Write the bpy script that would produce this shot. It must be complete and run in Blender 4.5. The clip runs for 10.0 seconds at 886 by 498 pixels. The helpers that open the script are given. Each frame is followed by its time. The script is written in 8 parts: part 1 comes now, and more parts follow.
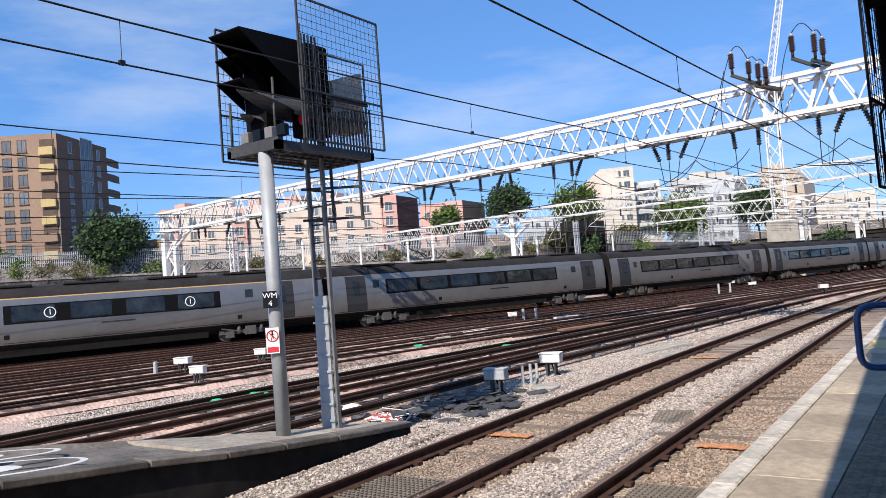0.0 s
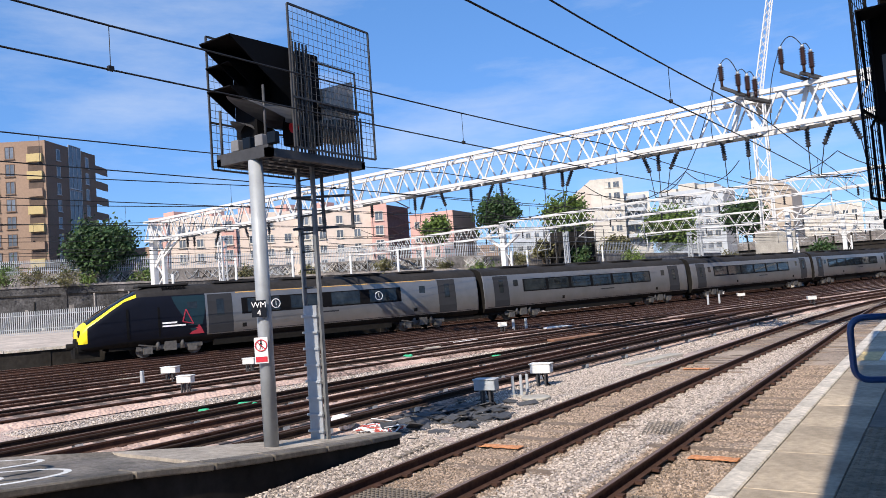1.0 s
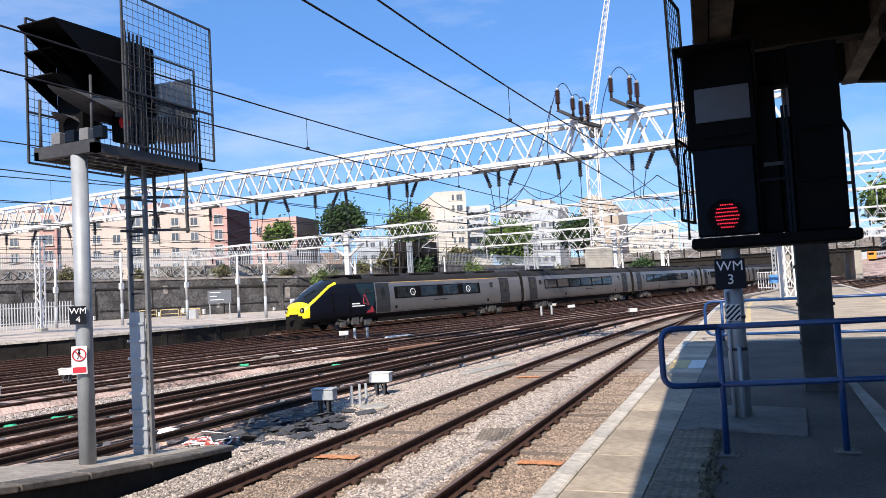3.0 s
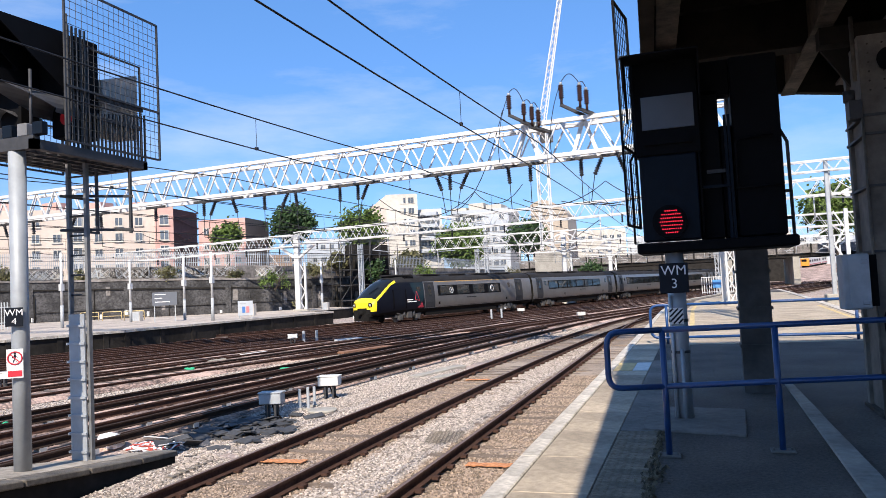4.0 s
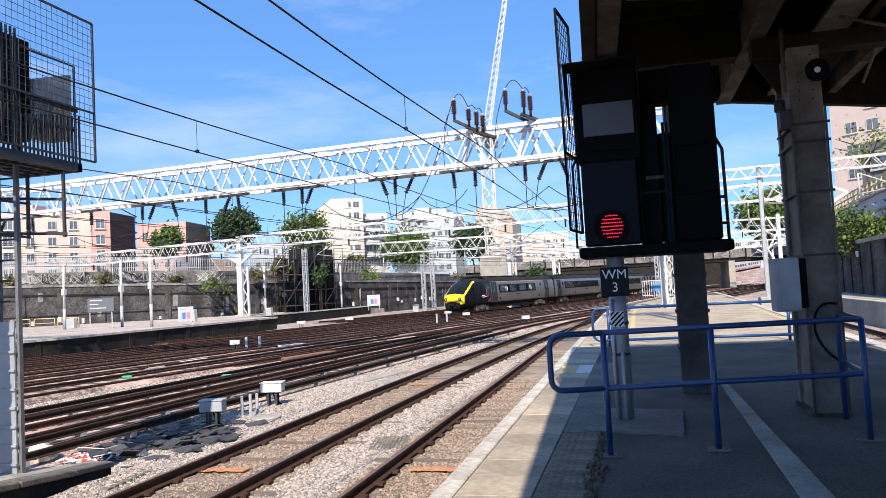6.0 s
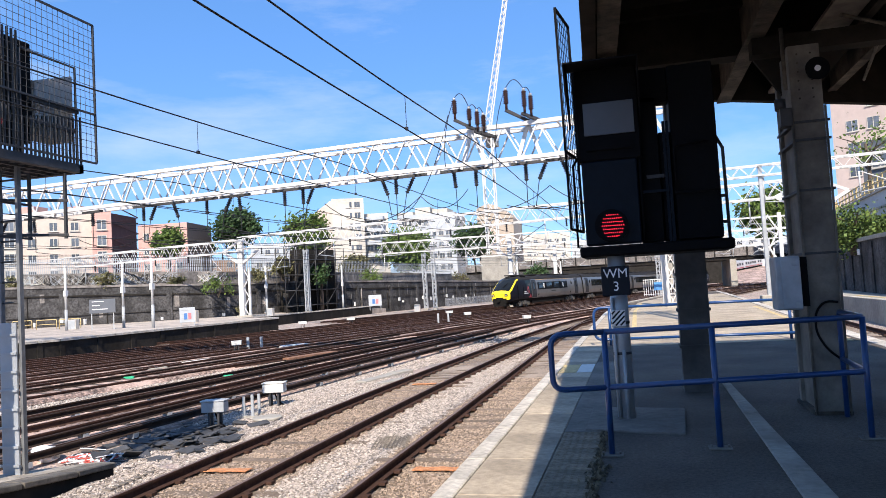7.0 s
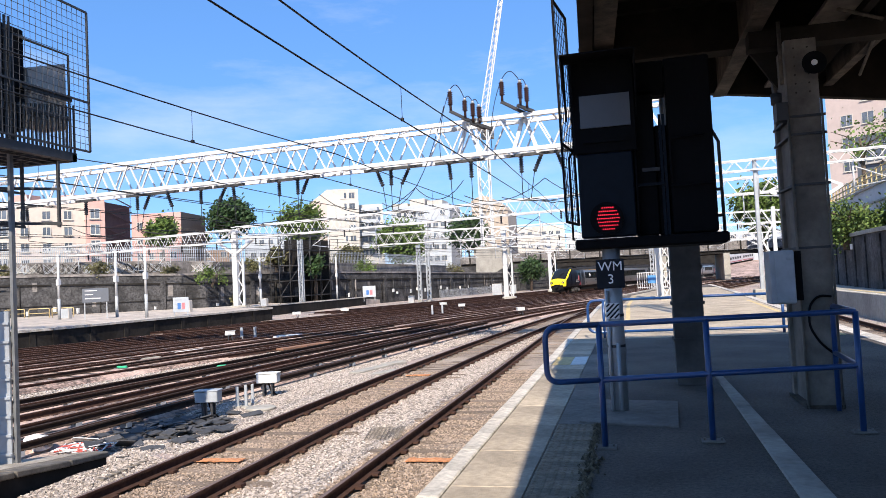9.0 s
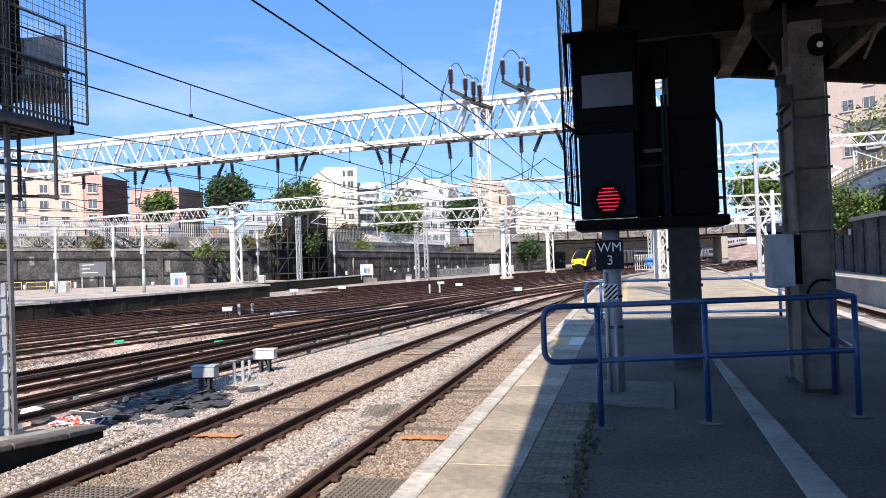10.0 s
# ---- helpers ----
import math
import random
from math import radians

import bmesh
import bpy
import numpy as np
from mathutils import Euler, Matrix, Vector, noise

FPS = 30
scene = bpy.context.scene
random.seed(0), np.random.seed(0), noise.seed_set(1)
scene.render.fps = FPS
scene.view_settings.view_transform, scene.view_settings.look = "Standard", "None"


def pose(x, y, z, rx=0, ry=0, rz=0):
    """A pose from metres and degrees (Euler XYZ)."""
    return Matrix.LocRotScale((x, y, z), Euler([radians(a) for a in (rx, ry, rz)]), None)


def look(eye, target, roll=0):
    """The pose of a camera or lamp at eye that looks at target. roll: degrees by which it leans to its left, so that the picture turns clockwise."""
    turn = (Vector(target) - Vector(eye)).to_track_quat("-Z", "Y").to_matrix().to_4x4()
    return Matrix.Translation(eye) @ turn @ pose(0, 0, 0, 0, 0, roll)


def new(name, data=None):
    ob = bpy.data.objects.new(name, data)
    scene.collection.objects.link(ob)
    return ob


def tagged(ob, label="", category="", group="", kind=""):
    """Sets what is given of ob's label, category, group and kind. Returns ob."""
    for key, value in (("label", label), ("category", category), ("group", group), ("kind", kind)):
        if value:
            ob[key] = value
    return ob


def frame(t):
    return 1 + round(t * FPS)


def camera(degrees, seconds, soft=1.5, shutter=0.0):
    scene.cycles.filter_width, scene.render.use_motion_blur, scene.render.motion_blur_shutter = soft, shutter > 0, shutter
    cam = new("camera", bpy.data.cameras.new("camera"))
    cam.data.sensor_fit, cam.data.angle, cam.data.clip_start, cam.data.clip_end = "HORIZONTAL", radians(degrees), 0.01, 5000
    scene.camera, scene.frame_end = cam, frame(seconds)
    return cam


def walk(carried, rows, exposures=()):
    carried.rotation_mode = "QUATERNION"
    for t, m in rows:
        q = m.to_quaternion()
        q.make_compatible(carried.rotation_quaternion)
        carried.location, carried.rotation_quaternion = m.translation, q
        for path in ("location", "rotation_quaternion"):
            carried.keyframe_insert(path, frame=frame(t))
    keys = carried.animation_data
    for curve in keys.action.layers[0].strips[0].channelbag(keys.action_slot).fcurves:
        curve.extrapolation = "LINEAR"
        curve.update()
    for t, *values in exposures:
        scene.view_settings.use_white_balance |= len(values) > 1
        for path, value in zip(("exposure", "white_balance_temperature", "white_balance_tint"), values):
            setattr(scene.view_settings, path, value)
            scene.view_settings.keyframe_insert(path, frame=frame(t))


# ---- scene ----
cam = camera(61.0, 10.0, soft=0.8)
PATH = [
    (0, pose(-0.018, -0.057, 2.505, 92.354, 4.298, 34.882)),
    (0.5, pose(-0.007, -0.075, 2.506, 92.725, 4.159, 35.815)),
    (1, pose(-0.068, -0.010, 2.505, 93.047, 4.033, 34.105)),
    (1.5, pose(-0.047, -0.005, 2.507, 93.183, 3.795, 30.838)),
    (2, pose(-0.038, -0.001, 2.507, 93.153, 3.527, 27.363)),
    (2.5, pose(-0.036, 0.004, 2.508, 93.042, 3.293, 24.480)),
    (4, pose(-0.014, 0.006, 2.502, 93.024, 2.809, 18.461)),
    (4.5, pose(-0.012, 0.015, 2.500, 93.100, 2.741, 16.650)),
    (5, pose(-0.010, 0.013, 2.501, 93.156, 2.771, 15.242)),
    (5.5, pose(-0.007, 0.012, 2.501, 93.160, 2.878, 14.451)),
    (7, pose(-0.000, -0.001, 2.502, 93.135, 3.288, 14.417)),
    (7.5, pose(0.000, 0.000, 2.500, 93.119, 3.354, 14.530)),
    (8, pose(-0.002, 0.003, 2.502, 93.088, 3.317, 14.463)),
    (8.5, pose(0.001, -0.007, 2.499, 92.899, 3.179, 14.222)),
    (9, pose(-0.010, 0.008, 2.503, 92.470, 2.880, 13.969)),
    (9.5, pose(-0.019, 0.028, 2.499, 91.810, 2.503, 13.815)),
    (10, pose(-0.030, 0.035, 2.495, 90.894, 2.054, 13.783)),
]
walk(cam, PATH, exposures=[(0, 0.46), (1.5, 0.48), (2.5, 0.55), (4, 0.61), (5.5, 0.66), (10, 0.7)])

# ---- light ----
SUN_DIR = Vector((-0.16 * 0.755, 0.987 * 0.755, -0.656)).normalized()
world = bpy.data.worlds.new("sky")
scene.world = world
world.use_nodes = True
wn = world.node_tree.nodes
sky = wn.new("ShaderNodeTexSky")
sky.sky_type = "NISHITA"
sky.sun_disc = False
sky.sun_elevation = radians(41)
sky.sun_rotation = radians(171)
sky.air_density, sky.dust_density, sky.ozone_density = 1.0, 0.15, 5.0
wn["Background"].inputs["Strength"].default_value = 0.09
# thin high cloud streaks mixed into the sky
wc = wn.new("ShaderNodeTexCoord")
wmap = wn.new("ShaderNodeMapping")
wmap.inputs["Scale"].default_value = (1.2, 1.2, 5.0)
wnoise = wn.new("ShaderNodeTexNoise")
wnoise.inputs["Scale"].default_value = 2.2
wnoise.inputs["Detail"].default_value = 7
wnoise.inputs["Roughness"].default_value = 0.62
wramp = wn.new("ShaderNodeValToRGB")
wramp.color_ramp.elements[0].position, wramp.color_ramp.elements[1].position = 0.46, 0.85
wramp.color_ramp.elements[0].color, wramp.color_ramp.elements[1].color = (0, 0, 0, 1), (0.5, 0.5, 0.5, 1)
wmix = wn.new("ShaderNodeMixRGB")
wmix.inputs["Color2"].default_value = (7.0, 7.4, 8.0, 1)
wl = world.node_tree.links
wl.new(wc.outputs["Generated"], wmap.inputs["Vector"])
wl.new(wmap.outputs["Vector"], wnoise.inputs["Vector"])
wl.new(wnoise.outputs["Fac"], wramp.inputs["Fac"])
wl.new(wramp.outputs["Color"], wmix.inputs["Fac"])
wtint = wn.new("ShaderNodeMixRGB")
wtint.blend_type = "MULTIPLY"
wtint.inputs["Fac"].default_value = 1.0
wtint.inputs["Color2"].default_value = (0.86, 1.0, 1.34, 1)
wl.new(sky.outputs["Color"], wtint.inputs["Color1"])
weven = wn.new("ShaderNodeMixRGB")
weven.inputs["Fac"].default_value = 0.4
weven.inputs["Color2"].default_value = (1.2, 3.5, 7.4, 1)
wl.new(wtint.outputs["Color"], weven.inputs["Color1"])
wl.new(weven.outputs["Color"], wmix.inputs["Color1"])
wl.new(wmix.outputs["Color"], wn["Background"].inputs["Color"])
sun = new("sun", bpy.data.lights.new("sun", "SUN"))
sun.data.energy, sun.data.angle, sun.data.color = 4.8, radians(0.5), (1.0, 0.90, 0.77)
sun.matrix_world = look((0, -50, 60), Vector((0, -50, 60)) + SUN_DIR)

# ---- materials ----
def mat(name, color, rough=0.7, metal=0.0, var=0.25, scale=6.0, bump=0.0, bscale=40.0, dark=None, stain=0.0, sscale=0.7, coat=0.0, rand=0.0, island=False):
    """A surface with fine grain, broad stains and fine relief; rand varies it from object to object."""
    m = bpy.data.materials.new(name)
    m.use_nodes = True
    n, l = m.node_tree.nodes, m.node_tree.links
    b = n["Principled BSDF"]
    b.inputs["Roughness"].default_value, b.inputs["Metallic"].default_value = rough, metal
    b.inputs["Coat Weight"].default_value = coat
    if max(color) < 0.07 and not metal:
        b.inputs["Specular IOR Level"].default_value = 0.12
    tc = n.new("ShaderNodeTexCoord")
    fine = n.new("ShaderNodeTexNoise")
    fine.inputs["Scale"].default_value, fine.inputs["Detail"].default_value, fine.inputs["Roughness"].default_value = scale, 6, 0.65
    l.new(tc.outputs["Object"], fine.inputs["Vector"])
    ramp = n.new("ShaderNodeValToRGB")
    lo = dark or [c * (1 - var) for c in color]
    hi = [min(1, c * (1 + var * 0.6)) for c in color]
    ramp.color_ramp.elements[0].color, ramp.color_ramp.elements[1].color = (*lo, 1), (*hi, 1)
    ramp.color_ramp.elements[0].position, ramp.color_ramp.elements[1].position = 0.3, 0.7
    l.new(fine.outputs["Fac"], ramp.inputs["Fac"])
    out = ramp.outputs["Color"]
    if stain:
        broad = n.new("ShaderNodeTexNoise")
        broad.inputs["Scale"].default_value, broad.inputs["Detail"].default_value = sscale, 5
        l.new(tc.outputs["Object"], broad.inputs["Vector"])
        r2 = n.new("ShaderNodeValToRGB")
        r2.color_ramp.elements[0].position, r2.color_ramp.elements[1].position = 0.35, 0.65
        r2.color_ramp.elements[0].color = (1 - stain, 1 - stain, 1 - stain, 1)
        l.new(broad.outputs["Fac"], r2.inputs["Fac"])
        mx = n.new("ShaderNodeMixRGB")
        mx.blend_type = "MULTIPLY"
        mx.inputs["Fac"].default_value = 1
        l.new(out, mx.inputs["Color1"])
        l.new(r2.outputs["Color"], mx.inputs["Color2"])
        out = mx.outputs["Color"]
    if rand:
        info = n.new("ShaderNodeNewGeometry" if island else "ShaderNodeObjectInfo")
        mr = n.new("ShaderNodeMapRange")
        mr.inputs["To Min"].default_value, mr.inputs["To Max"].default_value = 1 - rand, 1 + rand * 0.5
        l.new(info.outputs["Random Per Island" if island else "Random"], mr.inputs["Value"])
        mx = n.new("ShaderNodeMixRGB")
        mx.blend_type = "MULTIPLY"
        mx.inputs["Fac"].default_value = 1
        l.new(out, mx.inputs["Color1"])
        l.new(mr.outputs["Result"], mx.inputs["Color2"])
        out = mx.outputs["Color"]
    l.new(out, b.inputs["Base Color"])
    if bump:
        bn = n.new("ShaderNodeTexNoise")
        bn.inputs["Scale"].default_value, bn.inputs["Detail"].default_value = bscale, 4
        l.new(tc.outputs["Object"], bn.inputs["Vector"])
        bp = n.new("ShaderNodeBump")
        bp.inputs["Strength"].default_value, bp.inputs["Distance"].default_value = bump, 0.02
        l.new(bn.outputs["Fac"], bp.inputs["Height"])
        l.new(bp.outputs["Normal"], b.inputs["Normal"])
    return m


def stones(name, a, c, size, patch=None, amount=0.5):
    """Loose stones: cells of their own tone with dark gaps, and broad patches of another tint."""
    m = bpy.data.materials.new(name)
    m.use_nodes = True
    n, l = m.node_tree.nodes, m.node_tree.links
    b = n["Principled BSDF"]
    b.inputs["Roughness"].default_value = 0.9
    tc = n.new("ShaderNodeTexCoord")
    v = n.new("ShaderNodeTexVoronoi")
    v.inputs["Scale"].default_value = 1 / size
    l.new(tc.outputs["Object"], v.inputs["Vector"])
    sep = n.new("ShaderNodeSeparateColor")
    l.new(v.outputs["Color"], sep.inputs["Color"])
    mx = n.new("ShaderNodeMixRGB")
    mx.inputs["Color1"].default_value, mx.inputs["Color2"].default_value = (*a, 1), (*c, 1)
    l.new(sep.outputs["Red"], mx.inputs["Fac"])
    gap = n.new("ShaderNodeMapRange")
    gap.inputs["From Min"].default_value, gap.inputs["From Max"].default_value = 0.35, 0.75
    gap.inputs["To Min"].default_value, gap.inputs["To Max"].default_value = 1.0, 0.45
    l.new(v.outputs["Distance"], gap.inputs["Value"])
    m2 = n.new("ShaderNodeMixRGB")
    m2.blend_type = "MULTIPLY"
    m2.inputs["Fac"].default_value = 1
    l.new(mx.outputs["Color"], m2.inputs["Color1"])
    l.new(gap.outputs["Result"], m2.inputs["Color2"])
    out = m2.outputs["Color"]
    if patch:
        br = n.new("ShaderNodeTexNoise")
        br.inputs["Scale"].default_value, br.inputs["Detail"].default_value = 0.45, 6
        l.new(tc.outputs["Object"], br.inputs["Vector"])
        rp = n.new("ShaderNodeValToRGB")
        rp.color_ramp.elements[0].position, rp.color_ramp.elements[1].position = 0.42, 0.62
        l.new(br.outputs["Fac"], rp.inputs["Fac"])
        ml = n.new("ShaderNodeMath")
        ml.operation = "MULTIPLY"
        ml.inputs[1].default_value = amount
        l.new(rp.outputs["Color"], ml.inputs[0])
        m3 = n.new("ShaderNodeMixRGB")
        m3.inputs["Color2"].default_value = (*patch, 1)
        l.new(ml.outputs[0], m3.inputs["Fac"])
        l.new(out, m3.inputs["Color1"])
        out = m3.outputs["Color"]
    l.new(out, b.inputs["Base Color"])
    bp = n.new("ShaderNodeBump")
    bp.inputs["Strength"].default_value, bp.inputs["Distance"].default_value = 0.9, 0.04
    bp.invert = True
    l.new(v.outputs["Distance"], bp.inputs["Height"])
    l.new(bp.outputs["Normal"], b.inputs["Normal"])
    return m


def glow(name, color, strength):
    m = bpy.data.materials.new(name)
    m.use_nodes = True
    b = m.node_tree.nodes["Principled BSDF"]
    b.inputs["Base Color"].default_value = (*color, 1)
    b.inputs["Emission Color"].default_value = (*color, 1)
    b.inputs["Emission Strength"].default_value = strength
    return m


BALLAST = stones("ballast_pale", (0.62, 0.53, 0.465), (0.25, 0.205, 0.175), 0.055, (0.58, 0.41, 0.345), 0.55)
TRACKBED = stones("ballast_rusty", (0.41, 0.32, 0.25), (0.20, 0.15, 0.115), 0.045, (0.48, 0.385, 0.305), 0.6)
FARBED = stones("ballast_dark", (0.48, 0.335, 0.275), (0.12, 0.085, 0.07), 0.09, (0.66, 0.47, 0.39), 0.8)
DARKBED = stones("ballast_darker", (0.17, 0.118, 0.096), (0.035, 0.026, 0.022), 0.1, (0.56, 0.40, 0.335), 0.7)
STONE = mat("stone_loose", (0.50, 0.43, 0.38), 0.9, var=0.35, scale=30, rand=0.7, island=True)
BROWNSTONE = mat("stone_rusty", (0.385, 0.295, 0.23), 0.9, var=0.3, scale=30, rand=0.68, island=True)
RAILSIDE = mat("rail_rust", (0.068, 0.037, 0.028), 0.85, var=0.4, scale=9, bump=0.2, bscale=120)
RAILTOP = mat("rail_running_face", (0.17, 0.115, 0.09), 0.6, metal=0.2, var=0.25, scale=14)
CONDUCTOR = mat("conductor_rail", (0.042, 0.028, 0.022), 0.85, metal=0.0, var=0.35, scale=7)
TIMBER = mat("old_timber", (0.23, 0.17, 0.125), 0.9, var=0.45, scale=14, bump=0.4, bscale=60, rand=0.35)
DARKTIMBER = mat("dark_timber", (0.10, 0.074, 0.06), 0.9, var=0.45, scale=14)
CONCRETE = mat("concrete", (0.42, 0.39, 0.34), 0.9, var=0.22, scale=5, bump=0.25, bscale=70, stain=0.3, sscale=0.5)
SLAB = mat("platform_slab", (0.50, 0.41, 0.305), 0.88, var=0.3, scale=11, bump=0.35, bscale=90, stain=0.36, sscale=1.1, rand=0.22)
COPING = mat("coping_white_line", (0.66, 0.60, 0.52), 0.85, var=0.4, scale=12, stain=0.34, sscale=2.2, bump=0.25, bscale=80, rand=0.12)
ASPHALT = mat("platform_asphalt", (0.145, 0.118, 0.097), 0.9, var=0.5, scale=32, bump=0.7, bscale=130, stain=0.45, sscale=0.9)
DUCT = mat("grey_duct_cover", (0.40, 0.355, 0.30), 0.92, var=0.25, scale=10, bump=0.3, bscale=90, stain=0.3, sscale=1.5)
WORN = mat("worn_grey_concrete", (0.215, 0.19, 0.165), 0.92, var=0.3, scale=10, bump=0.3, bscale=110, stain=0.35, sscale=1.2)
STUDS = mat("mossy_worn_tiles", (0.30, 0.235, 0.165), 0.95, var=0.45, scale=16, bump=0.5, bscale=60, stain=0.4, sscale=2.5, rand=0.3)
MOSS = mat("dry_moss", (0.17, 0.135, 0.085), 0.95, var=0.5, scale=30, rand=0.6, island=True)
UPWALL = mat("weathered_upper_wall", (0.27, 0.245, 0.23), 0.92, var=0.5, scale=3, stain=0.5, sscale=0.6)
ISLE = mat("island_asphalt", (0.21, 0.185, 0.16), 0.9, var=0.45, scale=14, bump=0.5, bscale=90, stain=0.5, sscale=1.6)
ISLEPALE = mat("island_concrete", (0.46, 0.40, 0.33), 0.9, var=0.35, scale=9, bump=0.4, bscale=90, stain=0.4, sscale=1.2)
ISLECOP = mat("island_coping", (0.22, 0.19, 0.155), 0.92, var=0.4, scale=10, bump=0.4, bscale=80, stain=0.45, sscale=1.8, rand=0.25)
OLDWALL = mat("sooty_brick_face", (0.084, 0.081, 0.083), 0.92, var=0.85, scale=4.5, bump=0.4, bscale=40, stain=0.72, sscale=0.6)
DARKFACE = mat("dark_concrete_face", (0.032, 0.029, 0.026), 0.92, var=0.35, scale=4, stain=0.4, sscale=0.8)
WHITEPAINT = mat("white_paint", (0.70, 0.69, 0.66), 0.7, var=0.16, scale=9, stain=0.12)
GANTRY = mat("gantry_white_paint", (0.64, 0.635, 0.625), 0.55, var=0.08, scale=3, stain=0.12, sscale=0.6)
GALV = mat("galvanised_steel", (0.42, 0.44, 0.46), 0.5, metal=0.35, var=0.14, scale=5, stain=0.15, sscale=1.5)
DARKSTEEL = mat("dark_painted_steel", (0.055, 0.055, 0.058), 0.6, metal=0.2, var=0.3, scale=10, stain=0.2, sscale=2)
BLACK = mat("signal_black", (0.004, 0.004, 0.005), 0.75, var=0.3, scale=10)
SIGBODY = mat("signal_body", (0.005, 0.009, 0.016), 0.5, var=0.2, scale=8)
GREYBOX = mat("grey_cabinet", (0.4, 0.42, 0.44), 0.6, var=0.12, scale=6, stain=0.15, sscale=3)
BLUEPAINT = mat("blue_rail_paint", (0.012, 0.052, 0.17), 0.35, var=0.2, scale=8, coat=0.3)
WIRE = mat("wire", (0.02, 0.02, 0.022), 0.6, metal=0.4, var=0.1)
INSUL = mat("brown_insulator", (0.035, 0.018, 0.015), 0.25, var=0.2, scale=20)
INSULBLACK = mat("dark_insulator", (0.03, 0.03, 0.034), 0.4, var=0.2, scale=20)
GREEN = mat("green_cover", (0.03, 0.4, 0.2), 0.5, var=0.2)
ORANGE = mat("orange_spray", (0.58, 0.25, 0.11), 0.9, var=0.6, scale=20)
YELLOWLINE = mat("worn_yellow_line", (0.66, 0.50, 0.24), 0.85, var=0.25, scale=12, stain=0.25, sscale=3)
NOSEYELLOW = mat("train_yellow", (0.95, 0.72, 0.02), 0.4, var=0.05)
TRAINGREY = mat("train_silver", (0.25, 0.245, 0.24), 0.3, metal=0.6, var=0.07, scale=2, stain=0.12, sscale=0.5)
GOLD = mat("gold_stripe", (0.62, 0.36, 0.1), 0.45, var=0.05)
TRAINROOF = mat("train_roof", (0.032, 0.03, 0.03), 0.7, var=0.3, scale=4, stain=0.3, sscale=0.6)
TRAINNAVY = mat("train_navy", (0.006, 0.0072, 0.013), 0.45, var=0.1, scale=2)
TRAINTEAL = mat("train_teal", (0.013, 0.03, 0.04), 0.35, var=0.1, scale=2, coat=0.2)
TRAINRED = mat("train_red", (0.35, 0.03, 0.05), 0.4, var=0.05)
TRAINDOOR = mat("train_door", (0.035, 0.036, 0.04), 0.4, var=0.1, scale=3)
TRAINUNDER = mat("train_underframe", (0.013, 0.012, 0.011), 0.9, var=0.4, scale=5)
BOGIE = mat("bogie_steel", (0.11, 0.105, 0.1), 0.7, metal=0.3, var=0.4, scale=8)
TRAINGLASS = mat("train_window_glass", (0.022, 0.027, 0.03), 0.04, var=0.8, scale=1.1, coat=0.6)
WINDSCREEN = mat("train_windscreen", (0.012, 0.014, 0.016), 0.06, var=0.2, scale=1.5)
BUILDGLASS = mat("building_window_glass", (0.14, 0.16, 0.19), 0.12, var=0.5, scale=0.6, rand=0.5)
BRICKTAN = mat("tan_brick", (0.29, 0.20, 0.145), 0.9, var=0.12, scale=3, stain=0.1, sscale=0.2)
# tan brick darkened: shade on faces turned from the sun, also brown reveals
BRICKSHADE = mat("tan_brick_shade", (0.17, 0.115, 0.085), 0.9, var=0.15, scale=3, stain=0.12, sscale=0.2)
BALCONY = mat("balcony_yellow", (0.45, 0.35, 0.16), 0.7, var=0.15, scale=2)
CREAM = mat("cream_render", (0.63, 0.53, 0.46), 0.9, var=0.1, scale=1.5, stain=0.14, sscale=0.15)
PINK = mat("pink_render", (0.62, 0.37, 0.32), 0.9, var=0.1, scale=1.5, stain=0.14, sscale=0.15)
REDBRICK = mat("dark_red_brick", (0.17, 0.075, 0.06), 0.9, var=0.2, scale=2)
OFFWHITE = mat("off_white_render", (0.60, 0.56, 0.50), 0.9, var=0.14, scale=1, stain=0.22, sscale=0.12)
PALEGREY = mat("pale_grey_cladding", (0.46, 0.49, 0.53), 0.7, var=0.16, scale=1, stain=0.12, sscale=0.12)
BEIGE = mat("beige_cladding", (0.42, 0.35, 0.28), 0.8, var=0.12, scale=1)
BARK = mat("bark", (0.1, 0.075, 0.055), 0.95, var=0.4, scale=8, bump=0.5)
LEAF = mat("leaves", (0.12, 0.185, 0.035), 0.7, var=0.4, scale=0.8, rand=0.6, island=True)
LEAFDARK = mat("dark_leaves", (0.04, 0.085, 0.022), 0.7, var=0.4, scale=0.8, rand=0.55, island=True)
LEAFDRY = mat("dry_shrub", (0.15, 0.14, 0.06), 0.8, var=0.4, scale=0.8, rand=0.5, island=True)
# near-black: the deep shade under the roof is put into this colour
SOFFIT = mat("canopy_underside_shade", (0.034, 0.028, 0.022), 0.9, var=0.45, scale=2.2, stain=0.5, sscale=0.6)
CREAMSTEEL = mat("cream_painted_steel", (0.22, 0.19, 0.155), 0.7, var=0.4, scale=5, stain=0.5, sscale=1.3)
RUSTED = mat("rust_flaked_paint", (0.105, 0.083, 0.06), 0.85, var=0.7, scale=6, stain=0.65, sscale=2.2, bump=0.3, bscale=30)
RED = mat("sign_red", (0.6, 0.03, 0.05), 0.5, var=0.1)
SIGNWHITE = mat("sign_white", (0.82, 0.8, 0.8), 0.5, var=0.05)
SIGNBLACK = mat("sign_black", (0.012, 0.014, 0.02), 0.45, var=0.1)
SCREEN = mat("indicator_screen", (0.075, 0.075, 0.082), 0.35, var=0.15, scale=1.5)
LEDRED = glow("red_aspect", (0.9, 0.02, 0.045), 1.3)
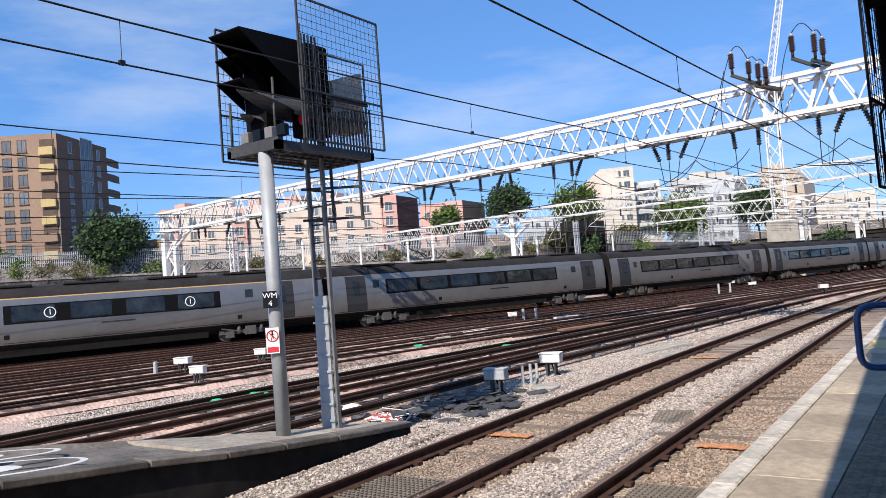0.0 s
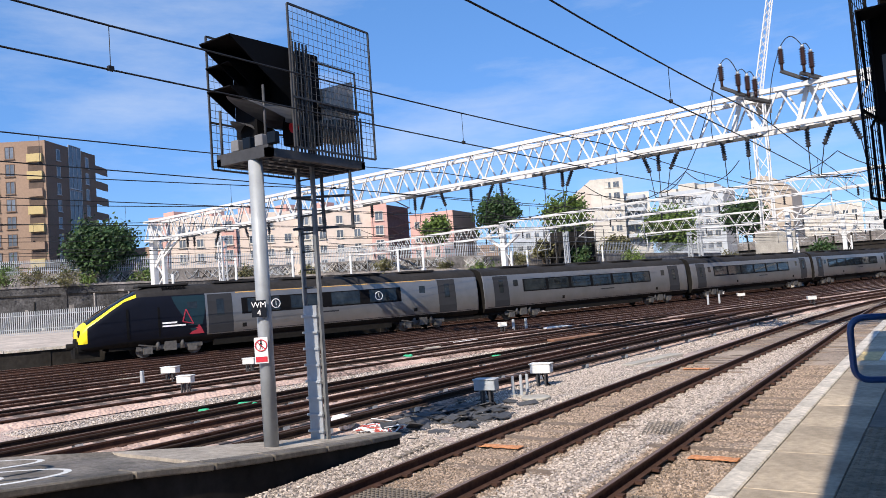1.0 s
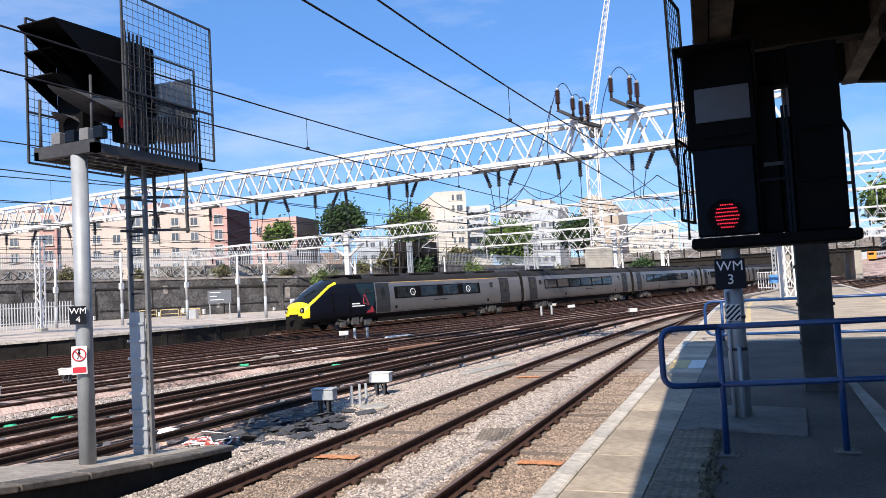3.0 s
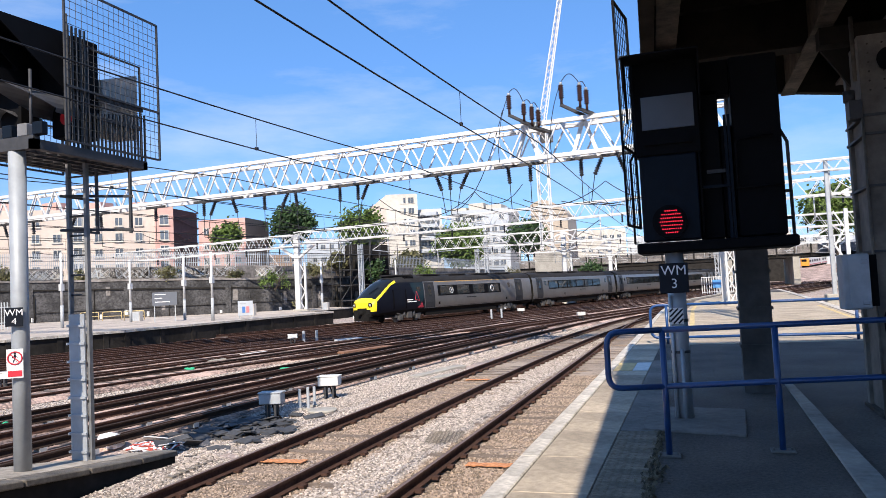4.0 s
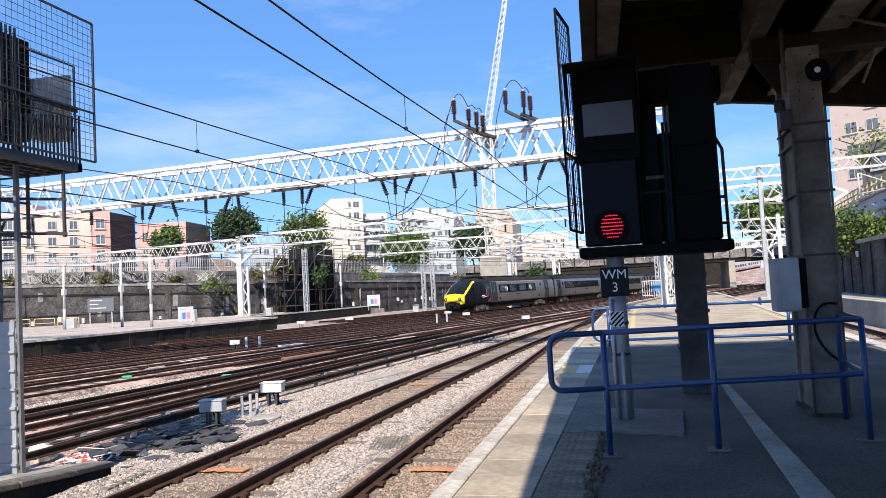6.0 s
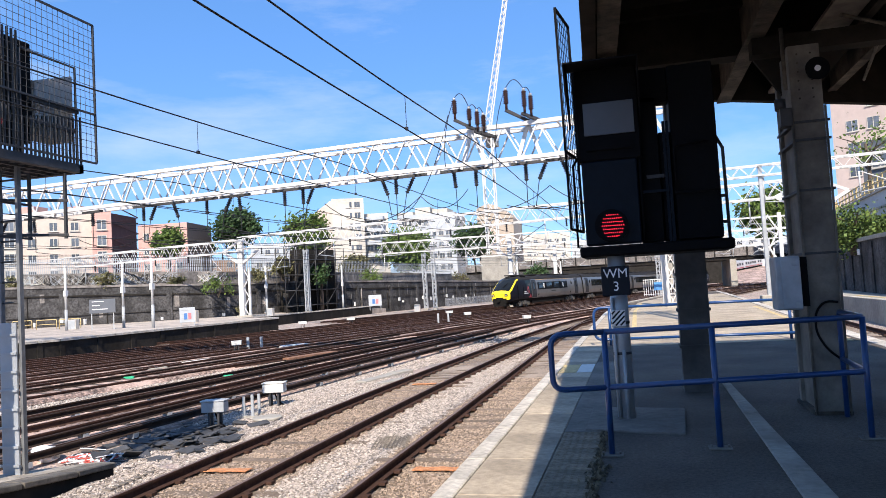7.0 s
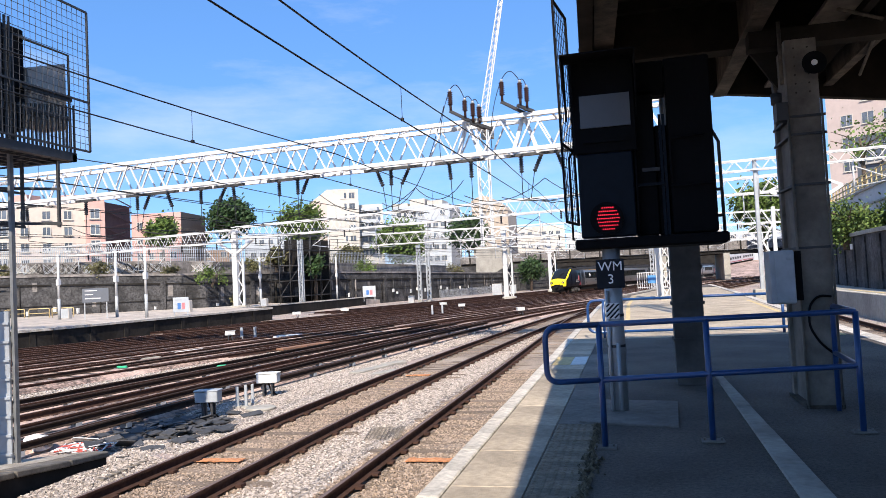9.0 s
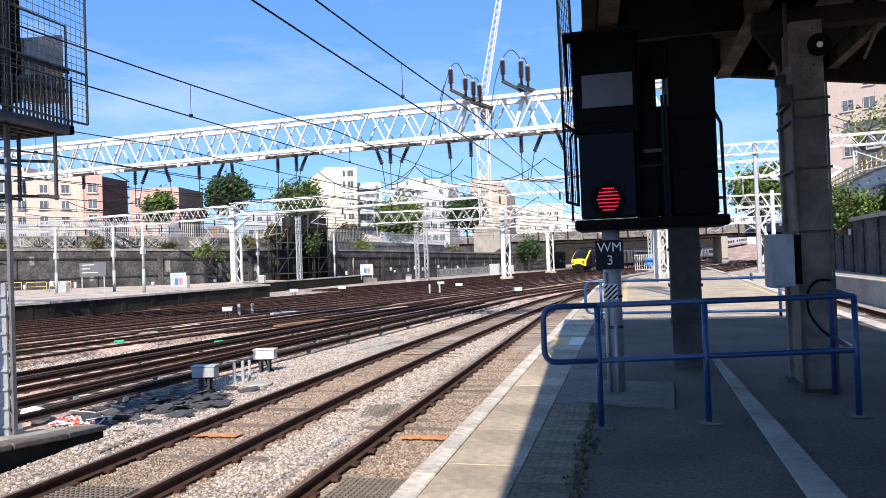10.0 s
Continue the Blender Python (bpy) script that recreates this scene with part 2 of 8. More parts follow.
LENSDIM = glow("dim_red_lens", (0.35, 0.008, 0.016), 0.08)
PLASTIC = mat("white_sheet", (0.75, 0.75, 0.76), 0.6, var=0.15)
ROPE = mat("red_rope", (0.5, 0.1, 0.08), 0.8, var=0.3)
SLATE = mat("dark_scrap", (0.07, 0.07, 0.075), 0.8, var=0.4, scale=8, rand=0.4, island=True)
GRATE = mat("rusty_grate", (0.17, 0.145, 0.12), 0.85, var=0.3)


# ---- mesh helpers ----
def box(bm, x0, y0, z0, x1, y1, z1, m=None):
    vs = [bm.verts.new((x, y, z)) for z in (z0, z1) for x, y in ((x0, y0), (x1, y0), (x1, y1), (x0, y1))]
    if m is not None:
        for v in vs:
            v.co = m @ v.co
    for f in ((3, 2, 1, 0), (4, 5, 6, 7), (0, 1, 5, 4), (1, 2, 6, 5), (2, 3, 7, 6), (3, 0, 4, 7)):
        bm.faces.new([vs[i] for i in f])
    return vs


def beam(bm, p0, p1, w, h=None, up=(0, 0, 1)):
    """A square bar from p0 to p1."""
    p0, p1 = Vector(p0), Vector(p1)
    d = (p1 - p0).normalized()
    u = Vector(up)
    if abs(d.dot(u)) > 0.98:
        u = Vector((0, 1, 0))
    s = d.cross(u).normalized()
    u = s.cross(d)
    a, b = s * w / 2, u * (h or w) / 2
    vs = [bm.verts.new(p + q) for p in (p0, p1) for q in (-a - b, a - b, a + b, -a + b)]
    for f in ((3, 2, 1, 0), (4, 5, 6, 7), (0, 1, 5, 4), (1, 2, 6, 5), (2, 3, 7, 6), (3, 0, 4, 7)):
        bm.faces.new([vs[i] for i in f])


def tube(bm, pts, r, n=8, caps=True, radii=None):
    """A round bar along points."""
    pts = [Vector(p) for p in pts]
    rings = []
    ref = None
    for i, p in enumerate(pts):
        d = (pts[min(i + 1, len(pts) - 1)] - pts[max(i - 1, 0)]).normalized()
        if ref is None:
            ref = Vector((0, 0, 1)) if abs(d.z) < 0.9 else Vector((1, 0, 0))
        s = d.cross(ref).normalized()
        u = s.cross(d).normalized()
        ref = u
        rr = radii[i] if radii else r
        rings.append([bm.verts.new(p + (s * math.cos(k * 2 * math.pi / n) + u * math.sin(k * 2 * math.pi / n)) * rr) for k in range(n)])
    for a, b in zip(rings, rings[1:]):
        for k in range(n):
            f = bm.faces.new((a[k], a[(k + 1) % n], b[(k + 1) % n], b[k]))
            f.smooth = n > 5
    if caps:
        bm.faces.new(rings[0][::-1])
        bm.faces.new(rings[-1])


def prism(bm, poly, z0, z1):
    """An upright prism over a ground polygon; z0 and z1 may be lists."""
    n = len(poly)
    z0 = z0 if isinstance(z0, (list, tuple)) else [z0] * n
    z1 = z1 if isinstance(z1, (list, tuple)) else [z1] * n
    a = [bm.verts.new((x, y, z)) for (x, y), z in zip(poly, z0)]
    b = [bm.verts.new((x, y, z)) for (x, y), z in zip(poly, z1)]
    bm.faces.new(b)
    bm.faces.new(a[::-1])
    for i in range(n):
        j = (i + 1) % n
        bm.faces.new((a[i], a[j], b[j], b[i]))


def obj(name, bm, material, parent=None, bevel=0.0):
    bmesh.ops.recalc_face_normals(bm, faces=bm.faces)
    if bevel:
        bmesh.ops.bevel(bm, geom=[e for e in bm.edges], offset=bevel, segments=1, affect="EDGES", clamp_overlap=True)
    me = bpy.data.meshes.new(name)
    bm.to_mesh(me)
    bm.free()
    for m in material if isinstance(material, (list, tuple)) else [material]:
        me.materials.append(m)
    ob = new(name, me)
    if parent is not None:
        ob.parent = parent
    return ob


def part(name, bm, material, parent, label="", bevel=0.0):
    return tagged(obj(name, bm, material, parent, bevel), label)


def thing(name, label, category, group="", at=(0, 0, 0), turn=0.0):
    e = new(name)
    e.empty_display_size = 0.2
    e.matrix_basis = pose(*at, 0, 0, turn)
    return tagged(e, label, category, group)


def lettering(text, size, material, parent, m, name="lettering"):
    cu = bpy.data.curves.new(name, "FONT")
    cu.body, cu.size, cu.extrude, cu.align_x, cu.align_y = text, size, 0.002, "CENTER", "CENTER"
    tmp = bpy.data.objects.new(name, cu)
    scene.collection.objects.link(tmp)
    bpy.context.view_layer.update()
    me = bpy.data.meshes.new_from_object(tmp)
    bpy.data.objects.remove(tmp)
    me.materials.clear()
    me.materials.append(material)
    ob = new(name, me)
    ob.parent = parent
    ob.matrix_basis = m
    return ob


def bend(points, r, n=5):
    """A polyline with rounded corners."""
    p = [Vector(q) for q in points]
    out = [p[0]]
    for a, b, c in zip(p, p[1:], p[2:]):
        u, v = (a - b).normalized(), (c - b).normalized()
        for k in range(n + 1):
            t = k / n
            out.append((b + u * r) * (1 - t) ** 2 + b * 2 * t * (1 - t) + (b + v * r) * t * t)
    return out + [p[-1]]


def polar(az, d, z=0.0):
    """A place d metres off in the compass direction az from the stand, in degrees to the right of straight ahead."""
    return Vector((d * math.sin(radians(az)), d * math.cos(radians(az)), z))


def curve_at(table, y):
    return float(np.interp(y, [p[0] for p in table], [p[1] for p in table]))


# ---- the lie of the tracks ----
# the departing train's line: arc length, then place and heading along it
ARC = np.arange(-80, 340, 1.0)
_k = np.interp(ARC, [0, 70, 140], [-0.0032, 0.00005, 0.0001])
_h = np.concatenate([[0], np.cumsum((_k[1:] + _k[:-1]) / 2)])
_h += 0.3745 - _h[80]
_x = np.concatenate([[0], np.cumsum(np.sin(_h[:-1]))])
_y = np.concatenate([[0], np.cumsum(np.cos(_h[:-1]))])
LINE_X, LINE_Y = _x - _x[80] + (-30.59), _y - _y[80] + 37.74


def train_line(s):
    return (float(np.interp(s, ARC, LINE_X)), float(np.interp(s, ARC, LINE_Y)), float(np.interp(s, ARC, _h)))


YS = np.concatenate([np.arange(-24, 60, 1.0), np.arange(60, 262, 3.0)])


def smooth(table):
    """Smoothed values of a table of (y, x) over YS."""
    f = np.interp(np.arange(-60, 300, 1.0), [p[0] for p in table], [p[1] for p in table])
    k = np.hanning(21)
    f = np.convolve(np.pad(f, 10, mode="edge"), k / k.sum(), "valid")
    return np.interp(YS, np.arange(-60, 300, 1.0), f)


FAR_X = np.interp(YS, LINE_Y, LINE_X)
C2 = smooth([(-60, -6.3), (14, -6.25), (23, -6.0), (36, -5.25), (51, -3.85), (75, 2.0), (110, 11.5), (300, 64)])
C1 = smooth([(-60, -3.0), (40, -3.0), (55, -2.6), (75, 3.5), (110, 14.0), (300, 68)])


def lane(u):
    return [(float(a + (b - a) * u), float(y)) for a, b, y in zip(C2, FAR_X, YS)]


LANE1 = [(float(x), float(y)) for x, y in zip(C1, YS)]


def offset(line, d):
    """The same line moved d metres to its right."""
    p = np.array(line)
    t = np.gradient(p, axis=0)
    t /= np.linalg.norm(t, axis=1)[:, None]
    return np.c_[p[:, 0] + t[:, 1] * d, p[:, 1] - t[:, 0] * d]


# ---- ground ----
def ground():
    def axis(near, far):
        a = [near[0]]
        while a[-1] < near[1]:
            a.append(a[-1] + 0.5)
        hi, lo, step = [a[-1]], [a[0]], 1.0
        while hi[-1] < far:
            step *= 1.5
            hi.append(hi[-1] + step)
            lo.append(lo[-1] - step)
        return np.array(lo[:0:-1] + a + hi[1:])
    xs, ys = axis((-30, 0), 2600), axis((2, 45), 2600)
    verts = [(x, y, -0.235 + (0.05 * noise.noise(Vector((x * 0.6, y * 0.6, 0))) if -35 < x < 3 and 0 < y < 60 else 0)) for y in ys for x in xs]
    w = len(xs)
    faces = [(j * w + i, j * w + i + 1, (j + 1) * w + i + 1, (j + 1) * w + i) for j in range(len(ys) - 1) for i in range(w - 1)]
    me = bpy.data.meshes.new("ground")
    me.from_pydata(verts, [], faces)
    me.materials.append(BALLAST)
    tagged(new("ground", me), "pale stone ballast between the tracks", "ground", kind="structure")


ground()


# ---- tracks ----
RAIL_SECTION = [(-0.07, -0.16), (0.07, -0.16), (0.07, -0.148), (0.012, -0.125), (0.012, -0.045), (0.036, -0.035), (0.036, -0.004), (0.026, 0.0), (-0.026, 0.0), (-0.036, -0.004), (-0.036, -0.035), (-0.012, -0.045), (-0.012, -0.125), (-0.07, -0.148)]


def rail_mesh(name, line, section, dz=0.0, top=7):
    n = len(section)
    p = np.array(line)
    t = np.gradient(p, axis=0)
    t /= np.linalg.norm(t, axis=1)[:, None]
    verts = [(x + ty * sx, y - tx * sx, sz + dz) for (x, y), (tx, ty) in zip(p, t) for sx, sz in section]
    faces = [(i * n + k, (i + 1) * n + k, (i + 1) * n + (k + 1) % n, i * n + (k + 1) % n) for i in range(len(p) - 1) for k in range(n)]
    me = bpy.data.meshes.new(name)
    me.from_pydata(verts, [], faces)
    me.materials.append(RAILSIDE)
    me.materials.append(RAILTOP)
    me.polygons.foreach_set("material_index", [1 if i % n == top else 0 for i in range(len(faces))])
    return me


def bed_mesh(line, half, z, rough=0.0):
    p = [offset(line, d) for d in (-half - 0.25, -half, -half / 2, 0, half / 2, half, half + 0.25)]
    verts = [(q[0], q[1], z - (0.12 if k in (0, 6) else 0) + rough * noise.noise(Vector((q[0] * 1.3, q[1] * 1.3, 3)))) for i in range(len(line)) for k, q in ((k, c[i]) for k, c in enumerate(p))]
    faces = [(i * 7 + k, i * 7 + k + 1, (i + 1) * 7 + k + 1, (i + 1) * 7 + k) for i in range(len(line) - 1) for k in range(6)]
    me = bpy.data.meshes.new("trackbed")
    me.from_pydata(verts, [], faces)
    return me


def block_mesh(name, lx, ly, z0, z1, material, bevel=0.012):
    bm = bmesh.new()
    box(bm, -lx / 2, -ly / 2, z0, lx / 2, ly / 2, z1)
    bmesh.ops.bevel(bm, geom=bm.edges[:], offset=bevel, segments=1, affect="EDGES")
    me = bpy.data.meshes.new(name)
    bm.to_mesh(me)
    bm.free()
    me.materials.append(material)
    return me


def many_blocks(name, places, size, material, parent):
    """Blocks (x, y, z, heading, scale) of one size joined into one mesh."""
    sx, sy, sz = size
    corner = np.array([(x, y, z) for z in (0, 1) for x, y in ((-.5, -.5), (.5, -.5), (.5, .5), (-.5, .5))]) * (sx, sy, sz)
    quad = np.array(((3, 2, 1, 0), (4, 5, 6, 7), (0, 1, 5, 4), (1, 2, 6, 5), (2, 3, 7, 6), (3, 0, 4, 7)))
    verts, faces = [], []
    for i, (x, y, z, h, k) in enumerate(places):
        c, s = math.cos(h), -math.sin(h)
        q = corner * k
        verts.append(np.c_[q[:, 0] * c - q[:, 1] * s + x, q[:, 0] * s + q[:, 1] * c + y, q[:, 2] + z])
        faces.append(quad + i * 8)
    me = bpy.data.meshes.new(name)
    me.from_pydata(np.concatenate(verts).tolist(), [], np.concatenate(faces).tolist())
    me.materials.append(material)
    ob = new(name, me)
    ob.parent = parent
    return tagged(ob, kind="stuff")


SLEEPER = block_mesh("sleeper", 2.6, 0.25, -0.29, -0.175, TIMBER)


def along(line, step, start, end):
    """Places and headings every step metres of y along a line."""
    p = np.array(line)
    y = np.arange(start, end, step)
    x = np.interp(y, p[:, 1], p[:, 0])
    h = np.arctan(np.gradient(x, y))
    return list(zip(x.tolist(), y.tolist(), h.tolist()))


def track(line, label, bed, near=False, conductor=(), half=1.35, ends=(-24, 250), bed_z=-0.205):
    line = [p for p in line if ends[0] <= p[1] <= ends[1]]
    t = thing("railway_track", label, "track", "running lines")
    me = bed_mesh(line, half, bed_z, 0.035 if bed_z < -0.15 else 0.02)
    me.materials.append(bed)
    b = new("trackbed", me)
    b.parent = t
    for side in (-1, 1):
        r = new("rail", rail_mesh("rail", offset(line, side * 0.753), RAIL_SECTION))
        r.parent = t
    for d in conductor:
        sec = [(x * 1.1, z * 0.85) for x, z in RAIL_SECTION]
        r = new("conductor_rail", rail_mesh("conductor_rail", [q for q in offset(line, d) if q[1] < 44], sec, 0.06, top=99))
        r.data.materials[0] = CONDUCTOR
        r.parent = t
        many_blocks("insulator_pot", [(x, y, -0.17, h, 1) for x, y, h in along(offset(line, d), 2.6, -2, 43)], (0.16, 0.16, 0.1), GREYBOX, t)
    spots = along(line, 0.68, ends[0] + 1, min(ends[1], 110))
    for x, y, h in spots:
        if near and 1 < y < 34:
            s = new("sleeper", SLEEPER)
            s.parent = t
            s.matrix_basis = pose(x, y, random.uniform(-0.034, -0.004), random.uniform(-1, 1), random.uniform(-0.5, 0.5), -math.degrees(h) + random.uniform(-1.5, 1.5))
    rest = [(x, y, bed_z - 0.112, h, 1) for x, y, h in spots if not (near and 1 < y < 34)]
    many_blocks("far_sleeper", rest, (2.6 if near else min(2.6, 2 * half - 0.06), 0.25, 0.115), TIMBER if near else DARKTIMBER, t)
    clips = []
    for side in (-1, 1):
        for inner in (-0.11, 0.11):
            clips += [(x, y, -0.175, h, 1) for x, y, h in along(offset(line, side * 0.753 + inner), 0.68, 2, 45)]
    many_blocks("rail_chair", clips, (0.1, 0.13, 0.04), RAILSIDE, t)
    return t


track(LANE1, "rusty near track beside the platform, timber sleepers in brown ballast", TRACKBED, near=True, half=1.1)
track(lane(0.0), "rusty track with dark rails in brown ballast", TRACKBED, near=True, half=1.0)
for i, (u, cond) in enumerate(((0.15, (1.2, 0.0)), (0.228, (-1.2, 0.0)), (0.392, ()), (0.455, (1.2,)), (0.53, ()), (0.605, ()), (0.68, ()), (0.765, ()), (0.875, ()))):
    track(lane(u), "dark rusty track among many in the station throat", FARBED if i < 5 else DARKBED, conductor=cond, half=1.0, bed_z=(-0.15 if i < 2 else -0.08) - 0.005 * i)
for u, y0 in ((1.2, 46), (1.4, 67), (1.6, 72)):
    track(lane(u), "dark rusty siding beside the retaining wall", DARKBED, half=1.6, ends=(y0, 150))
FARLINE = [(float(x), float(y)) for x, y in zip(FAR_X, YS)]
track(FARLINE, "dark rusty track on which the grey train leaves", DARKBED, bed_z=-0.14)
# crossovers between the lanes
for u0, u1, ya, yb in ((0.385, 0.255, 24, 60), (0.53, 0.385, 34, 78), (0.68, 0.53, 26, 66), (0.765, 0.605, 44, 84), (0.155, 0.0, 52, 96)):
    a, b = np.array(lane(u0)), np.array(lane(u1))
    yy = np.arange(ya, yb, 1.0)
    w = (yy - ya) / (yb - ya)
    w = w * w * (3 - 2 * w)
    xx = np.interp(yy, a[:, 1], a[:, 0]) * (1 - w) + np.interp(yy, b[:, 1], b[:, 0]) * w
    ln = list(zip(xx.tolist(), yy.tolist()))
    t = thing("crossover", "rusty crossover rails between two tracks", "track", "crossovers")
    for side in (-1, 1):
        r = new("rail", rail_mesh("rail", offset(ln, side * 0.753), RAIL_SECTION, -0.004))
        r.parent = t


# ---- platforms ----
EDGE_X, PLAT = -1.66, 0.915


def near_platform():
    p = tagged(new("platform"), "asphalt station platform with pale slab edge and white coping line", "platform", kind="structure")
    ys = [-30, 0, 20, 38, 52, 66, 78]
    lx = [EDGE_X, EDGE_X, EDGE_X, EDGE_X, EDGE_X + 0.4, 1.2, 4.2]
    rx = [4.4, 4.4, 5.0, 5.9, 6.6, 7.2, 7.6]
    bm = bmesh.new()
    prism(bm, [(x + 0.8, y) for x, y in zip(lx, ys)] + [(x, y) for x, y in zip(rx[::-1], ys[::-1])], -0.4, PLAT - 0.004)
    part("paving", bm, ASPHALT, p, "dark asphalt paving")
    bm = bmesh.new()
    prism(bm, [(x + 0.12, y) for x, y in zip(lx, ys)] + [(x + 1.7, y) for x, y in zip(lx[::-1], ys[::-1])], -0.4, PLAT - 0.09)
    part("edge_wall", bm, DARKFACE, p, "dark platform edge wall")
    # slabs and copings along the edge, each piece of its own
    slab = block_mesh("slab", 0.6, 1.19, -0.086, 0.0, SLAB, 0.006)
    cop = block_mesh("coping", 0.18, 1.49, -0.11, 0.0, COPING, 0.012)
    for i in range(-9, 42):
        y = i * 1.2 + 0.35
        if y < 37:
            share_mesh("slab", slab, p, pose(EDGE_X + 0.19 + 0.304, y, PLAT - random.uniform(0.0, 0.004), 0, random.uniform(-0.15, 0.15), 0))
    for i in range(-7, 26):
        y = i * 1.5 + 0.2
        if y < 38:
            share_mesh("coping", cop, p, pose(EDGE_X + 0.09, y, PLAT + random.uniform(-0.002, 0.004)))
    bm = bmesh.new()
    for (xa, ya), (xb, yb) in zip(list(zip(lx, ys))[3:], list(zip(lx, ys))[4:]):
        prism(bm, [(xa, ya), (xa + 0.3, ya), (xb + 0.3, yb), (xb, yb)], PLAT - 0.15, PLAT)
    part("far_coping", bm, COPING, p)
    bm = bmesh.new()
    for (xa, ya), (xb, yb) in zip(list(zip(rx, ys))[:-1], list(zip(rx, ys))[1:]):
        prism(bm, [(xa - 0.3, ya), (xa + 0.02, ya), (xb + 0.02, yb), (xb - 0.3, yb)], PLAT - 0.15, PLAT + 0.004)
    part("far_side_coping", bm, COPING, p)
    bm = bmesh.new()
    box(bm, -1.46, 13.55, PLAT, -1.14, 14.8, PLAT + 0.005)
    for (xa, ya), (xb, yb) in (((-0.25, 24), (-0.25, 38)), ((-0.25, 38), (0.2, 52)), ((4.3, 18), (5.2, 38))):
        prism(bm, [(xa, ya), (xa + 0.16, ya), (xb + 0.16, yb), (xb, yb)], PLAT, PLAT + 0.005)
    part("yellow_line", bm, YELLOWLINE, p, "worn yellow line")
    bm = bmesh.new()
    box(bm, -1.13, 13.55, PLAT, -0.87, 14.8, PLAT + 0.005)
    part("pale_patch", bm, WHITEPAINT, p, "worn white painted patch on a slab")
    # cable duct covers, butted end to end
    for k in range(8):
        ya, yb = 1.2 + k * 1.32, 1.2 + (k + 1) * 1.32 - 0.012
        wa, wb = 0.31 - 0.02 * (ya - 1.2), 0.31 - 0.02 * (yb - 1.2)
        ca, cb = 1.11 + 0.004 * ya, 1.11 + 0.004 * yb
        bm = bmesh.new()
        prism(bm, [(ca - wa / 2, ya), (ca + wa / 2, ya), (cb + wb / 2, yb), (cb - wb / 2, yb)], PLAT - 0.05, PLAT + random.uniform(0.018, 0.026))
        part("duct_cover", bm, DUCT, p, "pale raised cable duct cover", bevel=0.006)
    bm = bmesh.new()
    prism(bm, [(-0.63, 8.25), (0.38, 7.97), (0.46, 9.5), (-0.63, 9.7)], PLAT - 0.05, PLAT + 0.018)
    part("base_slab", bm, WORN, p, "grey concrete patch around the signal post", bevel=0.008)
    bm = bmesh.new()
    prism(bm, [(-0.855, 8.2), (-0.44, 8.2), (-0.44, 15.2), (-0.855, 15.2)], PLAT - 0.05, PLAT + 0.002)
    part("worn_strip", bm, WORN, p, "worn grey concrete strip in the asphalt")
    # studded paving tiles between the slabs and the asphalt
    bm = bmesh.new()
    box(bm, -0.2, -0.2, -0.05, 0.2, 0.2, 0.0)
    for a in range(6):
        for b in range(6):
            x, y = -0.1667 + a * 0.0667, -0.1667 + b * 0.0667
            lo = [bm.verts.new((x + u * 0.017, y + v * 0.017, 0.0)) for u, v in ((-1, -1), (1, -1), (1, 1), (-1, 1))]
            hi = [bm.verts.new((x + u * 0.011, y + v * 0.011, 0.006)) for u, v in ((-1, -1), (1, -1), (1, 1), (-1, 1))]
            bm.faces.new(hi)
            for k in range(4):
                bm.faces.new((lo[k], lo[(k + 1) % 4], hi[(k + 1) % 4], hi[k]))
    tile = bpy.data.meshes.new("studded_tile")
    bm.to_mesh(tile)
    bm.free()
    tile.materials.append(STUDS)
    for k in range(26):
        share_mesh("studded_tile", tile, p, pose(-0.65 + random.uniform(-0.006, 0.006), 7.97 - k * 0.408, PLAT + random.uniform(0.0, 0.004), random.uniform(-0.4, 0.4), random.uniform(-0.4, 0.4), 0))
    # dry moss along the tiles' edge
    rng = random.Random(77)
    bm = bmesh.new()
    for k in range(900):
        y = rng.uniform(3.0, 8.15)
        x = -0.43 + rng.gauss(0, 0.035) * (1.6 if math.sin(y * 5.1) + math.sin(y * 2.3) > 0.4 else 0.5)
        h, a = rng.uniform(0.008, 0.035), rng.uniform(0, 6.28)
        u = Vector((math.cos(a), math.sin(a), 0)) * h * 0.8
        c = Vector((x, y, PLAT + 0.002))
        top = bm.verts.new(c + Vector((rng.gauss(0, 0.012), rng.gauss(0, 0.012), h)))
        ring = [bm.verts.new(c + q) for q in (u, Vector((-u.y, u.x, 0)), -u)]
        for q in range(3):
            bm.faces.new((ring[q], ring[(q + 1) % 3], top))
    tagged(part("moss", bm, MOSS, p, "dry brown moss tufts"), kind="stuff")
    # paler colour starts at the canopy shadow's edge, standing for sunlight
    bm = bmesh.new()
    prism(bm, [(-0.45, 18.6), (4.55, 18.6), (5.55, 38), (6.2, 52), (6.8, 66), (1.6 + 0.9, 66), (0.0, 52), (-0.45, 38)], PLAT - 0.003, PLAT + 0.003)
    part("far_paving", bm, SLAB, p, "paving painted pale as sunlit beyond the canopy's shadow")


def share_mesh(name, me, parent, m):
    o = new(name, me)
    o.parent = parent
    o.matrix_basis = m
    return o


near_platform()


